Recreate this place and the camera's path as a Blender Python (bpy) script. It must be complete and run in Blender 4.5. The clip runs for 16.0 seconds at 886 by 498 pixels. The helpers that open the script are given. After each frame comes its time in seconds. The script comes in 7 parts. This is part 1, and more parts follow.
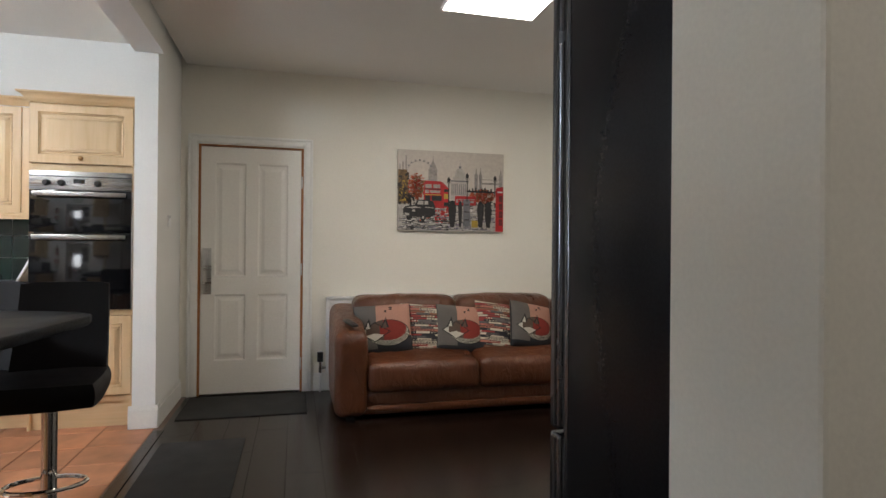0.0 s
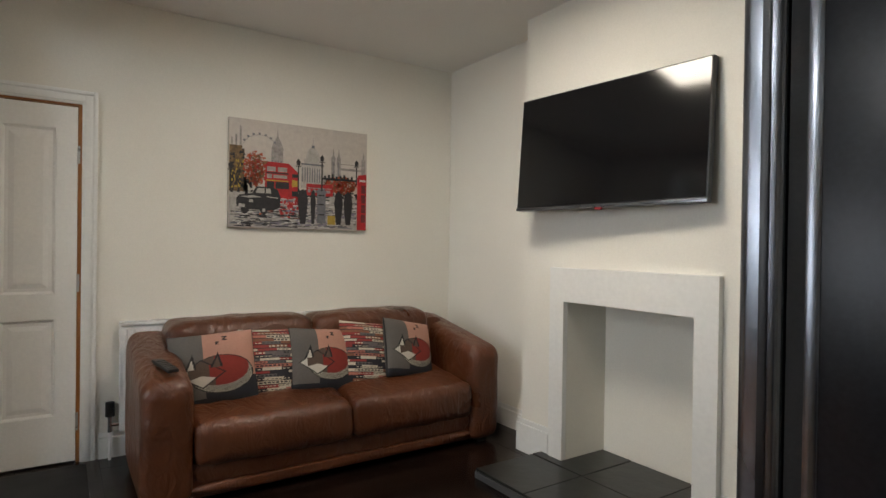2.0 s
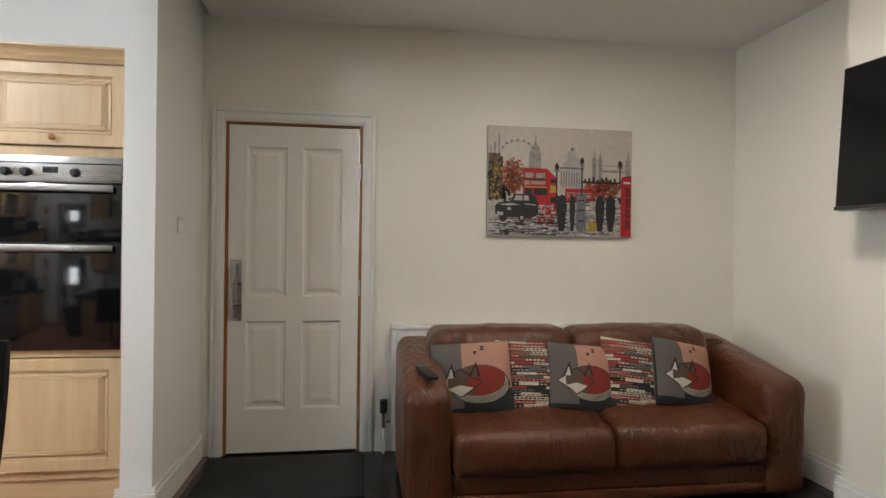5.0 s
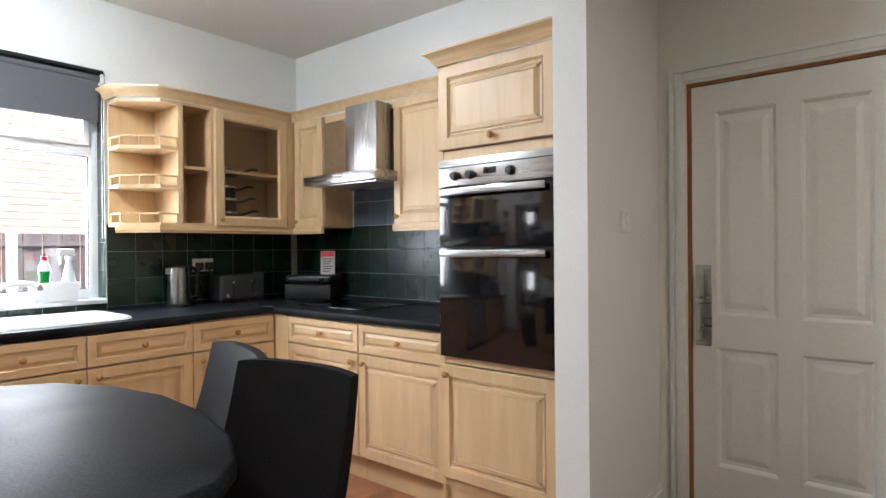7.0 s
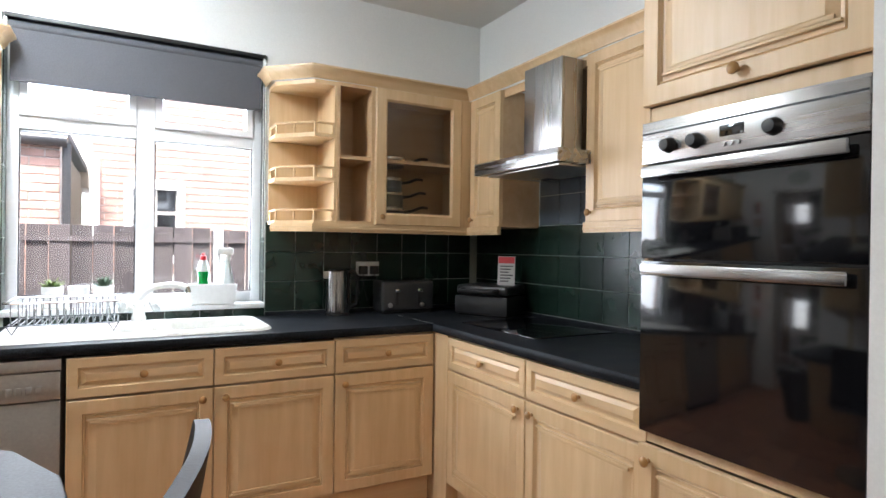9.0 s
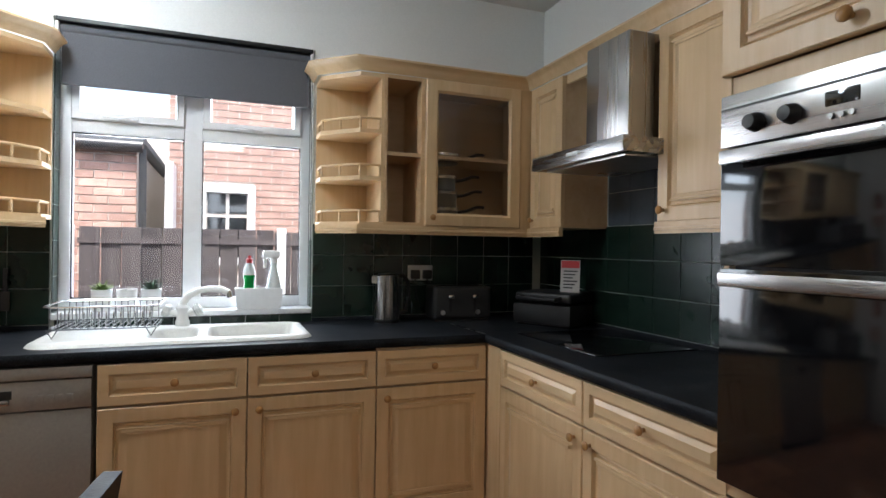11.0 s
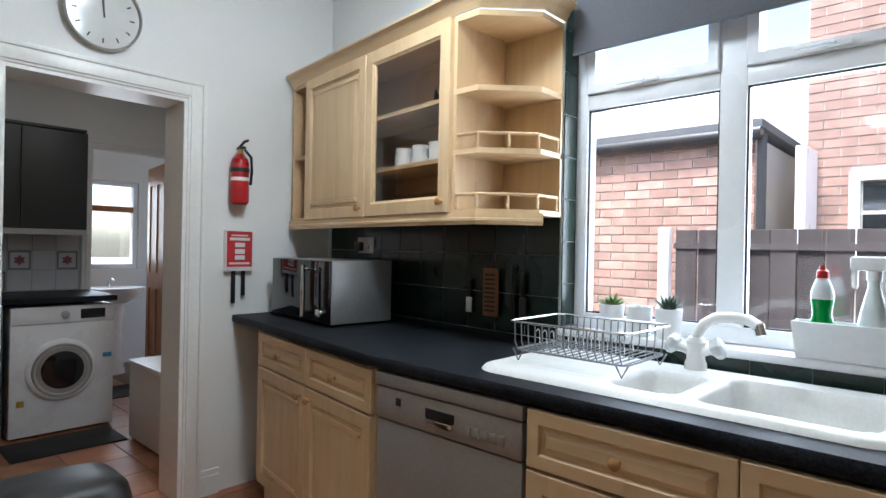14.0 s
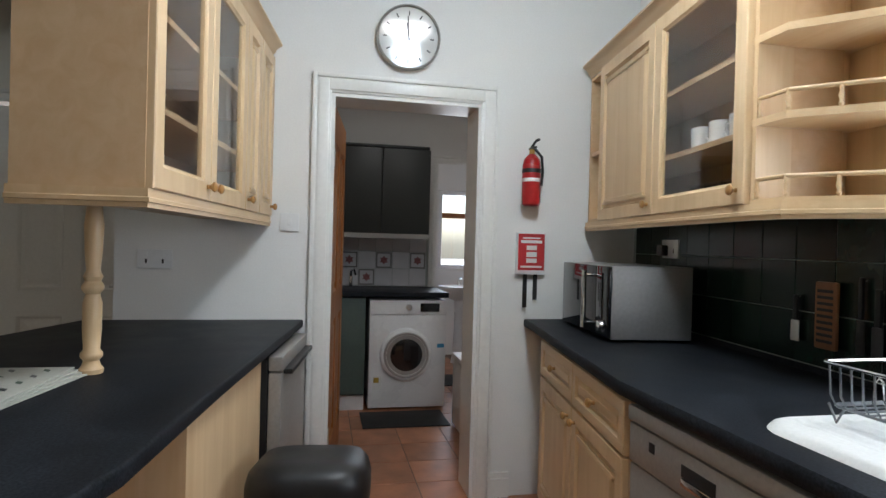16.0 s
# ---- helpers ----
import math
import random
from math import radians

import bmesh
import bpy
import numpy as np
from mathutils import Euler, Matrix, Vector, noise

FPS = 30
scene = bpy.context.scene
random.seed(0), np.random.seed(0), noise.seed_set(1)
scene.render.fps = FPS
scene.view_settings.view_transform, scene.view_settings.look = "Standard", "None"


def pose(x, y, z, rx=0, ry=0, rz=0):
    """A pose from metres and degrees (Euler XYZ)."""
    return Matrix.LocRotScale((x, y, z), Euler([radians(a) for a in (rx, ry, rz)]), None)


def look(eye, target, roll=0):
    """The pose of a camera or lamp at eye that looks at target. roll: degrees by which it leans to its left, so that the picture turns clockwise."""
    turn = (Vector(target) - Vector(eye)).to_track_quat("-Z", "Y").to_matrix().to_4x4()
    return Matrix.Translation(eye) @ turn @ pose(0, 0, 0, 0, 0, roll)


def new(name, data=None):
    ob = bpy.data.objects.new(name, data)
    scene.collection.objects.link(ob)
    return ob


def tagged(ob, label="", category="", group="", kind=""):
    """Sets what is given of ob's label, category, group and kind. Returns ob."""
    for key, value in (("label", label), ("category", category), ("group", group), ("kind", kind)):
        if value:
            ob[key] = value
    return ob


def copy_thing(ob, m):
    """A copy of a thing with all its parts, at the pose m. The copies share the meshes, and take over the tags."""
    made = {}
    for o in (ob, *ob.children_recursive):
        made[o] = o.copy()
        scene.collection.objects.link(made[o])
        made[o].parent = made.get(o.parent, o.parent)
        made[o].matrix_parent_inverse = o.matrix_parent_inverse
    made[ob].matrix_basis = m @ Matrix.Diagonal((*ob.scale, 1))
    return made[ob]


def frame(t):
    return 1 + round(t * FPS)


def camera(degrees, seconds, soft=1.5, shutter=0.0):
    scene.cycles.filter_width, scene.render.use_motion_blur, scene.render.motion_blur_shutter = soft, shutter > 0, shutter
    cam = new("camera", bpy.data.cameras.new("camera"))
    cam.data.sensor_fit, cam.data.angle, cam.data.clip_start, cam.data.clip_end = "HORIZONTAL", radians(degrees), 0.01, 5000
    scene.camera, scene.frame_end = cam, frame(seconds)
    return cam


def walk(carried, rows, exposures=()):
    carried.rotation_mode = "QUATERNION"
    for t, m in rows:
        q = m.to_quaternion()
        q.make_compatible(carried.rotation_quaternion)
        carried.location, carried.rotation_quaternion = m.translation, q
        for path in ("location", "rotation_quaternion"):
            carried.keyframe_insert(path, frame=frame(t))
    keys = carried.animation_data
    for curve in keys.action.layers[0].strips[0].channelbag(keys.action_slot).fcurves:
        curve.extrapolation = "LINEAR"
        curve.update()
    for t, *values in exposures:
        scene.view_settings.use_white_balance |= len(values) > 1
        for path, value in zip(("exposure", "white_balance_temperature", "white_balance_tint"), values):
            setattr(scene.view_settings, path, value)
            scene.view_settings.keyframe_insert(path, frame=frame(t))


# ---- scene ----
cam = camera(75.4, 16.0)
PATH = [
    (0, (-4.119, -1.65, 1.177), (-2.182, -2.148, 1.183), 0.5),
    (0.5, (-3.792, -1.645, 1.204), (-1.898, -2.259, 1.199), 0.9),
    (1, (-3.491, -1.632, 1.236), (-1.644, -2.379, 1.218), 0.7),
    (1.5, (-3.233, -1.623, 1.244), (-1.446, -2.521, 1.229), 0.8),
    (2, (-3.029, -1.611, 1.254), (-1.366, -2.722, 1.24), 0.8),
    (2.5, (-2.94, -1.622, 1.27), (-1.334, -2.813, 1.251), 0.7),
    (3, (-2.917, -1.62, 1.257), (-1.329, -2.836, 1.248), 0.6),
    (3.5, (-2.912, -1.613, 1.267), (-1.323, -2.828, 1.254), 0.6),
    (4, (-2.906, -1.612, 1.271), (-1.273, -2.768, 1.256), 0.6),
    (4.5, (-2.88, -1.636, 1.29), (-1.076, -2.5, 1.272), 0.4),
    (4.6, (-2.887, -1.654, 1.293), (-1.045, -2.433, 1.276), 0.8),
    (5, (-2.803, -1.71, 1.264), (-0.823, -1.991, 1.262), 0.7),
    (5.2, (-2.742, -1.706, 1.264), (-0.742, -1.748, 1.27), 0.3),
    (7.3, (-1.919, -1.675, 1.274), (-0.445, -0.323, 1.266), 0.3),
    (7.4, (-1.895, -1.656, 1.28), (-0.449, -0.274, 1.271), 0.5),
    (7.5, (-1.839, -1.626, 1.285), (-0.437, -0.2, 1.273), 0.2),
    (8, (-1.593, -1.435, 1.293), (-0.346, 0.129, 1.284), 0.5),
    (8.5, (-1.417, -1.295, 1.301), (-0.291, 0.358, 1.297), 0.5),
    (8.7, (-1.352, -1.246, 1.296), (-0.296, 0.452, 1.295), 0.6),
    (10.8, (-1.034, -1.09, 1.335), (-0.274, 0.76, 1.315), 0.8),
    (11, (-1.028, -1.033, 1.306), (-0.314, 0.835, 1.303), 0.8),
    (11.5, (-0.891, -0.875, 1.313), (-0.462, 1.078, 1.3), 0.7),
    (12, (-0.756, -0.712, 1.315), (-0.642, 1.284, 1.302), 0.7),
    (12.5, (-0.641, -0.545, 1.322), (-0.97, 1.428, 1.31), 0.7),
    (13, (-0.577, -0.312, 1.293), (-1.302, 1.552, 1.294), 0.9),
    (13.5, (-0.593, -0.099, 1.277), (-1.601, 1.629, 1.295), 1.3),
    (14, (-0.594, 0.087, 1.281), (-1.946, 1.56, 1.279), 1.1),
    (14.5, (-0.603, 0.251, 1.277), (-2.263, 1.367, 1.277), 1.4),
    (15, (-0.658, 0.401, 1.264), (-2.476, 1.236, 1.265), 1.5),
    (15.5, (-0.68, 0.486, 1.28), (-2.58, 1.111, 1.273), 1.5),
    (16, (-0.646, 0.539, 1.28), (-2.603, 0.951, 1.267), 1.5),
]
walk(cam, [(t, look(eye, target, roll)) for t, eye, target, roll in PATH],
     [(0, 3.05, 6500, 13), (1.5, 3.0, 6550, 12), (2.5, 3.0, 6600, 12), (4.5, 3.0, 6650, 12), (5.2, 3.05, 6550, 12), (7.3, 3.15, 6450, 14), (8.7, 3.05, 6450, 13),
      (10.8, 2.3, 6450, 12), (12, 1.25, 6150, 10), (12.5, 1.0, 6000, 9), (13, 1.12, 5950, 9), (13.5, 1.62, 6050, 10), (14.2, 2.2, 6050, 10), (15, 2.1, 6000, 10), (16, 2.08, 6250, 11)])

# ---- light ----
world = bpy.data.worlds.new("overcast_sky")
scene.world = world
world.use_nodes = True
wn = world.node_tree.nodes
sky = wn.new("ShaderNodeTexSky")
sky.sky_type = "NISHITA"
sky.sun_disc = False
sky.air_density, sky.dust_density, sky.ozone_density = 1.0, 2.5, 0.2
sky.sun_elevation, sky.sun_rotation = radians(62), radians(191)
wn["Background"].inputs["Strength"].default_value = 0.15
world.node_tree.links.new(sky.outputs[0], wn["Background"].inputs["Color"])

sun = new("sun", bpy.data.lights.new("sun", "SUN"))
sun.data.energy, sun.data.angle, sun.data.color = 2.5, radians(14), (1.0, 0.97, 0.93)
sun.matrix_world = look((-3, -5, 20), (-1, 5, 0))


def area_lamp(name, place, target, sx, sy, watts, colour):
    data = bpy.data.lights.new(name, "AREA")
    data.shape, data.size, data.size_y = "RECTANGLE", sx, sy
    data.energy, data.color = watts, colour
    ob = new(name, data)
    ob.matrix_world = look(place, target)
    return ob


# sky light in the window openings
area_lamp("window_daylight", (-1.17, 2.24, 1.6), (-1.17, 0, 1.45), 1.0, 1.05, 7.0, (0.82, 0.91, 1.0))
area_lamp("bathroom_daylight", (-7.1, 2.15, 1.5), (-5, 1.9, 1.2), 0.5, 0.8, 1.5, (0.9, 0.95, 1.0))
# ceiling lamps
area_lamp("living_panel_light", (-1.07, -2.78, 2.600), (-1.07, -2.78, 0), 0.56, 0.56, 2.65, (1.0, 0.90, 0.73))
kitchen_light = new("kitchen_lamp_light", bpy.data.lights.new("kitchen_lamp_light", "POINT"))
kitchen_light.data.energy, kitchen_light.data.shadow_soft_size, kitchen_light.data.color = 6.0, 0.11, (0.70, 0.88, 1.0)
kitchen_light.location = (-1.85, 1.12, 2.53)
area_lamp("utility_lamp_light", (-4.35, 1.15, 2.52), (-4.35, 1.15, 0), 0.2, 0.2, 0.85, (1.0, 0.95, 0.9))

# added fill, source out of view: brightens the hall side of the wall end
area_lamp("hall_fill_light", (-4.35, -2.6, 2.55), (-4.35, -2.6, 0), 0.2, 0.2, 0.42, (1.0, 0.93, 0.88))

# ---- materials ----


def shader(name, rough=0.5, metal=0.0):
    m = bpy.data.materials.new(name)
    m.use_nodes = True
    b = m.node_tree.nodes["Principled BSDF"]
    b.inputs["Roughness"].default_value, b.inputs["Metallic"].default_value = rough, metal
    return m, m.node_tree, b


def rgba(c, k=1.0):
    return (min(c[0] * k, 1), min(c[1] * k, 1), min(c[2] * k, 1), 1)


def coords(nt, stretch, kind="Object"):
    tc, mp = nt.nodes.new("ShaderNodeTexCoord"), nt.nodes.new("ShaderNodeMapping")
    mp.inputs["Scale"].default_value = stretch
    nt.links.new(tc.outputs[kind], mp.inputs["Vector"])
    return mp.outputs["Vector"]


def noise_tex(nt, vec, scale, detail=4.0, rough=0.55, distort=0.0):
    n = nt.nodes.new("ShaderNodeTexNoise")
    n.inputs["Scale"].default_value, n.inputs["Detail"].default_value = scale, detail
    n.inputs["Roughness"].default_value, n.inputs["Distortion"].default_value = rough, distort
    nt.links.new(vec, n.inputs["Vector"])
    return n.outputs["Fac"]


def ramp(nt, fac, stops):
    r = nt.nodes.new("ShaderNodeValToRGB")
    while len(r.color_ramp.elements) < len(stops):
        r.color_ramp.elements.new(0.5)
    for e, (p, c) in zip(r.color_ramp.elements, stops):
        e.position, e.color = p, c
    nt.links.new(fac, r.inputs["Fac"])
    return r.outputs["Color"]


def mixed(nt, kind, fac, a, b):
    n = nt.nodes.new("ShaderNodeMix")
    n.data_type, n.blend_type = "RGBA", kind
    if isinstance(fac, float):
        n.inputs["Factor"].default_value = fac
    else:
        nt.links.new(fac, n.inputs["Factor"])
    nt.links.new(a, n.inputs["A"])
    nt.links.new(b, n.inputs["B"])
    return n.outputs["Result"]


def bumped(nt, b, height, strength, distance=0.002):
    n = nt.nodes.new("ShaderNodeBump")
    n.inputs["Strength"].default_value, n.inputs["Distance"].default_value = strength, distance
    nt.links.new(height, n.inputs["Height"])
    nt.links.new(n.outputs["Normal"], b.inputs["Normal"])


def plain(name, c, rough=0.5, metal=0.0, fine=60.0, broad=3.0, vary=0.12, bump=0.08, stretch=(1, 1, 1), rvary=0.12):
    """A surface with grain and broad unevenness in colour, gloss and relief."""
    m, nt, b = shader(name, rough, metal)
    v = coords(nt, stretch)
    f, g = noise_tex(nt, v, fine), noise_tex(nt, v, broad, 3.0)
    cf = ramp(nt, f, [(0.3, rgba(c, 1 - vary)), (0.7, rgba(c, 1 + vary))])
    cg = ramp(nt, g, [(0.3, rgba((1, 1, 1), 1 - vary)), (0.7, (1, 1, 1, 1))])
    nt.links.new(mixed(nt, "MULTIPLY", 1.0, cf, cg), b.inputs["Base Color"])
    rr = nt.nodes.new("ShaderNodeMapRange")
    rr.inputs["To Min"].default_value, rr.inputs["To Max"].default_value = max(rough - rvary, 0.03), min(rough + rvary, 1)
    nt.links.new(g, rr.inputs["Value"])
    nt.links.new(rr.outputs["Result"], b.inputs["Roughness"])
    if bump:
        bumped(nt, b, f, bump)
    return m


def wood(name, light, dark, rough=0.42, along=2, grain=26.0, per_piece=0.0, contrast=(0.32, 0.72)):
    m, nt, b = shader(name, rough)
    st = [1.0, 1.0, 1.0]
    st[along] = 0.07
    v = coords(nt, st)
    if per_piece:
        info, add = nt.nodes.new("ShaderNodeObjectInfo"), nt.nodes.new("ShaderNodeVectorMath")
        add.operation = "MULTIPLY_ADD"
        add.inputs[1].default_value = (9, 7, 5)
        nt.links.new(info.outputs["Random"], add.inputs[0])
        nt.links.new(v, add.inputs[2])
        v = add.outputs["Vector"]
    g = noise_tex(nt, v, grain, 6.0, 0.6, 0.6)
    broad = noise_tex(nt, coords(nt, (1, 1, 1)), 2.2, 2.0)
    c = ramp(nt, g, [(contrast[0], rgba(dark)), (contrast[1], rgba(light))])
    c2 = ramp(nt, broad, [(0.3, (0.86, 0.84, 0.82, 1)), (0.7, (1, 1, 1, 1))])
    out = mixed(nt, "MULTIPLY", 1.0, c, c2)
    if per_piece:
        k = nt.nodes.new("ShaderNodeMapRange")
        k.inputs["To Min"].default_value, k.inputs["To Max"].default_value = 1 - per_piece, 1.0
        nt.links.new(info.outputs["Random"], k.inputs["Value"])
        out = mixed(nt, "MULTIPLY", 1.0, out, k.outputs["Result"])
    nt.links.new(out, b.inputs["Base Color"])
    bumped(nt, b, g, 0.06, 0.001)
    return m


def glassy(name, tint=(1, 1, 1), gloss=0.02):
    m = bpy.data.materials.new(name)
    m.use_nodes = True
    nt = m.node_tree
    nt.nodes.clear()
    out, mx = nt.nodes.new("ShaderNodeOutputMaterial"), nt.nodes.new("ShaderNodeMixShader")
    tr, gl, fr = nt.nodes.new("ShaderNodeBsdfTransparent"), nt.nodes.new("ShaderNodeBsdfGlossy"), nt.nodes.new("ShaderNodeLayerWeight")
    pw, ad = nt.nodes.new("ShaderNodeMath"), nt.nodes.new("ShaderNodeMath")
    pw.operation, ad.operation = "POWER", "MULTIPLY_ADD"
    pw.inputs[1].default_value = 5.0
    ad.inputs[1].default_value, ad.inputs[2].default_value = 0.9, 0.045
    tr.inputs["Color"].default_value = rgba(tint)
    gl.inputs["Roughness"].default_value = gloss
    fr.inputs["Blend"].default_value = 0.5
    nt.links.new(fr.outputs["Facing"], pw.inputs[0])
    nt.links.new(pw.outputs[0], ad.inputs[0])
    nt.links.new(ad.outputs[0], mx.inputs[0])
    nt.links.new(tr.outputs[0], mx.inputs[1])
    nt.links.new(gl.outputs[0], mx.inputs[2])
    nt.links.new(mx.outputs[0], out.inputs[0])
    return m


def glowing(name, c, strength):
    m, nt, b = shader(name, 0.6)
    b.inputs["Base Color"].default_value = rgba(c)
    b.inputs["Emission Color"].default_value = rgba(c)
    b.inputs["Emission Strength"].default_value = strength
    return m


def tiled(name, c, rough, vary, fine=40.0, bump=0.1, mottled=0.25):
    """Glazed or fired tile: each piece differs a little by its random value."""
    m, nt, b = shader(name, rough)
    info = nt.nodes.new("ShaderNodeObjectInfo")
    add = nt.nodes.new("ShaderNodeVectorMath")
    add.operation = "MULTIPLY_ADD"
    add.inputs[1].default_value = (7, 11, 5)
    nt.links.new(info.outputs["Random"], add.inputs[0])
    nt.links.new(coords(nt, (1, 1, 1)), add.inputs[2])
    f, g = noise_tex(nt, add.outputs["Vector"], fine, 4.0), noise_tex(nt, add.outputs["Vector"], 6.0, 3.0)
    c1 = ramp(nt, g, [(0.28, rgba(c, 1 - mottled)), (0.72, rgba(c, 1 + mottled))])
    c2 = ramp(nt, info.outputs["Random"], [(0.0, rgba((1, 1, 1), 1 - vary)), (1.0, (1, 1, 1, 1))])
    nt.links.new(mixed(nt, "MULTIPLY", 1.0, c1, c2), b.inputs["Base Color"])
    bumped(nt, b, f, bump)
    return m


M_WALL = plain("white_wall_paint", (0.80, 0.80, 0.78), 0.75, fine=140, broad=1.2, vary=0.03, bump=0.12)
M_CREAM = plain("cream_wall_paint", (0.80, 0.775, 0.70), 0.75, fine=140, broad=1.2, vary=0.03, bump=0.12)
M_CEIL = plain("ceiling_paint", (0.78, 0.76, 0.72), 0.85, fine=120, broad=1.0, vary=0.03, bump=0.12)
M_TRIM = plain("white_gloss_trim", (0.80, 0.80, 0.77), 0.35, fine=40, broad=2.5, vary=0.03, bump=0.05)
M_DOOR = plain("white_door_paint", (0.80, 0.785, 0.74), 0.42, fine=60, broad=2.0, vary=0.03, bump=0.06)
M_UPVC = plain("white_upvc", (0.82, 0.83, 0.84), 0.3, fine=30, broad=2, vary=0.02, bump=0.02)
M_PINE = wood("pale_maple_wood", (0.75, 0.555, 0.335), (0.65, 0.45, 0.245), 0.38, 2, 22.0)
M_PINEX = wood("pale_maple_wood_level", (0.75, 0.555, 0.335), (0.65, 0.45, 0.245), 0.38, 0, 22.0)
M_PINE_IN = wood("pale_maple_lining", (0.70, 0.50, 0.295), (0.62, 0.41, 0.225), 0.5, 0, 18.0)
M_KNOB = wood("turned_wood", (0.50, 0.28, 0.10), (0.36, 0.18, 0.06), 0.3, 2, 30.0)
M_OAKDOOR = wood("orange_pine", (0.42, 0.17, 0.045), (0.28, 0.10, 0.025), 0.4, 2, 18.0)
M_WORKTOP = plain("slate_laminate", (0.020, 0.023, 0.028), 0.46, fine=170, broad=7, vary=0.6, bump=0.08, rvary=0.1)
M_WORKTOP.node_tree.nodes["Principled BSDF"].inputs["Specular IOR Level"].default_value = 0.08
M_GROUT = plain("pale_grout", (0.42, 0.45, 0.42), 0.8, fine=90, broad=5, vary=0.12, bump=0.2)
M_GREEN = tiled("dark_green_glaze", (0.010, 0.026, 0.018), 0.24, 0.35, 70, 0.25, 0.45)
M_BLUETILE = tiled("slate_blue_glaze", (0.10, 0.125, 0.15), 0.25, 0.2, 60, 0.15, 0.2)
M_TERRA = tiled("terracotta", (0.43, 0.185, 0.095), 0.42, 0.30, 35, 0.3, 0.28)
M_FGROUT = plain("floor_grout", (0.20, 0.15, 0.12), 0.85, fine=80, broad=4, vary=0.2, bump=0.3)
M_DARKWOOD = wood("dark_laminate", (0.017, 0.008, 0.005), (0.008, 0.004, 0.003), 0.24, 0, 20.0, 0.45)
M_STEEL = plain("brushed_steel", (0.58, 0.57, 0.55), 0.3, 1.0, fine=60, broad=3, vary=0.1, bump=0.05, stretch=(1, 1, 14))
M_STEELV = plain("brushed_steel_upright", (0.40, 0.39, 0.385), 0.27, 1.0, fine=50, broad=2, vary=0.05, bump=0.01, stretch=(14, 14, 0.4))
M_STEELH = plain("brushed_steel_level", (0.40, 0.39, 0.385), 0.27, 1.0, fine=60, broad=3, vary=0.1, bump=0.05, stretch=(0.4, 14, 14))
M_SILVER = plain("silver_painted_metal", (0.40, 0.39, 0.37), 0.42, 0.55, fine=80, broad=3, vary=0.07, bump=0.04)
M_CHROME = plain("chrome", (0.75, 0.75, 0.75), 0.1, 1.0, fine=30, broad=4, vary=0.04, bump=0.0, rvary=0.05)
M_BLACK = plain("black_plastic", (0.012, 0.012, 0.013), 0.4, fine=90, broad=5, vary=0.25, bump=0.08)
M_BLACKGLASS = plain("black_glass", (0.006, 0.006, 0.007), 0.07, fine=20, broad=2, vary=0.1, bump=0.0, rvary=0.03)
M_BLACKGLASS.node_tree.nodes["Principled BSDF"].inputs["IOR"].default_value = 1.6
M_SCREEN = plain("tv_screen_glass", (0.004, 0.004, 0.005), 0.10, fine=20, broad=2, vary=0.1, bump=0.0, rvary=0.03)
M_SCREEN.node_tree.nodes["Principled BSDF"].inputs["Specular IOR Level"].default_value = 0.5
M_FRIDGE = plain("black_enamel", (0.014, 0.014, 0.017), 0.24, fine=120, broad=2, vary=0.15, bump=0.03, rvary=0.03)
M_FRIDGE.node_tree.nodes["Principled BSDF"].inputs["Specular IOR Level"].default_value = 0.15
M_FRIDGEDOOR = plain("dark_steel_edge", (0.16, 0.17, 0.19), 0.25, 0.9, fine=60, broad=3, vary=0.1, bump=0.03)
M_WHITE = plain("white_enamel", (0.80, 0.80, 0.80), 0.28, fine=40, broad=3, vary=0.02, bump=0.02)
M_SINK = plain("white_composite", (0.74, 0.74, 0.71), 0.4, fine=120, broad=4, vary=0.05, bump=0.08)
M_BLIND = plain("grey_blind_fabric", (0.105, 0.107, 0.12), 0.85, fine=240, broad=3, vary=0.12, bump=0.3)
M_RUBBER = plain("black_rubber", (0.009, 0.009, 0.009), 0.7, fine=150, broad=6, vary=0.3, bump=0.3)
M_STOOL = plain("black_leatherette", (0.008, 0.007, 0.008), 0.5, fine=190, broad=6, vary=0.2, bump=0.25)
M_STOOL.node_tree.nodes["Principled BSDF"].inputs["Specular IOR Level"].default_value = 0.15
M_RED = plain("red_enamel", (0.42, 0.012, 0.016), 0.3, fine=40, broad=3, vary=0.08, bump=0.02)
M_REDPRINT = plain("red_print", (0.50, 0.03, 0.035), 0.5, fine=60, broad=4, vary=0.05, bump=0.0)
M_PAPER = plain("white_print", (0.74, 0.74, 0.72), 0.6, fine=90, broad=4, vary=0.04, bump=0.03)
M_SLATE = tiled("slate_hearth", (0.014, 0.016, 0.015), 0.3, 0.35, 14, 0.8, 0.45)
M_GLASS = glassy("clear_glass", (0.97, 0.98, 0.98))
M_CABGLASS = glassy("cabinet_glass", (0.90, 0.89, 0.87))
M_GREENCAB = plain("grey_green_paint", (0.085, 0.12, 0.105), 0.45, fine=60, broad=3, vary=0.08, bump=0.06)
M_DARKCAB = plain("charcoal_green_front", (0.028, 0.033, 0.031), 0.5, fine=60, broad=3, vary=0.1, bump=0.06)
M_LAMP = glowing("lamp_diffuser", (1.0, 0.96, 0.9), 1.2)
M_KLAMP = glowing("kitchen_lamp_diffuser", (1.0, 0.98, 0.95), 12.0)


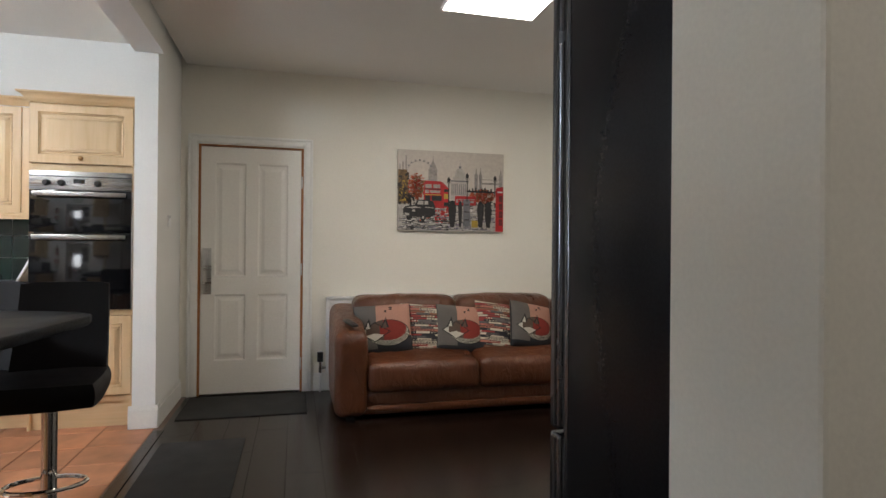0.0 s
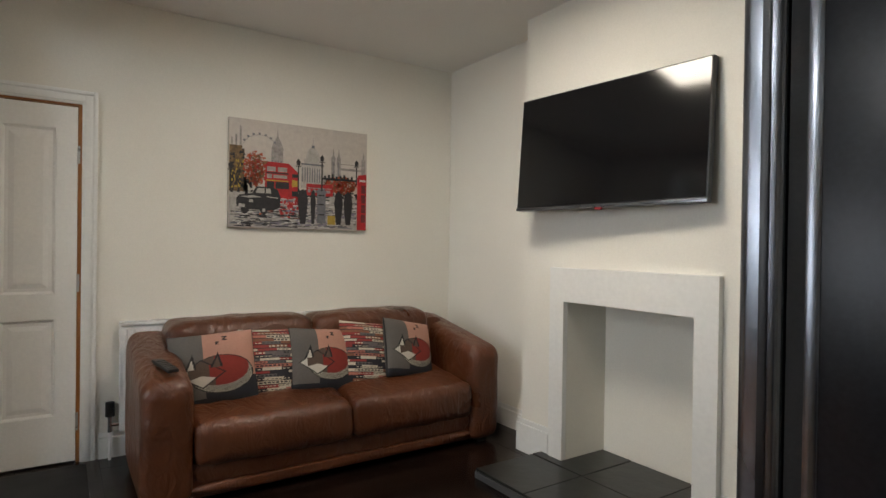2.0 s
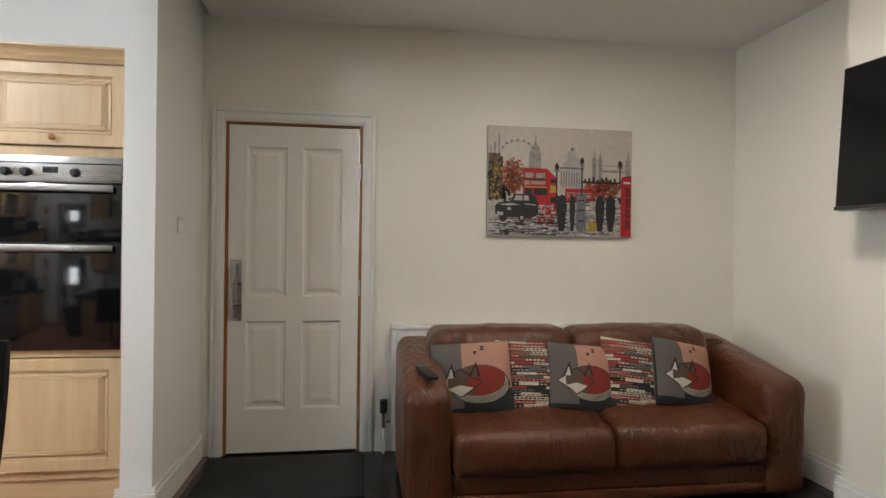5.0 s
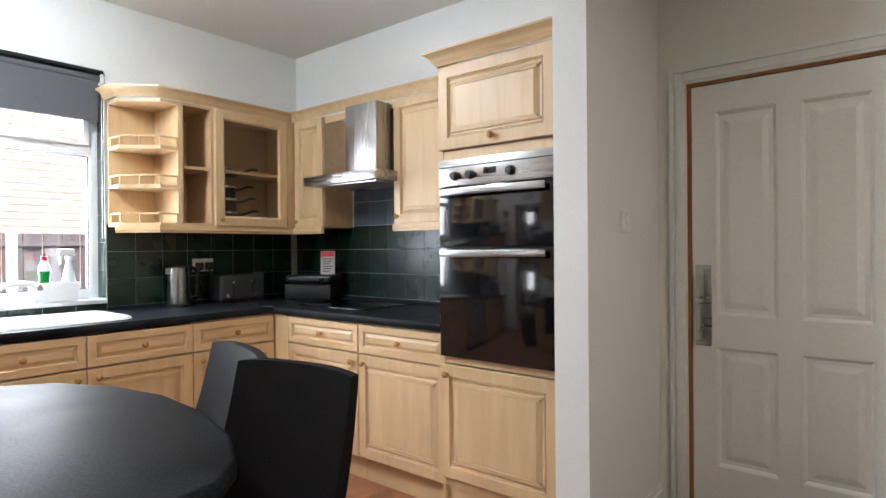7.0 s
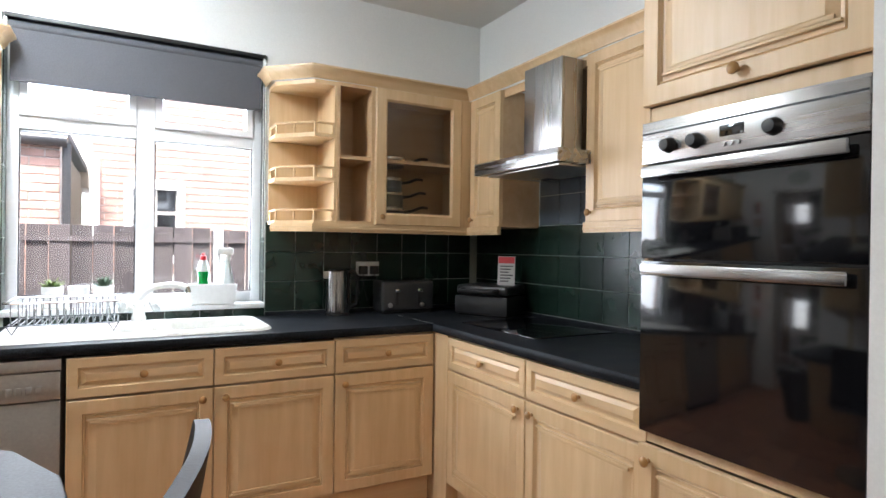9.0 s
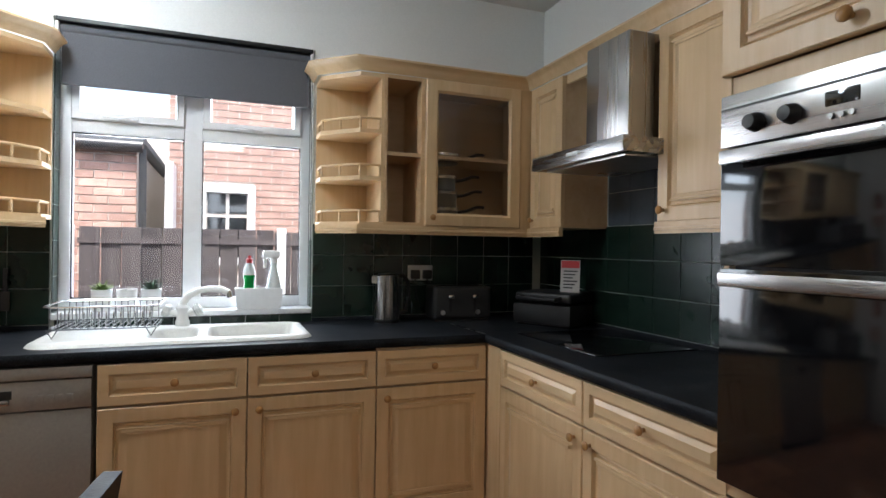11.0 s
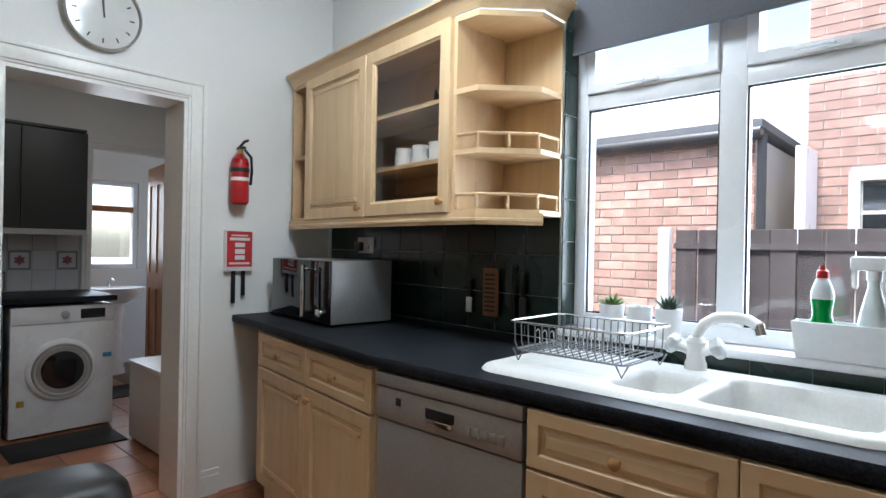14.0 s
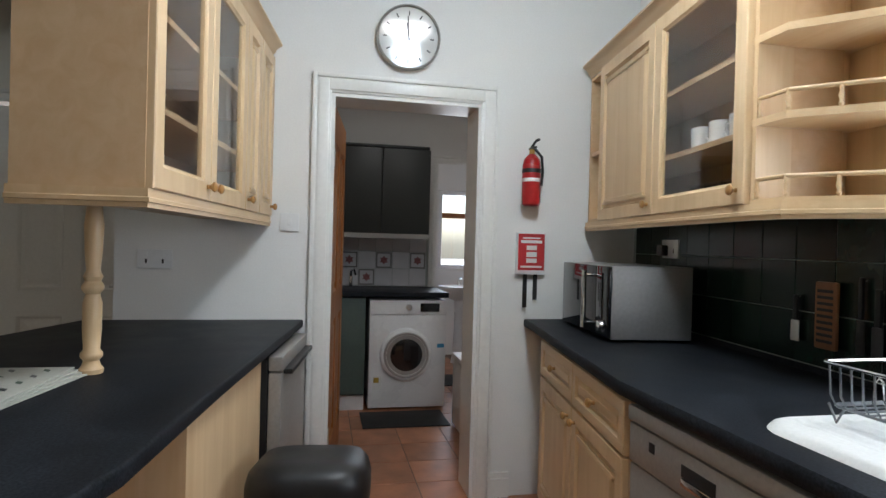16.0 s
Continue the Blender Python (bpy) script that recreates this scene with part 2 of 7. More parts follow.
def leather(name, c):
    m, nt, b = shader(name, 0.33)
    v = coords(nt, (1, 1, 1))
    vo = nt.nodes.new("ShaderNodeTexVoronoi")
    vo.inputs["Scale"].default_value = 170
    nt.links.new(v, vo.inputs["Vector"])
    wr = noise_tex(nt, coords(nt, (1, 1.6, 0.9)), 7.0, 5.0, 0.6, 1.6)
    g = noise_tex(nt, v, 3.0, 3.0)
    col = ramp(nt, g, [(0.3, rgba(c, 0.72)), (0.72, rgba(c, 1.22))])
    col2 = ramp(nt, wr, [(0.35, (0.88, 0.86, 0.84, 1)), (0.55, (1, 1, 1, 1))])
    nt.links.new(mixed(nt, "MULTIPLY", 1.0, col, col2), b.inputs["Base Color"])
    n1, n2 = nt.nodes.new("ShaderNodeBump"), nt.nodes.new("ShaderNodeBump")
    n1.inputs["Strength"].default_value, n1.inputs["Distance"].default_value = 0.85, 0.022
    n2.inputs["Strength"].default_value, n2.inputs["Distance"].default_value = 0.25, 0.001
    nt.links.new(wr, n1.inputs["Height"])
    nt.links.new(vo.outputs["Distance"], n2.inputs["Height"])
    nt.links.new(n1.outputs["Normal"], n2.inputs["Normal"])
    nt.links.new(n2.outputs["Normal"], b.inputs["Normal"])
    rr = nt.nodes.new("ShaderNodeMapRange")
    rr.inputs["To Min"].default_value, rr.inputs["To Max"].default_value = 0.22, 0.40
    nt.links.new(g, rr.inputs["Value"])
    nt.links.new(rr.outputs["Result"], b.inputs["Roughness"])
    return m


M_LEATHER = leather("tan_leather", (0.098, 0.030, 0.011))

# ---- mesh helpers ----


def box(bm, x0, x1, y0, y1, z0, z1, bevel=0.0, seg=2):
    """Adds a box, its edges rounded by bevel."""
    r = bmesh.ops.create_cube(bm, size=1.0, matrix=Matrix.Translation(((x0 + x1) / 2, (y0 + y1) / 2, (z0 + z1) / 2)) @ Matrix.Diagonal((abs(x1 - x0), abs(y1 - y0), abs(z1 - z0), 1)))
    if bevel:
        es = list({e for v in r["verts"] for e in v.link_edges})
        bmesh.ops.bevel(bm, geom=es, offset=bevel, segments=seg, profile=0.6, affect="EDGES", clamp_overlap=True)
    return bm


def boxed(x0, x1, y0, y1, z0, z1, bevel=0.0, seg=2):
    return box(bmesh.new(), x0, x1, y0, y1, z0, z1, bevel, seg)


def rod(bm, a, b, r, n=12, r2=None):
    a, b = Vector(a), Vector(b)
    m = Matrix.Translation((a + b) / 2) @ (b - a).to_track_quat("Z", "Y").to_matrix().to_4x4()
    bmesh.ops.create_cone(bm, cap_ends=True, segments=n, radius1=r, radius2=r if r2 is None else r2, depth=(b - a).length, matrix=m)
    return bm


def rodded(a, b, r, n=12, r2=None):
    return rod(bmesh.new(), a, b, r, n, r2)


def lathe(bm, prof, centre=(0, 0, 0), n=20, m=None):
    """Turns a profile of (radius, height) round z; m lays it into place."""
    m = m or Matrix.Translation(centre)
    rings = []
    for r, z in prof:
        rings.append([bm.verts.new(m @ Vector((r * math.cos(2 * math.pi * i / n), r * math.sin(2 * math.pi * i / n), z))) for i in range(n)])
    for a, b in zip(rings, rings[1:]):
        for i in range(n):
            bm.faces.new((a[i], a[(i + 1) % n], b[(i + 1) % n], b[i]))
    bm.faces.new(rings[0][::-1])
    bm.faces.new(rings[-1])
    return bm


def prism(bm, pts, z0, z1):
    """An upright solid on a plan outline."""
    lo = [bm.verts.new((x, y, z0)) for x, y in pts]
    hi = [bm.verts.new((x, y, z1)) for x, y in pts]
    bm.faces.new(lo[::-1])
    bm.faces.new(hi)
    for i in range(len(pts)):
        j = (i + 1) % len(pts)
        bm.faces.new((lo[i], lo[j], hi[j], hi[i]))
    bmesh.ops.recalc_face_normals(bm, faces=bm.faces)
    return bm


def nested(bm, x0, x1, z0, z1, steps, hole=False):
    """A panelled front facing -y: rectangles one in another, each (inset, y)."""
    rings = []
    for i, y in steps:
        rings.append([bm.verts.new(p) for p in ((x0 + i, y, z0 + i), (x1 - i, y, z0 + i), (x1 - i, y, z1 - i), (x0 + i, y, z1 - i))])
    for a, b in zip(rings, rings[1:]):
        for k in range(4):
            j = (k + 1) % 4
            bm.faces.new((a[k], a[j], b[j], b[k]))
    if not hole:
        bm.faces.new(rings[-1])
        bm.faces.new(rings[0][::-1])
    bmesh.ops.recalc_face_normals(bm, faces=bm.faces)
    return bm


def tube(bm, pts, r, n=8):
    """A round bar along points."""
    pts = [Vector(p) for p in pts]
    rings, up = [], Vector((0.13, 0.21, 1)).normalized()
    for i, p in enumerate(pts):
        d = (pts[min(i + 1, len(pts) - 1)] - pts[max(i - 1, 0)]).normalized()
        s = d.cross(up)
        s = s.normalized() if s.length > 1e-4 else Vector((1, 0, 0))
        u = s.cross(d)
        rings.append([bm.verts.new(p + r * (math.cos(2 * math.pi * k / n) * s + math.sin(2 * math.pi * k / n) * u)) for k in range(n)])
    for a, b in zip(rings, rings[1:]):
        for k in range(n):
            bm.faces.new((a[k], a[(k + 1) % n], b[(k + 1) % n], b[k]))
    bm.faces.new(rings[0][::-1])
    bm.faces.new(rings[-1])
    bmesh.ops.recalc_face_normals(bm, faces=bm.faces)
    return bm


def mesh_of(name, bm, material, smooth=40):
    me = bpy.data.meshes.new(name)
    bm.to_mesh(me)
    bm.free()
    me.materials.append(material)
    if smooth:
        me.shade_smooth()
        me.set_sharp_from_angle(angle=radians(smooth))
    return me


def part(name, bm, material, parent, label="", smooth=40, m=None):
    """One mesh object under a thing, or under a part of it."""
    ob = new(name, mesh_of(name, bm, material, smooth))
    ob.parent = parent
    if m is not None:
        ob.matrix_local = m
    if label:
        tagged(ob, label)
    return ob


def solid(name, bm, material, label, category, group="", kind="", m=None, smooth=40):
    ob = new(name, mesh_of(name, bm, material, smooth))
    if m is not None:
        ob.matrix_world = m
    return tagged(ob, label, category, group, kind)


def thing(name, label, category, m=None, group="", kind=""):
    ob = new(name)
    ob.empty_display_size = 0.1
    if m is not None:
        ob.matrix_world = m
    return tagged(ob, label, category, group, kind)


def share(name, me, parent, m):
    ob = new(name, me)
    ob.parent = parent
    ob.matrix_local = m
    return ob


# ---- structure ----
CK, CL = 2.76, 2.64          # kitchen and living room ceilings
XE, YN, XW, YS = 0.79, 2.04, -3.45, -4.22


def structure(name, bm, material, label, category="wall"):
    return solid(name, bm, material, label, category, kind="structure", smooth=0)


# north wall round the window


def YNW(x):
    """The north wall west of the window, which runs slightly askew."""
    return 2.04 - 0.083 * (x + 1.765)


W0, W1, WS, WT = -1.765, -0.592, 0.985, 2.34
bm = bmesh.new()
prism(bm, [(-3.7, YNW(-3.7)), (W0, YN), (W0, 2.31), (-3.7, 2.5)], 0, CK + 0.1)
box(bm, W1, 1.05, YN, 2.31, 0, CK + 0.1)
box(bm, W0, W1, YN, 2.31, 0, WS - 0.03)
box(bm, W0, W1, YN, 2.31, WT, CK + 0.1)
wall_north = structure("wall_north", bm, M_WALL, "white painted kitchen wall with a window opening")
# east wall of both rooms with the living room door opening
D0, D1, DH = -1.71, -0.895, 2.015
bm = bmesh.new()
box(bm, XE, 1.05, -0.70, YN - 0.003, 0, CK + 0.1)
wall_east_kitchen = structure("wall_east_kitchen", bm, M_WALL, "white painted wall behind the kitchen units")
bm = bmesh.new()
box(bm, XE, 1.05, D1, -0.703, 0, CK + 0.1)
box(bm, XE, 1.05, YS - 0.25, D0, 0, CK + 0.1)
box(bm, XE, 1.05, D0, D1, DH, CK + 0.1)
wall_east_living = structure("wall_east_living", bm, M_CREAM, "cream painted living room wall with a door opening")
# stub wall and beam between kitchen and living room
bm = bmesh.new()
box(bm, 0.002, XE - 0.003, -0.765, -0.625, 0, CK + 0.08)
box(bm, -3.40, -0.001, -0.80, -0.625, 2.46, CK + 0.08)
wall_middle = structure("wall_middle", bm, M_WALL, "white stub wall and beam over the wide opening")
# west wall of the kitchen with the doorway
K0, K1, KH = 0.567, 1.312, 1.997
bm = bmesh.new()
box(bm, XW - 0.22, XW, -0.37, K0, 0, CK + 0.1)
box(bm, XW - 0.22, XW, K1, 2.177, 0, CK + 0.1)
box(bm, XW - 0.22, XW, K0, K1, KH, CK + 0.1)
box(bm, XW - 0.22, XW, -2.18, -0.373, 2.46, CK + 0.1)
wall_west_kitchen = structure("wall_west_kitchen", bm, M_WALL, "white painted wall with the doorway to the utility room")
bm = bmesh.new()
box(bm, XW - 0.22, XW + 0.02, YS - 0.25, -2.15, 0, CK + 0.1, 0.006)
wall_west_living = structure("wall_west_living", bm, M_CREAM, "cream painted wall end beside the fridge")
# south wall with the chimney breast and its recess
B0, B1, BY, FY = -1.945, -0.37, -3.99, -3.955
F0, F1, FT = -1.536, -0.741, 0.947
bm = bmesh.new()
box(bm, XW + 0.023, B0, YS - 0.25, YS, 0, CK)
box(bm, B1, XE - 0.003, YS - 0.25, YS, 0, CK)
wall_south = structure("wall_south", bm, M_CREAM, "cream painted alcove walls")
bm = bmesh.new()
box(bm, B0 + 0.002, F0, YS - 0.25, BY, 0, CK)
box(bm, F1, B1 - 0.002, YS - 0.25, BY, 0, CK)
box(bm, F0, F1, YS - 0.25, BY, FT, CK)
box(bm, F0, F1, YS - 0.25, -4.31, 0, FT)
chimney_breast = structure("chimney_breast", bm, M_CREAM, "cream painted chimney breast with an open recess", "chimney breast")
# hall behind the start of the walk
bm = bmesh.new()
box(bm, -5.2, -5.0, -4.4, -1.63, 0, CK)
box(bm, -4.55, -4.35, -1.36, -0.37, 2.06, CK)
box(bm, -4.55, -4.35, -1.36, -1.27, 0, 2.06)
box(bm, -4.55, -4.35, -0.50, -0.37, 0, 2.06)
box(bm, -5.2, -4.353, -1.56, -1.363, 0, CK)
box(bm, -4.55, XW - 0.223, -0.367, -0.25, 0, CK)
box(bm, -5.2, XW - 0.223, -4.45, -4.25, 0, CK)
wall_hall = structure("wall_hall", bm, M_CREAM, "cream painted hall walls")
# utility room and bathroom shell
bm = bmesh.new()
box(bm, -5.75, -5.63, 0.2, 1.52, 0, 2.6)
box(bm, -5.75, -5.63, 1.52, 2.3, 2.02, 2.6)
box(bm, -5.75, -5.63, 2.18, 2.6, 0, 2.02)
box(bm, -5.75, XW - 0.223, 0.08, 0.197, 0, 2.6)
box(bm, -5.75, -3.703, 2.31, 2.45, 0, 2.6)
wall_utility = structure("wall_utility", bm, M_WALL, "white painted utility room walls")
bm = bmesh.new()
box(bm, -7.35, -7.2, 0.9, 1.86, 0, 2.6)
box(bm, -7.35, -7.2, 2.42, 3.0, 0, 2.6)
box(bm, -7.35, -7.2, 1.86, 2.42, 0, 1.0)
box(bm, -7.35, -7.2, 1.86, 2.42, 1.92, 2.6)
box(bm, -7.2, -5.753, 0.78, 0.9, 0, 2.6)
box(bm, -7.2, -5.753, 3.0, 3.12, 0, 2.6)
wall_bathroom = structure("wall_bathroom", bm, M_WALL, "white bathroom walls with a window opening")
# ceilings
structure("ceiling_kitchen", boxed(XW - 0.22, 1.05, -0.80, 2.5, CK, CK + 0.12), M_CEIL, "white kitchen ceiling", "ceiling")
structure("ceiling_living", boxed(XW - 0.22, 1.05, YS - 0.25, -0.803, CL, CL + 0.2), M_CEIL, "off-white living room ceiling", "ceiling")
structure("ceiling_hall", boxed(-5.2, XW - 0.223, -4.45, -0.25, CL, CL + 0.1), M_CEIL, "off-white hall ceiling", "ceiling")
structure("ceiling_utility", boxed(-7.35, XW - 0.223, -0.1, 3.12, 2.6, 2.7), M_CEIL, "utility and bathroom ceiling", "ceiling")

# floors: bed under the pieces; tiles and planks come last in the file
floor_kitchen = structure("floor_kitchen", boxed(-7.35, XE, -0.815, 3.1, -0.12, -0.006), M_FGROUT, "terracotta tiled kitchen floor", "floor")
floor_living = structure("floor_living", boxed(-5.2, XE + 0.2, YS - 0.25, -0.818, -0.12, -0.004), M_DARKWOOD, "dark laminate living room floor", "floor")

# skirting boards and trims


def skirting(name, x0, x1, y0, y1, label="white painted skirting board", h=0.15):
    bm = bmesh.new()
    box(bm, x0, x1, y0, y1, 0, h - 0.03, 0.003)
    d = 0.006
    box(bm, x0 + (d if x1 - x0 < 0.05 else 0), x1 - (d if x1 - x0 < 0.05 else 0), y0 + (d if y1 - y0 < 0.05 else 0), y1 - (d if y1 - y0 < 0.05 else 0), h - 0.03, h, 0.004)
    return structure(name, bm, M_TRIM, label, "skirting")


skirting("baseboard", -0.020, 0.0, -0.785, -0.606)
skirting("baseboard", 0.002, XE - 0.02, -0.787, -0.767)
skirting("baseboard", XE - 0.022, XE - 0.002, -4.2, D0 - 0.09)
skirting("baseboard", B1, XE - 0.03, YS + 0.002, YS + 0.022)
skirting("baseboard", -0.62, B1 + 0.022, BY + 0.002, BY + 0.026, h=0.2)
skirting("baseboard", B1 + 0.0, B1 + 0.022, YS + 0.025, BY, h=0.2)
skirting("baseboard", B0 - 0.02, -1.66, BY + 0.002, BY + 0.026, h=0.2)
skirting("baseboard", XW + 0.002, XW + 0.022, K1 + 0.085, 1.50, h=0.13)


def architrave(name, w, h, t=0.08, m=None, material=None):
    """Moulded frame round an opening of width w and height h; faces -y."""
    bm = bmesh.new()
    for k, (a, b, y) in enumerate(((0.0, t, -0.012), (0.012, t - 0.028, -0.02), (t - 0.02, t, -0.022))):
        box(bm, -w / 2 - b, -w / 2 - a, y, 0, 0, h + b, 0.003)
        box(bm, w / 2 + a, w / 2 + b, y, 0, 0, h + b, 0.003)
        box(bm, -w / 2 - a, w / 2 + a, y, 0, h + a, h + b, 0.003)
    return solid(name, bm, material or M_TRIM, "white painted moulded door architrave", "architrave", kind="structure", m=m)


def panel_door(name, w, h, panels, label, m, material, t=0.04):
    """A leaf facing -y with moulded panels (x0, x1, z0, z1) on both faces."""
    leaf = thing(name, label, "door", m, kind="structure")
    bm = bmesh.new()
    xs, zs = sorted({0.0, w, *[p[0] for p in panels], *[p[1] for p in panels]}), sorted({0.0, h, *[p[2] for p in panels], *[p[3] for p in panels]})
    for a, b in zip(xs, xs[1:]):
        for c, d in zip(zs, zs[1:]):
            if not any(p[0] <= a and p[1] >= b and p[2] <= c and p[3] >= d for p in panels):
                box(bm, a, b, 0, t, c, d)
    bmesh.ops.remove_doubles(bm, verts=bm.verts, dist=0.0005)
    part("leaf", bm, material, leaf, smooth=0)
    for p in panels:
        part("panel", nested(bmesh.new(), p[0] - 0.002, p[1] + 0.002, p[2] - 0.002, p[3] + 0.002, [(0, 0.03), (0, 0.006), (0.004, 0.001), (0.012, 0.006), (0.018, 0.012), (0.035, 0.012), (0.06, 0.004)]), material, leaf, smooth=0)
    return leaf


R_E = pose(0, 0, 0, 0, 0, -90)   # local -y to world -x


def facing_west(x, y, z=0):
    return pose(x, y, z, 0, 0, -90)


def facing_east(x, y, z=0):
    return pose(x, y, z, 0, 0, 90)


# living room door
architrave("trim_living_door", D1 - D0, DH, 0.075, facing_west(XE, (D0 + D1) / 2))
DW = 0.775
lp = [(0.10, 0.345, 0.94, 1.86), (0.43, 0.675, 0.94, 1.86), (0.10, 0.345, 0.26, 0.80), (0.43, 0.675, 0.26, 0.80)]
door_1 = panel_door("door_1", DW, 1.985, lp, "closed white panelled door with a steel pull plate", facing_west(XE + 0.005, -0.915, 0.012), M_DOOR)
bm = bmesh.new()
box(bm, 0.012, 0.082, -0.004, 0, 0.80, 1.17, 0.002)
part("pull_plate", bm, M_STEEL, door_1, "brushed steel pull plate")
bm = bmesh.new()
box(bm, 0.03, 0.055, -0.03, -0.004, 1.10, 1.13, 0.004)
box(bm, 0.03, 0.055, -0.03, -0.004, 0.84, 0.87, 0.004)
box(bm, 0.028, 0.057, -0.042, -0.03, 0.82, 1.15, 0.006)
part("pull_handle", bm, M_STEEL, door_1, "steel pull handle")
for hz in (0.22, 1.0, 1.72):
    part("hinge", rod(boxed(DW - 0.002, DW + 0.012, -0.004, 0.02, hz - 0.05, hz + 0.05), (DW + 0.004, -0.006, hz - 0.05), (DW + 0.004, -0.006, hz + 0.05), 0.006), M_STEEL, door_1)
bm = bmesh.new()
box(bm, XE + 0.002, 1.05, D1 - 0.018, D1, 0, DH)
box(bm, XE + 0.002, 1.05, D0, D0 + 0.018, 0, DH)
box(bm, XE + 0.002, 1.05, D0 + 0.018, D1 - 0.018, DH - 0.012, DH)
structure("trim_door_lining", bm, M_OAKDOOR, "bare brown wood door lining", "door lining")
structure("wall_behind_door", boxed(1.02, 1.05, D0 + 0.02, D1 - 0.02, 0, DH - 0.012), M_CREAM, "plain closing wall behind the door")

# kitchen doorway to the utility room
architrave("trim_kitchen_door", K1 - K0, KH, 0.09, facing_east(XW, (K0 + K1) / 2))
bm = bmesh.new()
box(bm, XW - 0.22, XW + 0.004, K0, K0 + 0.018, 0, KH)
box(bm, XW - 0.22, XW + 0.004, K1 - 0.018, K1, 0, KH)
box(bm, XW - 0.22, XW + 0.004, K0 + 0.018, K1 - 0.018, KH - 0.018, KH)
structure("trim_kitchen_lining", bm, M_TRIM, "white painted door lining", "door lining")
up = [(0.1, 0.33, 1.0, 1.8), (0.42, 0.65, 1.0, 1.8), (0.1, 0.33, 0.2, 0.85), (0.42, 0.65, 0.2, 0.85)]
door_2 = panel_door("door_2", 0.74, 1.98, up, "open orange pine door to the utility room", pose(XW - 0.20, K0 + 0.02, 0.01, 0, 0, 173.5), M_OAKDOOR)
for hz in (0.25, 1.7):
    part("hinge", boxed(-0.004, 0.04, -0.004, 0.0, hz - 0.05, hz + 0.05), M_STEEL, door_2)

# hall door
hp = [(0.10, 0.34, 0.95, 1.85), (0.43, 0.67, 0.95, 1.85), (0.10, 0.34, 0.25, 0.80), (0.43, 0.67, 0.25, 0.80)]
door_3 = panel_door("door_3", 0.77, 2.0, hp, "closed white panelled hall door with a lever handle", facing_east(-4.36, -1.27, 0.01), M_DOOR)
bm = rodded((0.70, -0.05, 0.98), (0.70, 0, 0.98), 0.012)
box(bm, 0.60, 0.715, -0.058, -0.04, 0.97, 0.99, 0.006)
box(bm, 0.675, 0.725, -0.006, 0, 0.90, 1.06, 0.004)
part("lever_handle", bm, M_STEEL, door_3, "steel lever handle")
bm = boxed(0.1, 0.36, -0.06, 0, 1.90, 1.96, 0.006)
box(bm, 0.2, 0.7, -0.075, -0.062, 1.955, 1.975, 0.004)
part("door_closer", bm, M_BLACK, door_3, "dark overhead door closer")
architrave("trim_hall_door", 0.785, 2.03, 0.07, facing_east(-4.35, -0.885))

# ---- window ----
window_1 = thing("window_1", "white plastic casement window with two top vents and two panes", "window", kind="structure")
WY = 2.135
bm = bmesh.new()
fr = 0.055
WX = (W0 + W1) / 2
box(bm, W0 + 0.004, W0 + fr, WY, WY + 0.07, WS, WT, 0.004)
box(bm, W1 - fr, W1 - 0.004, WY, WY + 0.07, WS, WT, 0.004)
box(bm, W0 + fr, W1 - fr, WY, WY + 0.07, WS, WS + 0.055, 0.004)
box(bm, W0 + fr, W1 - fr, WY, WY + 0.07, WT - 0.06, WT, 0.004)
box(bm, WX - 0.042, WX + 0.042, WY, WY + 0.07, WS + 0.055, WT - 0.06, 0.004)
for a, b in ((W0 + fr, WX - 0.042), (WX + 0.042, W1 - fr)):
    box(bm, a, b, WY, WY + 0.07, 1.835, 1.895, 0.004)
part("window_frame", bm, M_UPVC, window_1)
for a, b in ((W0 + fr, WX - 0.042), (WX + 0.042, W1 - fr)):
    bm = bmesh.new()
    nested(bm, a, b, 1.895, WT - 0.06, [(0, WY + 0.05), (0, WY - 0.012), (0.004, WY - 0.016), (0.036, WY - 0.016), (0.042, WY + 0.02), (0.042, WY + 0.05), (0, WY + 0.05)], hole=True)
    vent = part("vent_sash", bm, M_UPVC, window_1)
    part("vent_pane", boxed(a + 0.04, b - 0.04, WY + 0.028, WY + 0.034, 1.935, WT - 0.1), M_GLASS, vent).visible_shadow = False
    bm = boxed((a + b) / 2 - 0.02, (a + b) / 2 + 0.04, WY - 0.034, WY - 0.017, 1.902, 1.918, 0.003)
    box(bm, (a + b) / 2 - 0.11, (a + b) / 2 + 0.0, WY - 0.042, WY - 0.030, 1.905, 1.915, 0.003)
    part("window_handle", bm, M_UPVC, vent)
    part("gasket", nested(bmesh.new(), a, b, WS + 0.055, 1.835, [(0.0, WY + 0.012), (0.006, WY + 0.010), (0.006, WY + 0.02)], hole=True), M_BLACK, window_1)
    part("pane", boxed(a + 0.002, b - 0.002, WY + 0.028, WY + 0.034, WS + 0.057, 1.833), M_GLASS, window_1).visible_shadow = False
part("window_sill", boxed(W0 + 0.003, W1 - 0.003, 2.02, WY + 0.06, WS - 0.03, WS - 0.002, 0.006), M_UPVC, window_1)

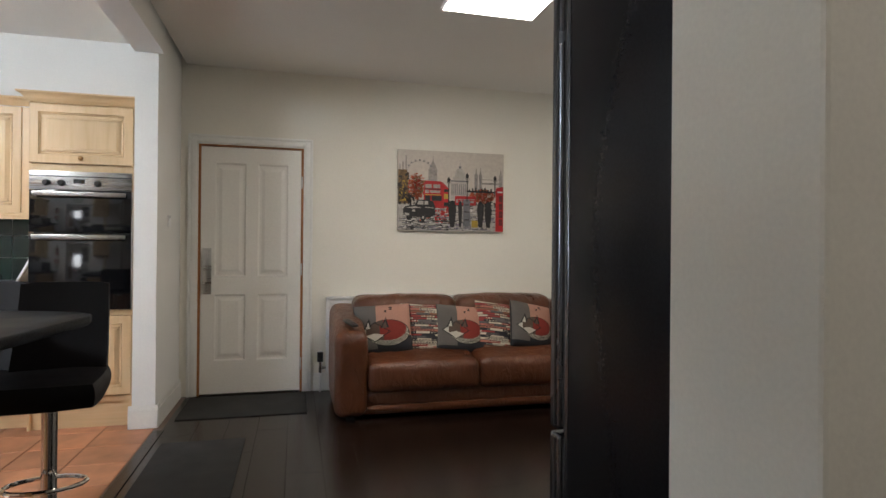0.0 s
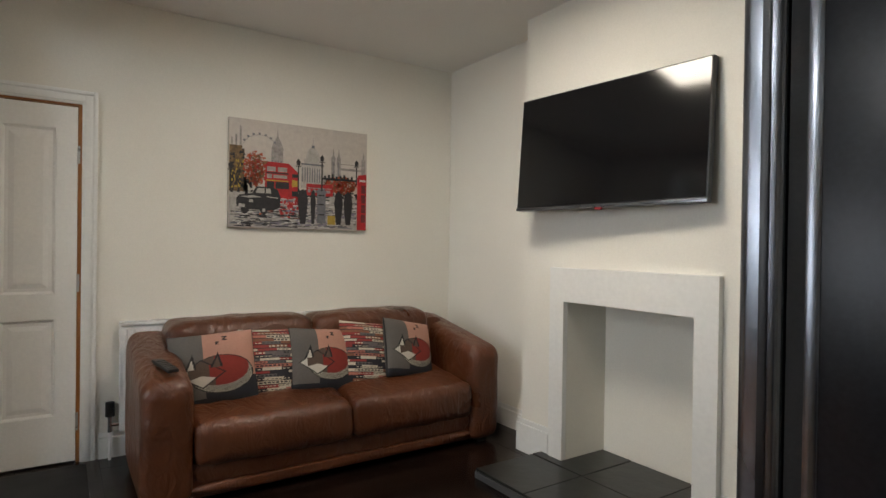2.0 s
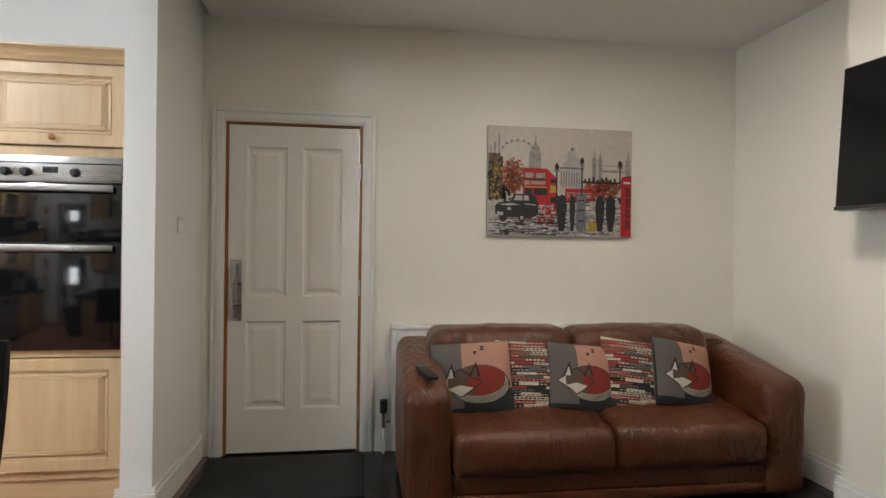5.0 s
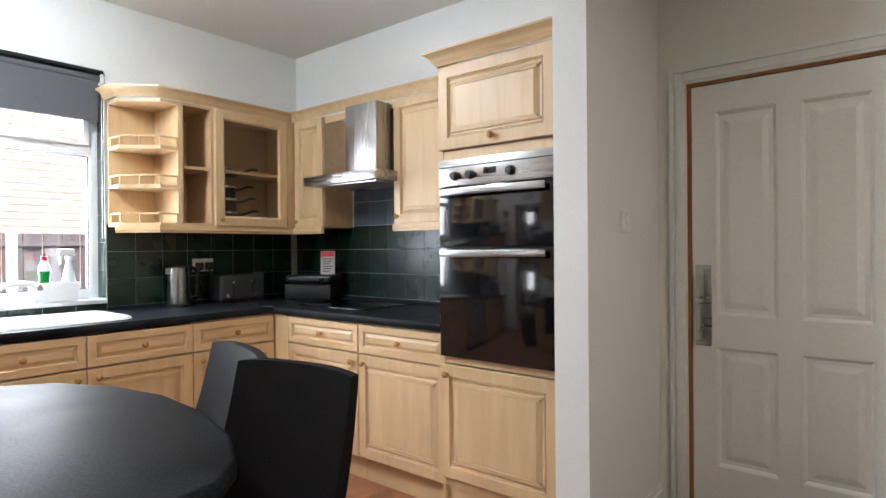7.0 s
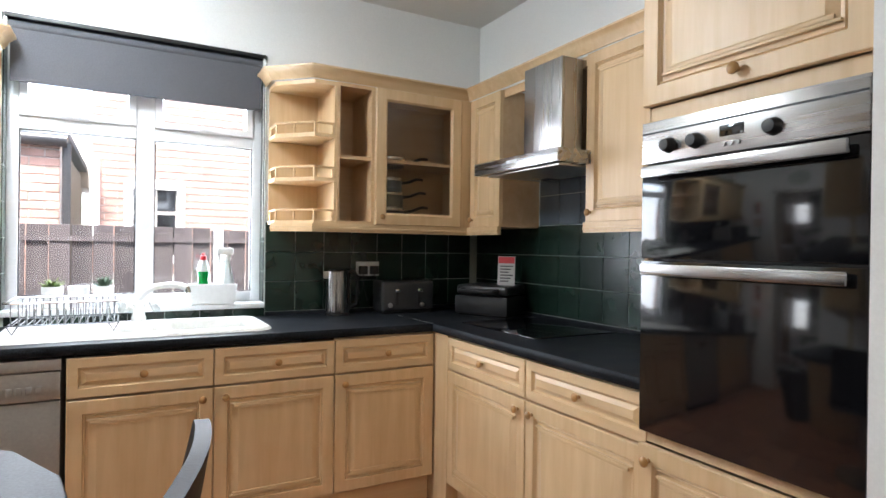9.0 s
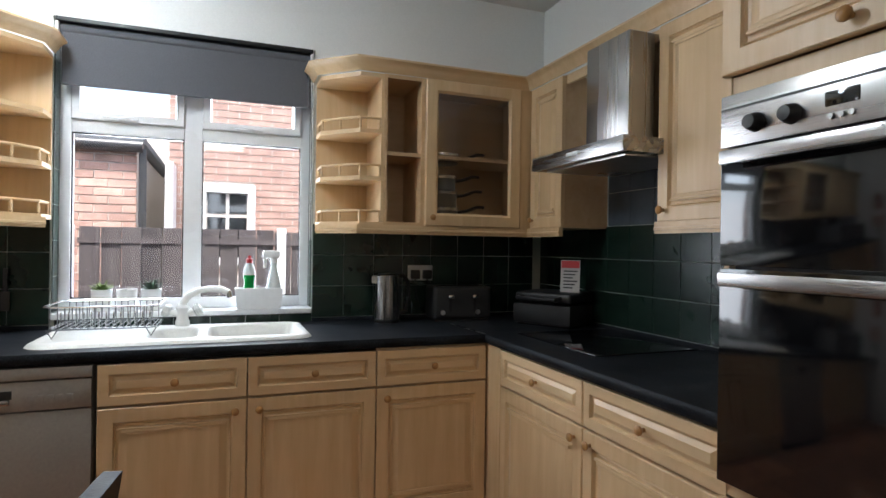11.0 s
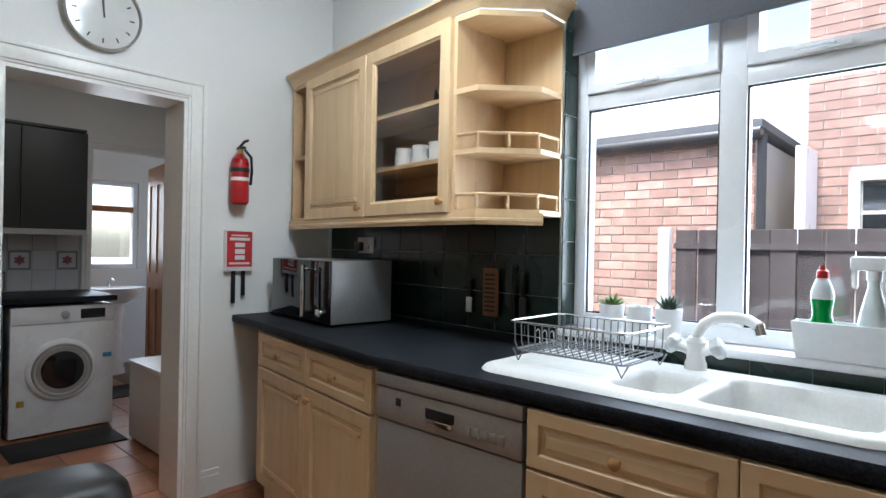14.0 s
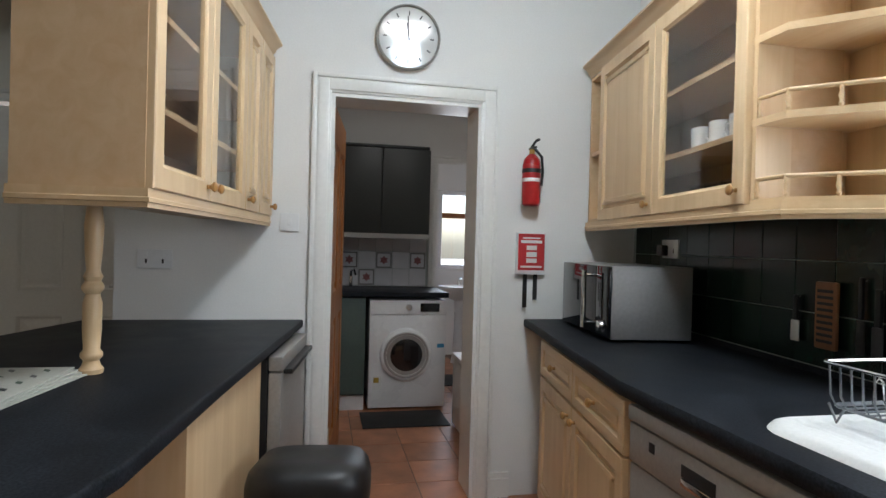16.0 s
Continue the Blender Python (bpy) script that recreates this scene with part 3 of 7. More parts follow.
blind = thing("roller_blind", "dark grey roller blind drawn partly down in the window", "blind")
bm = boxed(W0 + 0.03, W1 - 0.03, 2.055, 2.059, 2.05, 2.30)
part("blind_fabric", bm, M_BLIND, blind)
part("bottom_bar", boxed(W0 + 0.03, W1 - 0.03, 2.050, 2.064, 2.035, 2.05, 0.003), M_BLIND, blind)
part("roller", rodded((W0 + 0.02, 2.07, 2.295), (W1 - 0.02, 2.07, 2.295), 0.024, 16), M_BLIND, blind)
part("cassette", boxed(W0 + 0.01, W1 - 0.01, 2.022, 2.085, 2.318, 2.337, 0.004), M_BLACK, blind, "dark blind head rail")
for bx in (W0 + 0.008, W1 - 0.022):
    part("bracket", boxed(bx, bx + 0.014, 2.03, 2.09, 2.26, 2.318, 0.002), M_UPVC, blind)
bm = tube(bmesh.new(), [(W1 - 0.014, 2.05, 2.3 - 0.12 * k) for k in range(9)], 0.0025, 6)
tube(bm, [(W1 - 0.007, 2.036, 2.3 - 0.12 * k) for k in range(9)], 0.0025, 6)
part("pull_cord", bm, M_PAPER, blind, "white beaded pull cord")

# ---- kitchen units ----
FRONT = [(0, 0), (0, -0.017), (0.003, -0.02), (0.052, -0.02), (0.056, -0.013), (0.060, -0.0165), (0.064, -0.010), (0.072, -0.009), (0.100, -0.018)]
DRAWER = [(0, 0), (0, -0.017), (0.003, -0.02), (0.036, -0.02), (0.041, -0.010), (0.047, -0.009), (0.062, -0.017)]


def knob(parent, x, z, y=-0.02):
    m = pose(x, y, z, 90, 0, 0)
    return part("knob", lathe(bmesh.new(), [(0.007, 0), (0.006, 0.008), (0.010, 0.013), (0.0155, 0.019), (0.0155, 0.024), (0.010, 0.029), (0.002, 0.031)], m=m, n=16), M_KNOB, parent, "turned wooden knob")


def front(parent, name, x0, x1, z0, z1, steps, kx=None, kz=None):
    g = 0.002
    f = part(name, nested(bmesh.new(), x0 + g, x1 - g, z0 + g, z1 - g, steps), M_PINEX if name == "drawer" else M_PINE, parent, smooth=0)
    if kx is not None:
        knob(f, kx, kz)
    return f


def ridge(parent, x0, x1, z0, z1):
    """Extra mouldings at head and foot of a raised panel."""
    for z, s in ((z0, 1), (z1, -1)):
        bm = bmesh.new()
        box(bm, x0 + 0.066, x1 - 0.066, -0.0205, -0.010, z + s * 0.078, z + s * 0.086, 0.002)
        box(bm, x0 + 0.080, x1 - 0.080, -0.0205, -0.010, z + s * 0.086, z + s * 0.098, 0.003)
        part("moulding", bm, M_PINEX, parent)


def base_unit(w, m, cells, label, depth=0.57, plinth=True, top=0.868):
    """Base unit of width w, its face at local y 0, facing -y. cells: (x0, x1, knob side) each a drawer over a door."""
    u = thing("base_unit", label, "kitchen unit", m, group="kitchen base units")
    part("body", boxed(0.001, w - 0.001, 0.001, depth, 0.14, top), M_PINE, u, smooth=0)
    if plinth:
        part("plinth", boxed(0.001, w - 0.001, 0.045, 0.065, 0.0, 0.139), M_PINEX, u, smooth=0)
    for x0, x1, side in cells:
        front(u, "drawer", x0, x1, 0.705, 0.862, DRAWER, (x0 + x1) / 2, 0.785)
        kx = x1 - 0.045 if side == "r" else x0 + 0.045
        d = front(u, "door", x0, x1, 0.145, 0.70, FRONT, kx, 0.655)
        ridge(d, x0, x1, 0.145, 0.70)
    return u


YB = 1.385
base_unit(0.522, pose(-1.456, YB, 0), [(0, 0.522, "r")], "pale maple base unit with a drawer, under the sink", top=0.70)
base_unit(0.525, pose(-0.934, YB, 0), [(0, 0.525, "l")], "pale maple base unit with a drawer over a panelled door", top=0.70)
base_unit(0.525, pose(-0.409, YB, 0), [(0, 0.52, "l")], "pale maple corner base unit beside the corner post")
solid("corner_post", boxed(0.121, 0.20, 1.243, 1.52, 0.0, 0.868, 0.002), M_PINE, "pale maple corner post between the unit runs", "corner post")
base_unit(0.62, facing_west(0.14, 1.24), [(0, 0.62, "r")], "pale maple base unit under the hob")
base_unit(0.61, facing_west(0.14, 0.618), [(0, 0.61, "l")], "pale maple base unit beside the oven tower")
WB = pose(-3.165, 1.555, 0, 0, 0, -8.8)
base_unit(1.09, WB, [(0.06, 0.575, "r"), (0.575, 1.085, "l")], "pale maple double base unit beneath the microwave", 0.55)

# worktops
H0, H1, H2, H3 = -1.325, -0.705, 1.50, 1.875   # sink cut-out
bm = bmesh.new()
prism(bm, [(-3.445, 2.175), (-3.445, 1.575), (-3.30, 1.56), (-2.12, 1.374), (H0, 1.374), (H0, 2.037)], 0.872, 0.911)
prism(bm, [(H1, 2.037), (H1, 1.374), (0.112, 1.374), (0.112, 0.004), (XE - 0.003, 0.004), (XE - 0.003, 2.037)], 0.872, 0.911)
box(bm, H0, H1, 1.374, H2, 0.872, 0.911)
box(bm, H0, H1, H3, 2.037, 0.872, 0.911)
edge = [(-3.445, 1.575), (-3.30, 1.56), (-2.12, 1.374), (0.112, 1.374), (0.112, 0.004)]
prof = [(0.0, 0.0), (0.006, 0.0), (0.011, 0.006), (0.012, 0.02), (0.011, 0.033), (0.006, 0.039), (0.0, 0.039)]
rows = []
for k, p in enumerate(edge):
    ns = [Vector((b[1] - a[1], a[0] - b[0])).normalized() for a, b in zip(edge[max(k - 1, 0):k + 1], edge[max(k, 1):k + 2])] if 0 < k < len(edge) - 1 else [Vector((edge[min(k + 1, 4)][1] - edge[min(k, 3)][1], edge[min(k, 3)][0] - edge[min(k + 1, 4)][0])).normalized()]
    n = (ns[0] + ns[-1]).normalized()
    n /= n.dot(ns[0])
    rows.append([bm.verts.new((p[0] + n.x * o, p[1] + n.y * o, 0.872 + h)) for o, h in prof])
for a, b in zip(rows, rows[1:]):
    for k in range(len(prof) - 1):
        bm.faces.new((a[k], b[k], b[k + 1], a[k + 1]))
bmesh.ops.recalc_face_normals(bm, faces=bm.faces)
worktop = solid("worktop", bm, M_WORKTOP, "dark slate laminate worktop along two walls", "worktop")
part("joint_strip", rodded((0.105, 1.37, 0.9115), (0.085, 1.75, 0.9115), 0.003, 6), M_STEEL, worktop, "metal worktop joint strip")

part("upstand", boxed(W1, XE - 0.012, 2.022, 2.029, 0.9115, 0.931, 0.002), M_WORKTOP, worktop, "slim dark strip against the tiles")
part("upstand", boxed(0.772, 0.779, 0.01, 2.02, 0.9115, 0.931, 0.002), M_WORKTOP, worktop)
part("upstand", prism(bmesh.new(), [(-3.44, YNW(-3.44) - 0.020), (W0, YN - 0.020), (W0, YN - 0.0125), (-3.44, YNW(-3.44) - 0.0125)], 0.9115, 0.931), M_WORKTOP, worktop)

# dishwasher
dwm = thing("dishwasher", "silver freestanding dishwasher under the worktop", "dishwasher", pose(-2.069, 1.375, 0))
part("body", boxed(0.003, 0.597, 0.03, 0.58, 0.05, 0.862, 0.004), M_SILVER, dwm)
dd = part("door", boxed(0.003, 0.597, 0.0, 0.028, 0.10, 0.705, 0.006), M_SILVER, dwm)
cp = part("control_panel", boxed(0.003, 0.597, -0.004, 0.028, 0.71, 0.815, 0.006), M_SILVER, dwm)
part("top", boxed(0.0, 0.60, -0.008, 0.03, 0.82, 0.862, 0.005), M_SILVER, dwm)
part("handle", boxed(0.24, 0.35, -0.012, 0.0, 0.735, 0.755, 0.004), M_CHROME, cp, "bright recessed handle")
part("recess", boxed(0.235, 0.355, -0.0055, -0.003, 0.755, 0.785, 0.003), M_BLACK, cp)
part("display", boxed(0.10, 0.125, -0.0055, -0.003, 0.765, 0.79, 0.002), M_BLACK, cp)
for k in range(5):
    part("button", boxed(0.40 + 0.03 * k, 0.42 + 0.03 * k, -0.008, -0.003, 0.735, 0.765, 0.003), M_SILVER, cp)
part("kick_plate", boxed(0.003, 0.597, 0.05, 0.07, 0.0, 0.095), M_BLACK, dwm)

# oven tower
tower = thing("oven_housing", "tall pale maple housing around a built-in double oven", "kitchen unit", facing_west(0.083, -0.002))
for name, x0, x1, y0, y1, z0, z1 in (("side", -0.003, 0.012, 0.0, 0.703, 0.0, 2.11), ("side", 0.588, 0.602, 0.0, 0.703, 0.0, 2.11),
                                     ("rail", 0.012, 0.588, 0.003, 0.68, 1.672, 1.714), ("rail", 0.012, 0.588, 0.003, 0.68, 0.737, 0.768),
                                     ("top", 0.012, 0.588, 0.003, 0.68, 2.08, 2.11), ("bottom", 0.012, 0.588, 0.003, 0.68, 0.17, 0.205),
                                     ("back", 0.012, 0.588, 0.682, 0.702, 0.0, 2.11)):
    part(name, boxed(x0, x1, y0, y1, z0, z1), M_PINE, tower, smooth=0)
d = front(tower, "top_door", -0.003, 0.602, 1.716, 2.10, FRONT, 0.30, 1.752)
ridge(d, 0, 0.6, 1.716, 2.10)
d = front(tower, "lower_door", -0.003, 0.602, 0.21, 0.734, FRONT, 0.04, 0.69)
ridge(d, 0, 0.6, 0.21, 0.734)
part("plinth", boxed(0.0, 0.6, 0.02, 0.04, 0.0, 0.20), M_PINEX, tower, smooth=0)


def crown(bm, pts, z, out, h=0.06, side=1):
    """Moulding along a plan line, its profile leaning outwards (to the right of the way along)."""
    prof = [(0.0, 0.0), (0.006, 0.0), (0.010, h * 0.18), (0.018, h * 0.3), (0.022, h * 0.5), (0.036, h * 0.72), (0.05, h * 0.86), (0.05, h), (0.0, h)]
    rows = []
    for i, p in enumerate(pts):
        p = Vector(p)
        ds = []
        if i:
            ds.append((p - Vector(pts[i - 1])).normalized())
        if i < len(pts) - 1:
            ds.append((Vector(pts[i + 1]) - p).normalized())
        ns = [Vector((d.y, -d.x)) * side for d in ds]
        n = (ns[0] + ns[-1]).normalized()
        n *= 1 / max(n.dot(ns[0]), 0.3)
        rows.append([bm.verts.new((p.x + n.x * a * out, p.y + n.y * a * out, z + b)) for a, b in prof])
    for a, b in zip(rows, rows[1:]):
        for k in range(len(prof)):
            j = (k + 1) % len(prof)
            bm.faces.new((a[k], a[j], b[j], b[k]))
    bm.faces.new(rows[0][::-1])
    bm.faces.new(rows[-1])
    bmesh.ops.recalc_face_normals(bm, faces=bm.faces)
    return bm


part("cornice", crown(bmesh.new(), [(-0.003, 0.45), (-0.003, -0.02), (0.602, -0.02), (0.602, 0.02)], 2.105, 1.1, 0.06), M_PINEX, tower, smooth=30)

oven = thing("double_oven", "built-in double oven with steel control panel and black glass doors", "oven", facing_west(0.083, -0.002))
part("cavity", boxed(0.02, 0.58, 0.01, 0.55, 0.77, 1.668), M_BLACK, oven, smooth=0)
cp = part("control_panel", boxed(0.004, 0.594, -0.024, 0.0, 1.548, 1.668, 0.003), M_STEELH, oven, "brushed steel control panel")
part("groove", boxed(0.006, 0.592, -0.0255, -0.02, 1.632, 1.637), M_BLACK, cp)
for kx in (0.10, 0.185, 0.395):
    m = pose(kx, -0.024, 1.592, 90, 0, 0)
    part("dial", lathe(bmesh.new(), [(0.022, 0), (0.021, 0.006), (0.017, 0.022), (0.015, 0.026), (0.002, 0.027)], m=m), M_BLACK, cp, "dark steel dial")
part("clock_display", boxed(0.255, 0.32, -0.0262, -0.02, 1.59, 1.618, 0.001), M_BLACKGLASS, cp)
for k in range(3):
    part("clock_button", rodded((0.268 + 0.02 * k, -0.03, 1.57), (0.268 + 0.02 * k, -0.02, 1.57), 0.006, 10), M_STEELH, cp)
for z0, z1 in ((1.274, 1.544), (0.772, 1.268)):
    dr = part("oven_door", boxed(0.004, 0.594, -0.022, 0.0, z0, z1, 0.003), M_BLACKGLASS, oven, "black glass oven door")
    bm = boxed(0.03, 0.568, -0.058, -0.044, z1 - 0.04, z1 - 0.008, 0.005)
    box(bm, 0.05, 0.075, -0.046, -0.021, z1 - 0.034, z1 - 0.014, 0.003)
    box(bm, 0.52, 0.545, -0.046, -0.021, z1 - 0.034, z1 - 0.014, 0.003)
    part("bar_handle", bm, M_STEELH, dr, "wide steel bar handle")
part("rim_trim", boxed(0.595, 0.600, -0.018, 0.0, 0.772, 1.544), M_STEEL, oven)

# wall units
Z0, Z1 = 1.415, 2.163


def wall_unit(m, w, label, glass=None, solid_doors=(), depth=0.318, group="kitchen wall units", shelves=(), see=0.0):
    """Hollow wall unit, face at local y 0. glass and solid_doors: lists of (x0, x1, knob side)."""
    u = thing("wall_unit", label, "kitchen unit", m, group=group)
    part("side", boxed(0.0, 0.016, 0, depth, Z0, Z1), M_PINE_IN, u, smooth=0)
    part("side", boxed(w - 0.016, w, 0, depth, Z0, Z1), M_PINE_IN, u, smooth=0)
    part("bottom", boxed(0.016, w - 0.016, 0, depth, Z0, Z0 + 0.018), M_PINE_IN, u, smooth=0)
    part("top", boxed(0.016, w - 0.016, 0, depth, Z1 - 0.018, Z1), M_PINE_IN, u, smooth=0)
    part("back", boxed(max(0.016, see), w - 0.016, depth - 0.012, depth, Z0 + 0.018, Z1 - 0.018), M_PINE_IN, u, smooth=0)
    for z in shelves:
        part("shelf", boxed(0.017, w - 0.017, 0.004, depth - 0.013, z - 0.009, z + 0.009), M_PINE_IN, u, smooth=0)
    for x0, x1, side in glass or ():
        fr = nested(bmesh.new(), x0 + 0.002, x1 - 0.002, Z0 + 0.003, Z1 - 0.003, [(0, 0), (0, -0.017), (0.003, -0.02), (0.055, -0.02), (0.060, -0.015), (0.066, -0.012), (0.066, 0.0), (0, 0)], hole=True)
        d = part("glass_door", fr, M_PINE, u, "maple framed glass door", smooth=0)
        part("pane", boxed(x0 + 0.066, x1 - 0.066, -0.008, -0.004, Z0 + 0.066, Z1 - 0.066), M_CABGLASS, d).visible_shadow = False
        knob(d, x1 - 0.035 if side == "r" else x0 + 0.035, Z0 + 0.045)
    for x0, x1, side in solid_doors:
        d = front(u, "door", x0, x1, Z0 + 0.001, Z1 - 0.001, FRONT, x1 - 0.035 if side == "r" else x0 + 0.035, Z0 + 0.045)
        ridge(d, x0, x1, Z0, Z1)
    return u


def pelmet(bm, pts, z=1.372):
    """One moulded strip swept along a line, mitred at the corners."""
    pts = [Vector((*p, 0)) for p in pts]
    dirs = [(b - a).normalized() for a, b in zip(pts, pts[1:])]
    outline = [(-0.010, 0.0), (0.012, 0.0), (0.012, 0.011), (0.017, 0.013), (0.017, 0.023), (0.013, 0.025), (0.013, 0.045), (-0.010, 0.045)]
    rings = []
    for k, p in enumerate(pts):
        d0, d1 = dirs[max(k - 1, 0)], dirs[min(k, len(dirs) - 1)]
        n0, n1 = Vector((d0.y, -d0.x, 0)), Vector((d1.y, -d1.x, 0))
        m = (n0 + n1).normalized()
        m = m / max(m.dot(n0), 0.3)
        rings.append([bm.verts.new(p + m * o + Vector((0, 0, z + h))) for o, h in outline])
    for a, b in zip(rings, rings[1:]):
        for k in range(8):
            bm.faces.new((a[k], a[(k + 1) % 8], b[(k + 1) % 8], b[k]))
    bm.faces.new(rings[0][::-1]), bm.faces.new(rings[-1])
    bmesh.ops.recalc_face_normals(bm, faces=bm.faces)
    return bm


YU = 1.712


def corner_shelves(m, flip, label):
    """Open end shelves with a clipped corner and turned galleries; local x from the unit (0) outwards to 0.27, wall at y 0.318."""
    s = -1 if flip else 1
    u = thing("open_shelf_unit", label, "shelf unit", m, group="open end shelves")
    w, d = 0.285, 0.318
    out = [(0.0, d), (0.0, 0.0), (0.12, 0.0), (w, 0.17), (w, d)]
    if flip:
        out = [(-x, y) for x, y in out]
    for z in (1.42, 1.645, 1.875, 2.15):
        part("shelf", prism(bmesh.new(), out, z - 0.01, z + 0.01), M_PINEX, u, smooth=0)
    part("back", boxed(0, s * w, d - 0.012, d, 1.432, 2.14), M_PINE, u, smooth=0)
    part("side", boxed(0, s * 0.014, 0.002, d - 0.012, 1.432, 2.14), M_PINE, u, smooth=0)
    for z in (1.43, 1.655, 1.885) if flip else (1.43, 1.655):
        bm = bmesh.new()
        path = [(0.016, 0.008), (0.118, 0.008), (w - 0.010, 0.166), (w - 0.010, d - 0.016)]
        for a, b in zip(path, path[1:]):
            tube(bm, [(s * a[0], a[1], z + 0.055), (s * b[0], b[1], z + 0.055)], 0.0065, 8)
        gr = part("gallery_rail", bm, M_PINEX, u, "slim turned wood gallery")
        for x, y in ((0.02, 0.008), (0.118, 0.008), (0.20, 0.088), (w - 0.010, 0.168), (w - 0.010, d - 0.02)):
            part("spindle", lathe(bmesh.new(), [(0.004, 0), (0.007, 0.008), (0.004, 0.015), (0.0075, 0.027), (0.004, 0.04), (0.006, 0.048), (0.004, 0.052)], (s * x, y, z), 10), M_PINEX, gr)
    return u


corner_shelves(pose(-0.297, YU, 0), True, "pale maple open end shelves with turned galleries beside the window")
wall_unit(pose(-0.297, YU, 0), 0.21, "open pale maple pigeonhole unit with one shelf", shelves=(1.772,))
wall_unit(pose(-0.085, YU, 0), 0.61, "pale maple wall unit with a glass door, pans inside", glass=[(0, 0.537, "l")], shelves=(1.772,))
wall_unit(facing_west(0.53, 1.690), 0.307, "narrow pale maple wall unit beside the cooker hood", solid_doors=[(0, 0.307, "l")], depth=0.257)
wall_unit(facing_west(0.53, 0.718), 0.713, "pale maple wall unit beside the oven tower", solid_doors=[(0, 0.5, "l"), (0.5, 0.71, "r")], depth=0.257)
solid("corner_filler", boxed(0.455, 0.527, YU - 0.012, YU + 0.01, Z0, Z1, 0.002), M_PINE, "pale maple corner filler between wall units", "filler")
solid("pelmet", pelmet(bmesh.new(), [(0.513, 0.718), (0.513, 0.01)]), M_PINEX, "pale maple pelmet under the unit beside the tower", "moulding", smooth=0)
bm = pelmet(bmesh.new(), [(-0.592, 1.89), (-0.425, YU), (0.513, YU), (0.513, 1.383)])
solid("pelmet", bm, M_PINEX, "pale maple pelmet under the wall units", "moulding", smooth=0)
bm = crown(bmesh.new(), [(-0.597, 2.03), (-0.597, 1.88), (-0.425, YU), (0.513, YU), (0.513, 0.01)], 2.165, 1.0, 0.06)
solid("cornice", bm, M_PINEX, "pale maple cornice over the wall units", "moulding", smooth=30)
solid("hood_bridge", boxed(0.535, 0.552, 0.72, 1.381, 2.12, 2.164), M_PINEX, "maple bridging rail above the cooker hood", "rail", smooth=0)

corner_shelves(pose(-2.047, YU, 0), False, "pale maple open end shelves with turned galleries and a clipped corner")
WU = pose(-3.412, 1.888, 0, 0, 0, -7.35)
wall_unit(WU @ pose(0.19, 0, 0), 1.185, "pale maple wall unit with one solid and one glass door", glass=[(0.595, 1.185, "r")], solid_doors=[(0, 0.595, "r")], shelves=(1.625, 1.86), depth=0.27)
wall_unit(WU, 0.188, depth=0.27, label="narrow open pale maple pigeonhole at the end of the units", shelves=(1.765,))
bm = pelmet(bmesh.new(), [(-3.412, 1.888), (-2.05, YU), (-1.925, YU), (-1.755, 1.89)])
solid("pelmet", bm, M_PINEX, "pale maple pelmet under the wall units", "moulding", smooth=0)
bm = crown(bmesh.new(), [(-3.412, 1.888), (-2.05, YU), (-1.925, YU), (-1.757, 1.88), (-1.757, 2.03)], 2.165, 1.0, 0.06)
solid("cornice", bm, M_PINEX, "pale maple cornice over the wall units", "moulding", smooth=30)

# cooker hood and hob
hood = thing("cooker_hood", "stainless steel chimney cooker hood above the hob", "cooker hood", facing_west(0.325, 1.345))
part("canopy", boxed(0.0, 0.66, 0.0, 0.46, 1.672, 1.732, 0.003), M_STEELH, hood)
part("chimney", boxed(0.33, 0.60, 0.07, 0.46, 1.732, 2.145, 0.002), M_STEELV, hood)
part("filter", boxed(0.05, 0.61, 0.05, 0.40, 1.665, 1.671), M_STEEL, hood, "dull metal filter")
part("switch_strip", boxed(0.29, 0.37, -0.002, 0.0, 1.70, 1.715), M_PAPER, hood)
hob = thing("ceramic_hob", "flat black ceramic hob set on the worktop", "hob", facing_west(0.255, 1.33))
part("glass_top", boxed(0.0, 0.59, 0.0, 0.50, 0.912, 0.918, 0.002), M_BLACKGLASS, hob)

# ---- peninsula ----
PEN = [(-3.446, 0.458), (-2.2, 0.295), (-1.66, 0.235), (-1.55, 0.205), (-1.44, 0.12), (-1.355, -0.05), (-1.32, -0.25), (-1.335, -0.47), (-1.385, -0.66), (-1.45, -0.79), (-1.52, -0.855), (-1.62, -0.875), (-2.43, -0.80), (-2.95, -0.62), (-3.43, -0.49), (-3.446, -0.36)]
bm = prism(bmesh.new(), PEN, 0.872, 0.911)
es = [e for e in bm.edges if abs(e.verts[0].co.z - e.verts[1].co.z) < 1e-6]
bmesh.ops.bevel(bm, geom=es, offset=0.010, segments=3, profile=0.5, affect="EDGES")
pb = thing("breakfast_bar", "dark slate laminate breakfast bar on a pale maple base", "breakfast bar")
part("top", bm, M_WORKTOP, pb, "dark slate laminate top with a rounded end")
part("panel", prism(bmesh.new(), [(-2.78, 0.335), (-2.05, 0.245), (-2.05, -0.30), (-2.78, -0.30)], 0.10, 0.871), M_PINE, pb, smooth=0)
part("plinth", prism(bmesh.new(), [(-2.76, 0.30), (-2.07, 0.21), (-2.07, -0.28), (-2.76, -0.28)], 0.0, 0.099), M_PINEX, pb, smooth=0)
part("leg", lathe(bmesh.new(), [(0.035, 0), (0.035, 0.02), (0.028, 0.04), (0.03, 0.4), (0.028, 0.83), (0.035, 0.85), (0.035, 0.871)], (-1.80, -0.62, 0), 16), M_KNOB, pb, "round wooden leg")
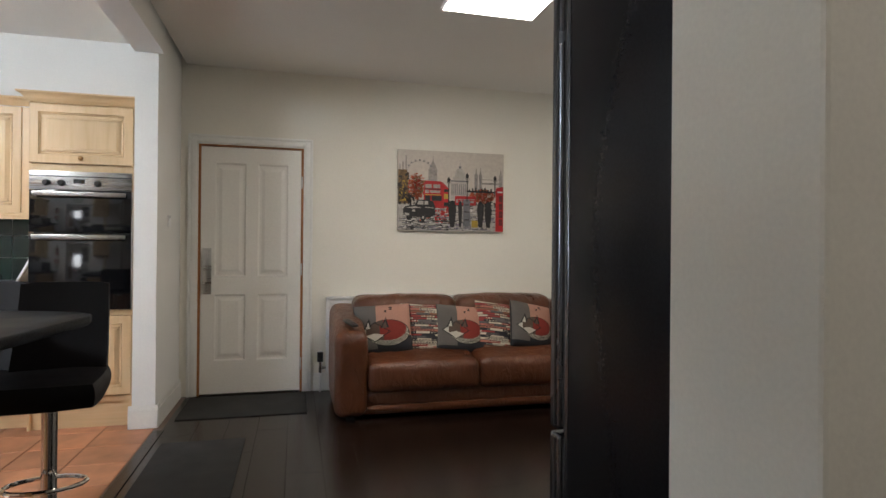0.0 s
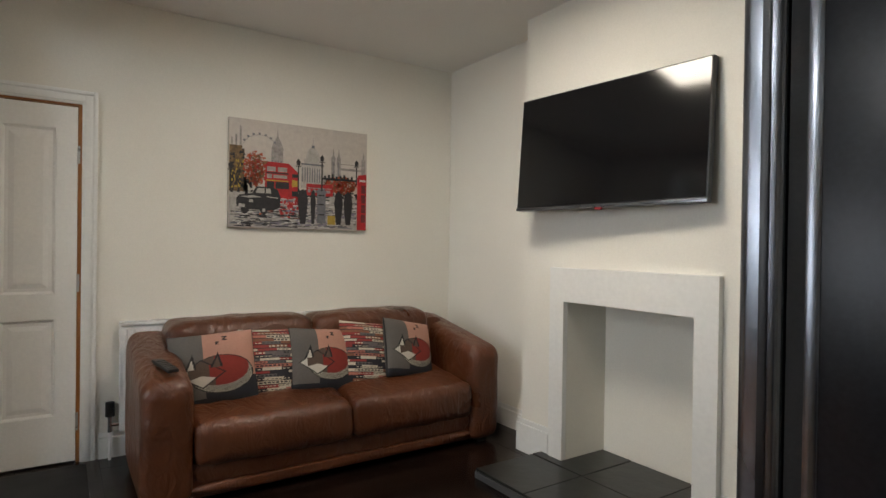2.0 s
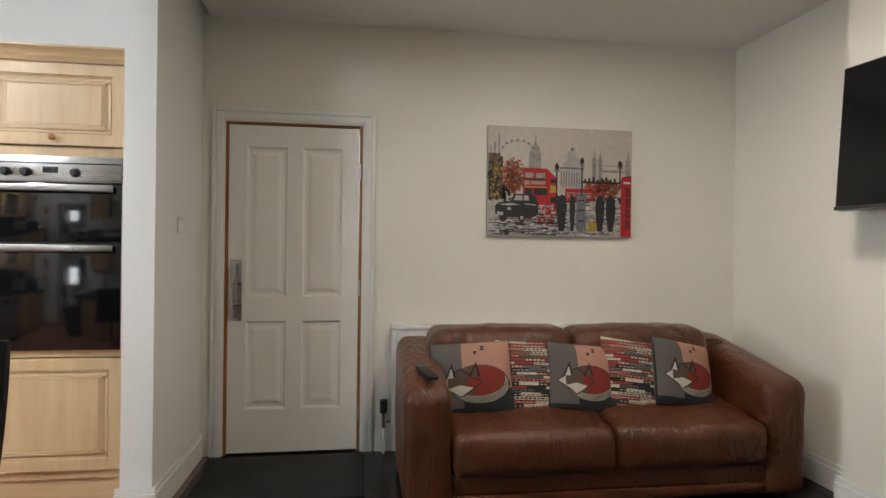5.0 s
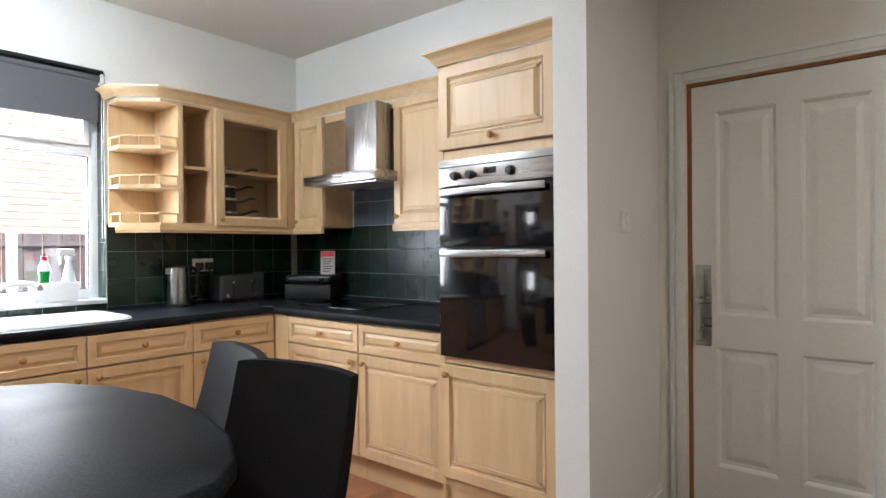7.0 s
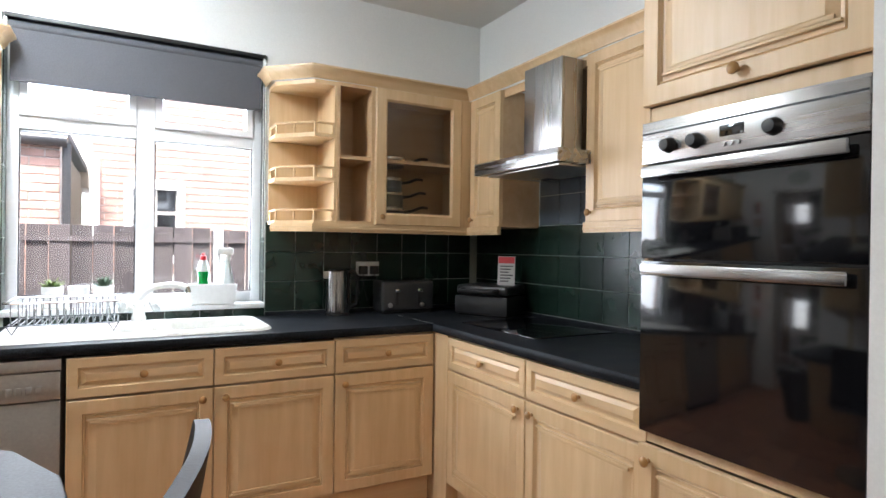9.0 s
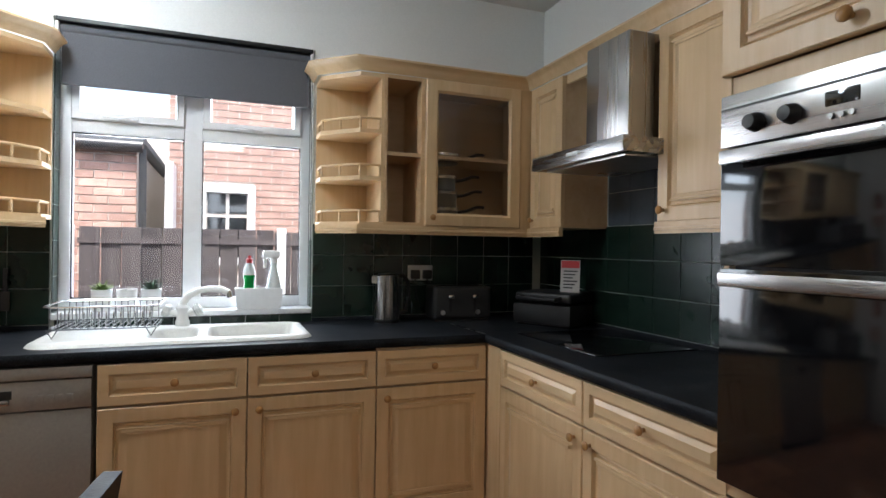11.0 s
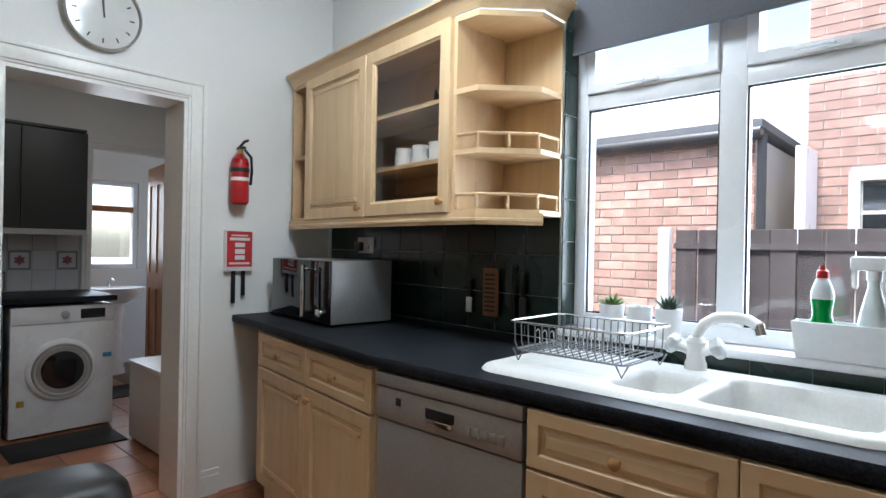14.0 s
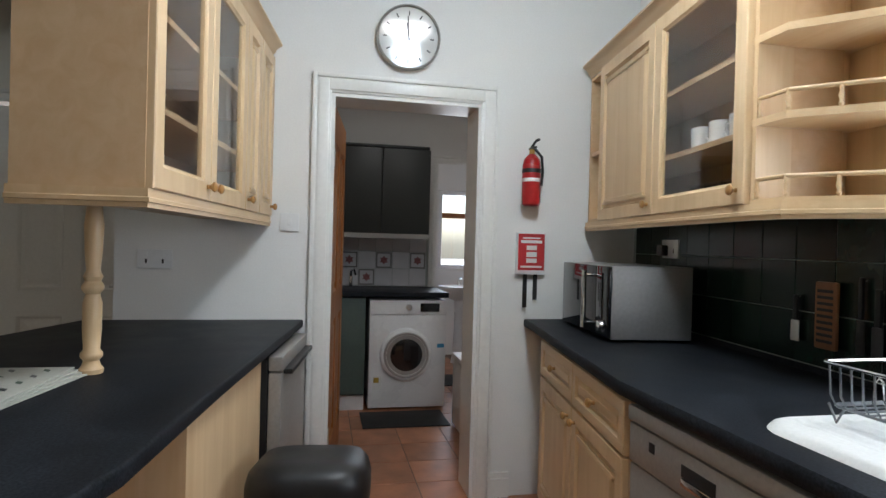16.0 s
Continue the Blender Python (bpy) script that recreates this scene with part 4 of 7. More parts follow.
uf = thing("undercounter_fridge", "silver undercounter fridge beside the doorway", "fridge", pose(-2.80, 0.385, 0, 0, 0, 180 - 7.2))
part("body", boxed(0.0, 0.56, 0.03, 0.5, 0.03, 0.85, 0.005), M_BLACK, uf)
part("door", boxed(0.0, 0.56, -0.02, 0.028, 0.10, 0.80, 0.01), M_SILVER, uf)
part("top_panel", boxed(0.0, 0.56, -0.025, 0.028, 0.805, 0.86, 0.008), M_SILVER, uf)
part("handle", boxed(0.03, 0.53, -0.055, -0.02, 0.79, 0.81, 0.006), M_BLACK, uf)

# unit hung over the bar: faces north
PC = pose(-2.10, 0.13, -0.022, 0, 0, 180 - 6.5)
PCW = 1.36
pu = wall_unit(PC, PCW, "pale maple wall unit with glass doors hung over the breakfast bar", glass=[(0.0, 0.43, "r"), (0.43, 0.86, "l")], solid_doors=[(0.86, 1.10, "l"), (1.10, 1.355, "r")], depth=0.30, shelves=(1.625, 1.86), see=0.86)
part("back_glass", boxed(0.017, 0.859, 0.292, 0.296, Z0 + 0.019, Z1 - 0.019), M_CABGLASS, pu, smooth=0).visible_shadow = False
bm = bmesh.new()
pelmet(bm, [(0.0, 0.30), (0.0, 0.0), (PCW, 0.0)])
part("pelmet", bm, M_PINEX, pu, smooth=0)
part("cornice", crown(bmesh.new(), [(0.0, 0.30), (0.0, 0.0), (PCW, 0.0)], 2.165, 1.0, 0.06), M_PINEX, pu, smooth=30)
part("bottom_panel", boxed(0.0, PCW, 0.002, 0.30, 1.395, 1.414), M_PINEX, pu, smooth=0)
SPIN = [(0.036, 0.0), (0.038, 0.012), (0.028, 0.022), (0.024, 0.035), (0.034, 0.045), (0.034, 0.055), (0.025, 0.065), (0.029, 0.12), (0.03, 0.19), (0.022, 0.215), (0.034, 0.228), (0.034, 0.238), (0.024, 0.25), (0.03, 0.262), (0.021, 0.28), (0.026, 0.32), (0.030, 0.40), (0.024, 0.445), (0.026, 0.464)]
part("support_spindle", lathe(bmesh.new(), [(r * 0.8, z * 0.993) for r, z in SPIN], (-2.35, -0.063, 0.911), 20), M_PINE, pu, "turned wooden support spindle", m=PC.inverted())

# ---- living room ----


def soft(bm, x0, x1, y0, y1, z0, z1, k=0.25, cuts=9, wrinkle=0.004, seed=0.0, freq=7.0):
    """A padded block: a box bulged towards a ball by k, with creased cover."""
    r = bmesh.ops.create_cube(bm, size=2.0)
    vs = r["verts"]
    bmesh.ops.subdivide_edges(bm, edges=list({e for v in vs for e in v.link_edges}), cuts=cuts, use_grid_fill=True)
    c, h = Vector(((x0 + x1) / 2, (y0 + y1) / 2, (z0 + z1) / 2)), Vector(((x1 - x0) / 2, (y1 - y0) / 2, (z1 - z0) / 2))
    done = [v for v in bm.verts if not v.tag]
    for v in done:
        x, y, z = v.co
        p = Vector((x * math.sqrt(max(1 - k * y * y / 2 - k * z * z / 2 + k * k * y * y * z * z / 3, 0)),
                    y * math.sqrt(max(1 - k * x * x / 2 - k * z * z / 2 + k * k * x * x * z * z / 3, 0)),
                    z * math.sqrt(max(1 - k * x * x / 2 - k * y * y / 2 + k * k * x * x * y * y / 3, 0))))
        q = c + Vector((p.x * h.x, p.y * h.y, p.z * h.z))
        n = noise.noise(q * freq + Vector((seed, 0, 0)))
        v.co = q + Vector((x, y, z)).normalized() * n * wrinkle
        v.tag = True
    return bm


def padded(x0, x1, y0, y1, z0, z1, radius, seed):
    """A stuffed leather cushion: generous rounded edges, swollen faces and a slightly uneven cover."""
    bm = boxed(x0, x1, y0, y1, z0, z1, radius, 6)
    bmesh.ops.subdivide_edges(bm, edges=[e for e in bm.edges if e.calc_length() > 0.12], cuts=17, use_grid_fill=True)
    c, h = Vector(((x0 + x1) / 2, (y0 + y1) / 2, (z0 + z1) / 2)), Vector(((x1 - x0) / 2, (y1 - y0) / 2, (z1 - z0) / 2))
    for v in bm.verts:
        u = Vector([(v.co[i] - c[i]) / h[i] for i in range(3)])
        swell = 0.018 * (1 - u.y ** 2)
        v.co.x += (swell * (1 - u.z ** 2)) * (1 if u.x > 0 else -1)
        v.co.z += (swell * (1 - u.x ** 2)) * (1 if u.z > 0 else -1)
        fold = math.sin(v.co.y * 38 + 5 * noise.noise(v.co * 4 + Vector((0, seed, 0)))) * max(noise.noise(v.co * 3.5 + Vector((seed, 0, 7))), 0)
        v.co += u.normalized() * (0.008 * noise.noise(v.co * 9 + Vector((seed, seed, 0))) + 0.010 * fold * max(-u.x, u.z, 0))
    return bm


def arm_pad(y0, y1, seed):
    """Armrest: upright rounded front, top rising to the back, cover slightly uneven."""
    bm = boxed(-0.178, 0.62, y0, y1, 0.02, 0.60, 0.085, 8)
    bmesh.ops.subdivide_edges(bm, edges=[e for e in bm.edges if e.calc_length() > 0.15], cuts=7, use_grid_fill=True)
    for v in bm.verts:
        k = min(max((v.co.x + 0.178) / 0.75, 0), 1)
        v.co.z += 0.15 * k ** 0.85 * min(max((v.co.z - 0.25) / 0.35, 0), 1)
        v.co.y += 0.006 * noise.noise(v.co * 6 + Vector((seed, 0, 0)))
        v.co.x += 0.006 * noise.noise(v.co * 5 + Vector((0, seed, 0)))
    return bm


sofa = thing("leather_sofa", "tan brown leather three-seat sofa against the radiator wall", "sofa")
part("base", boxed(-0.135, 0.60, -3.79, -2.11, 0.03, 0.20, 0.015, 3), M_LEATHER, sofa)
part("front_roll", soft(bmesh.new(), -0.165, -0.10, -3.77, -2.13, 0.05, 0.10, 0.35, 8, 0.003), M_LEATHER, sofa, "padded leather roll along the base")
part("front_band", soft(bmesh.new(), -0.150, -0.08, -3.77, -2.13, 0.105, 0.20, 0.15, 8, 0.004, 3.0), M_LEATHER, sofa, "leather front panel under the seat")
for y0, y1, k in ((-2.145, -1.915, 1.0), (-3.985, -3.755, 4.0)):
    part("arm", arm_pad(y0, y1, k), M_LEATHER, sofa, "padded leather armrest with a rounded top")
for y0, y1, k in ((-2.955, -2.142, 2.0), (-3.758, -2.95, 5.0)):
    bm = padded(-0.185, 0.36, y0, y1, 0.185, 0.40, 0.065, k)
    for v in bm.verts:
        v.co.z += 0.05 * min(max((v.co.x + 0.12) / 0.4, 0), 1)
    part("seat_cushion", bm, M_LEATHER, sofa, "creased leather seat cushion")
part("back_frame", soft(bmesh.new(), 0.42, 0.66, -3.90, -2.06, 0.12, 0.735, 0.08, 8, 0.003, 7.0), M_LEATHER, sofa)
for y0, y1, k in ((-2.915, -2.085, 3.0), (-3.74, -2.91, 6.0)):
    part("back_cushion", padded(0.30, 0.60, y0, y1, 0.36, 0.81, 0.09, k), M_LEATHER, sofa, "creased leather back cushion")
part("back_wing", soft(bmesh.new(), 0.34, 0.62, -3.88, -3.70, 0.36, 0.77, 0.4, 8, 0.004, 9.0), M_LEATHER, sofa, "rounded leather back end")
for x, y in ((-0.1, -2.03), (-0.1, -3.87), (0.52, -2.03), (0.52, -3.87)):
    part("foot", boxed(x - 0.03, x + 0.03, y - 0.03, y + 0.03, 0.0, 0.05, 0.004), M_BLACK, sofa)

# scatter cushions
C_GREY = plain("grey_felt", (0.105, 0.095, 0.085), 0.95, fine=220, vary=0.2, bump=0.4)
C_PINK = plain("dusty_pink_felt", (0.40, 0.21, 0.155), 0.95, fine=220, vary=0.12, bump=0.4)
C_NAVY = plain("charcoal_felt", (0.016, 0.016, 0.021), 0.95, fine=220, vary=0.2, bump=0.4)
C_RUST = plain("rust_felt", (0.20, 0.022, 0.015), 0.95, fine=220, vary=0.2, bump=0.4)
C_BROWN = plain("brown_felt", (0.085, 0.055, 0.04), 0.95, fine=220, vary=0.2, bump=0.4)
C_CREAM = plain("cream_felt", (0.50, 0.46, 0.40), 0.95, fine=220, vary=0.12, bump=0.4)
C_TAIL = plain("mottled_grey_felt", (0.17, 0.165, 0.13), 0.95, fine=60, vary=0.6, bump=0.4)
C_BLACK = plain("black_stitching", (0.012, 0.01, 0.01), 0.9, fine=200, vary=0.1, bump=0.2)
BOOKS = [C_NAVY, plain("book_red", (0.26, 0.03, 0.025), 0.8, fine=90, vary=0.2), plain("book_cream", (0.52, 0.46, 0.36), 0.8, fine=90, vary=0.15),
         plain("book_brown", (0.20, 0.075, 0.04), 0.8, fine=90, vary=0.2), plain("book_rose", (0.40, 0.14, 0.10), 0.8, fine=90, vary=0.2), plain("book_grey", (0.11, 0.10, 0.10), 0.8, fine=90, vary=0.2)]


def ell(u, v, cu, cv, a, b):
    return ((u - cu) / a) ** 2 + ((v - cv) / b) ** 2


def fox_patch(u, v):
    """Felt patchwork: plain shapes of a curled sleeper on three ground patches."""
    if max(abs(u), abs(v)) > 0.985:
        return 7
    if 0.60 < v < 0.88:
        for cx, cy, w in ((0.30, 0.79, 0.07), (0.12, 0.66, 0.05)):
            if abs(u - cx) < w and abs(v - cy) < w and (abs(abs(v - cy) - w * 0.8) < 0.022 or abs((u - cx) - (v - cy)) < 0.028):
                return 7
    for cx, w, c in ((-0.52, 0.13, 5), (0.06, 0.15, 4)):
        t = (v - 0.02) / 0.40
        if 0 < t < 1 and abs(u - cx - 0.06 * t) < w * (1 - t):
            return 7 if abs(u - cx - 0.06 * t) > w * (1 - t) - 0.05 else c
    head = abs(u + 0.28) / 0.50 + abs(v + 0.12) / 0.34
    if head < 1:
        if v < -0.17 - 0.25 * abs(u + 0.28) or u < -0.58:
            return 5
        return 4 if u < -0.1 else 3
    if head < 1.10:
        return 7
    body = ell(u, v, 0.18, -0.16, 0.72, 0.48)
    if body < 1:
        if ell(u, v, 0.16, -0.02, 0.66, 0.44) > 1:
            return 6 if (u * 31 + v * 17) % 1 < 0.75 else 5
        return 3 if u > 0.02 else 4
    if body < 1.07:
        return 7
    if u < -0.22:
        return 0 if v > -0.75 else 2
    return 1 if v > -0.28 else 2


def book_patch(u, v, rnd=random.Random(3)):
    """Stacked book spines: rows of uneven height, each broken into a few books with title bands."""
    row = int((v + 1) * 10.5 + 0.25 * math.sin(3 * v))
    h = (v + 1) * 10.5 + 0.25 * math.sin(3 * v) - row
    k = int((u + 1) * 1.6 + (row * 0.37) % 1)
    r = random.Random(row * 31 + k * 7)
    if h < 0.16:
        return 0
    m = r.choice([0, 1, 1, 2, 2, 2, 3, 4, 5, 5])
    if abs(u) < 0.55 and 0.4 < h < 0.7 and int((u + 1) * 22 + row) % 3 and r.random() < 0.7:
        return 2 if m in (0, 1, 3) else 0
    return m


def scatter_cushion(name, label, w, h, t, fn, mats, m, n=60):
    me = bpy.data.meshes.new(name)
    vs, fs, mi = [], [], []
    for side in (1, -1):
        for j in range(n + 1):
            for i in range(n + 1):
                u, v = 2 * i / n - 1, 2 * j / n - 1
                d = t * max(1 - abs(u) ** 2.6, 0) ** 0.5 * max(1 - abs(v) ** 2.6, 0) ** 0.5
                pin = 1 - 0.05 * (1 - abs(u * v)) * (abs(u) ** 3 + abs(v) ** 3) / 2
                d *= 1 + 0.12 * noise.noise(Vector((u * 2.0, v * 2.0, w * 10 + side)))
                vs.append((u * w / 2 * pin, -side * d, v * h / 2 * pin))
    k = (n + 1) * (n + 1)
    for s in (0, 1):
        for j in range(n):
            for i in range(n):
                a = s * k + j * (n + 1) + i
                q = (a, a + 1, a + n + 2, a + n + 1)
                fs.append(q if s == 0 else q[::-1])
                mi.append(fn(2 * (i + 0.5) / n - 1, 2 * (j + 0.5) / n - 1) if s == 0 else 0)
    me.from_pydata(vs, [], fs)
    for x in mats:
        me.materials.append(x)
    me.polygons.foreach_set("material_index", mi)
    me.shade_smooth()
    ob = new(name, me)
    ob.matrix_world = m
    return tagged(ob, label, "cushion", "scatter cushions on the sofa")


FOXM = [C_GREY, C_PINK, C_NAVY, C_RUST, C_BROWN, C_CREAM, C_TAIL, C_BLACK]


def on_seat(y, x, tilt, roll, turn, z):
    return pose(x, y, z, 0, 0, -90 + turn) @ pose(0, 0, 0, -tilt, roll, 0)


scatter_cushion("scatter_cushion", "felt patchwork cushion with a sleeping animal motif by the arm", 0.43, 0.40, 0.065, fox_patch, FOXM, on_seat(-2.29, 0.155, 22, -4, -8, 0.575), 110)
scatter_cushion("scatter_cushion", "printed cushion patterned with rows of books", 0.34, 0.40, 0.06, book_patch, BOOKS, on_seat(-2.595, 0.175, 20, 3, 0, 0.572), 96)
scatter_cushion("scatter_cushion", "felt patchwork cushion with a sleeping animal motif in the middle", 0.39, 0.38, 0.065, fox_patch, FOXM, on_seat(-2.89, 0.155, 22, 6, 4, 0.568), 110)
scatter_cushion("scatter_cushion", "printed cushion patterned with rows of books", 0.34, 0.40, 0.06, book_patch, BOOKS, on_seat(-3.18, 0.175, 20, 8, 2, 0.575), 96)
scatter_cushion("scatter_cushion", "felt patchwork cushion with a sleeping animal motif at the far end", 0.39, 0.38, 0.065, fox_patch, FOXM, on_seat(-3.48, 0.16, 22, 12, 10, 0.578), 110)

rc = thing("remote_control", "black remote control lying on the sofa arm", "remote control", pose(-0.03, -2.03, 0.652, 0, -6, 14))
part("case", boxed(-0.10, 0.10, -0.025, 0.025, 0, 0.018, 0.006), M_BLACK, rc)
for k in range(5):
    for j in (-1, 0, 1):
        part("button", boxed(-0.075 + 0.03 * k, -0.062 + 0.03 * k, j * 0.014 - 0.004, j * 0.014 + 0.004, 0.018, 0.021), M_FRIDGEDOOR, rc, smooth=0)

# radiator
rad = thing("radiator", "white panel radiator on the wall behind the sofa", "radiator")
part("panel", boxed(0.715, 0.735, -3.45, -1.90, 0.16, 0.765, 0.006), M_WHITE, rad)
part("top_grille", boxed(0.70, 0.775, -3.45, -1.90, 0.766, 0.785, 0.004), M_WHITE, rad)
part("back_panel", boxed(0.76, 0.772, -3.45, -1.90, 0.16, 0.765, 0.004), M_WHITE, rad)
for k in range(12):
    part("flute", rodded((0.714, -1.93 - 0.04 * k, 0.18), (0.714, -1.93 - 0.04 * k, 0.74), 0.008, 8), M_WHITE, rad)
bm = rodded((0.735, -1.90, 0.20), (0.735, -1.855, 0.20), 0.012)
part("valve_body", rod(bm, (0.735, -1.855, 0.16), (0.735, -1.855, 0.25), 0.014), M_CHROME, rad)
part("valve_cap", rodded((0.735, -1.855, 0.25), (0.735, -1.855, 0.33), 0.024, 14), M_BLACK, rad, "dark thermostatic valve cap")
part("pipe", rodded((0.735, -1.855, 0.0), (0.735, -1.855, 0.16), 0.008), M_WHITE, rad)

# canvas picture
PW, PH = 0.965, 0.70
pic = thing("canvas_picture", "stretched canvas print of a wet city street with red buses", "picture", facing_west(XE - 0.036, -2.496, 1.350))
P_SHADE = plain("print_dark_red", (0.14, 0.02, 0.02), 0.6, fine=40, broad=9, vary=0.3, bump=0.1)
P_SKY = plain("print_sky", (0.52, 0.47, 0.42), 0.6, fine=30, broad=4, vary=0.08, bump=0.15)
P_FAR = plain("print_haze", (0.34, 0.31, 0.29), 0.6, fine=40, broad=9, vary=0.3, bump=0.1)
P_MID = plain("print_pale_stone", (0.43, 0.40, 0.37), 0.6, fine=40, broad=9, vary=0.2, bump=0.1)
P_OCHRE = plain("print_ochre", (0.20, 0.12, 0.05), 0.6, fine=40, broad=12, vary=0.5, bump=0.1)
P_ORANGE = plain("print_orange", (0.46, 0.085, 0.022), 0.6, fine=40, broad=12, vary=0.4, bump=0.1)
P_RED = plain("print_red", (0.44, 0.014, 0.016), 0.6, fine=40, broad=9, vary=0.2, bump=0.1)
P_DARK = plain("print_dark", (0.022, 0.02, 0.022), 0.6, fine=40, broad=9, vary=0.4, bump=0.1)
P_GREY = plain("print_grey", (0.16, 0.16, 0.18), 0.6, fine=40, broad=9, vary=0.2, bump=0.1)
P_WHITE = plain("print_white", (0.62, 0.60, 0.58), 0.6, fine=40, broad=9, vary=0.08, bump=0.1)
P_YEL = plain("print_yellow", (0.45, 0.30, 0.04), 0.6, fine=40, broad=9, vary=0.2, bump=0.1)
P_LILAC = plain("print_lilac", (0.24, 0.21, 0.27), 0.6, fine=40, broad=9, vary=0.2, bump=0.1)
part("canvas", boxed(0, PW, 0.0, 0.034, 0, PH, 0.002), P_SKY, pic)


def patch(bm, pts, y):
    f = bm.faces.new([bm.verts.new((u * PW, y, v * PH)) for u, v in pts])
    return f


def rect(bm, u0, u1, v0, v1, y):
    patch(bm, [(u0, v0), (u1, v0), (u1, v1), (u0, v1)], y)


def printed(name, material, label, fill):
    bm = bmesh.new()
    fill(bm)
    part(name, bm, material, pic, label, smooth=0)


def far_side(bm):
    y = -0.0006
    patch(bm, [(0.275, 0.42), (0.365, 0.42), (0.36, 0.74), (0.365, 0.75), (0.345, 0.82), (0.328, 0.86), (0.322, 0.95), (0.315, 0.86), (0.298, 0.82), (0.278, 0.75), (0.28, 0.74)], y)
    for k in range(26):
        a = math.pi * (0.10 + 0.031 * k)
        rect(bm, 0.20 - 0.115 * math.cos(a), 0.208 - 0.115 * math.cos(a), 0.735 + 0.125 * math.sin(a), 0.743 + 0.125 * math.sin(a), y)
    for u in (0.715, 0.757, 0.955):
        patch(bm, [(u, 0.45), (u + 0.033, 0.45), (u + 0.033, 0.72), (u + 0.024, 0.74), (u + 0.017, 0.82), (u + 0.010, 0.74), (u, 0.72)], y)
    rect(bm, 0.79, 0.96, 0.60, 0.625, y)
    rect(bm, 0.79, 0.96, 0.66, 0.668, y)


def far_marks(bm):
    for k in range(7):
        a = math.pi * (0.15 + 0.115 * k)
        rect(bm, 0.193 - 0.115 * math.cos(a), 0.208 - 0.115 * math.cos(a), 0.737 + 0.13 * math.sin(a), 0.755 + 0.13 * math.sin(a), -0.0009)
    for k in range(4):
        rect(bm, 0.284 + 0.02 * k, 0.291 + 0.02 * k, 0.45, 0.64, -0.0009)
    for k in range(9):
        rect(bm, 0.498 + 0.018 * k, 0.505 + 0.018 * k, 0.46, 0.60, -0.0009)
    rect(bm, 0.49, 0.66, 0.625, 0.64, -0.0009)
    rect(bm, 0.565, 0.588, 0.795, 0.82, -0.0009)
    for u in (0.72, 0.762):
        rect(bm, u + 0.008, u + 0.014, 0.50, 0.68, -0.0009)


def dome(bm):
    y = -0.0005
    rect(bm, 0.49, 0.66, 0.40, 0.64, y)
    rect(bm, 0.51, 0.645, 0.64, 0.685, y)
    patch(bm, [(0.525 + 0.052 * (1 - math.cos(math.pi * k / 10)), 0.685 + 0.115 * math.sin(math.pi * k / 10)) for k in range(11)], y)
    patch(bm, [(0.567, 0.79), (0.587, 0.79), (0.580, 0.86), (0.577, 0.93), (0.574, 0.86)], y)


def street(bm):
    rect(bm, 0.003, 0.997, 0.003, 0.345, -0.0004)


def dabs(seed, n, u0, u1, v0, v1, w, h, y, ball=False):
    def go(bm):
        r = random.Random(seed)
        for _ in range(n):
            u, v = r.uniform(u0, u1), r.uniform(v0, v1)
            if ball and ((2 * u - u0 - u1) / (u1 - u0)) ** 2 + ((2 * v - v0 - v1) / (v1 - v0)) ** 2 > r.uniform(0.6, 1.1):
                continue
            a, b = w * r.uniform(0.3, 1), h * r.uniform(0.3, 1)
            patch(bm, [(u, v), (u + a, v + b * r.uniform(-0.5, 0.5)), (u + a * 0.9, v + b), (u + a * 0.1, v + b * 0.8)], y)
    return go


def cab(bm):
    patch(bm, [(0.05, 0.21), (0.10, 0.17), (0.30, 0.165), (0.345, 0.20), (0.345, 0.30), (0.325, 0.365), (0.29, 0.385), (0.18, 0.385), (0.155, 0.32), (0.07, 0.30), (0.05, 0.27)], -0.0026)
    for u in (0.105, 0.232):
        patch(bm, [(u + 0.026 * math.cos(math.pi * k / 6), 0.165 + 0.04 * math.sin(math.pi * k / 6)) for k in range(12)], -0.0027)


def cab_glints(bm):
    for pts in ([(0.175, 0.325), (0.235, 0.325), (0.235, 0.37), (0.19, 0.37)], [(0.245, 0.325), (0.28, 0.325), (0.275, 0.37), (0.245, 0.37)], [(0.07, 0.285), (0.16, 0.30), (0.22, 0.285), (0.13, 0.275)],
                [(0.065, 0.19), (0.105, 0.185), (0.105, 0.215), (0.065, 0.22)], [(0.13, 0.235), (0.16, 0.235), (0.155, 0.262), (0.135, 0.262)], [(0.222, 0.15), (0.242, 0.15), (0.242, 0.18), (0.222, 0.18)], [(0.25, 0.29), (0.33, 0.28), (0.33, 0.288), (0.25, 0.298)]):
        patch(bm, pts, -0.0031)


def upright(bm, u, s):
    """A plain dark upright shape."""
    patch(bm, [(u - 0.030 * s, 0.19), (u + 0.030 * s, 0.19), (u + 0.036 * s, 0.27), (u + 0.026 * s, 0.36), (u, 0.39), (u - 0.026 * s, 0.36), (u - 0.036 * s, 0.27)], -0.0030)
    patch(bm, [(u - 0.018 * s, 0.05), (u + 0.018 * s, 0.05), (u + 0.030 * s, 0.19), (u - 0.030 * s, 0.19)], -0.0030)


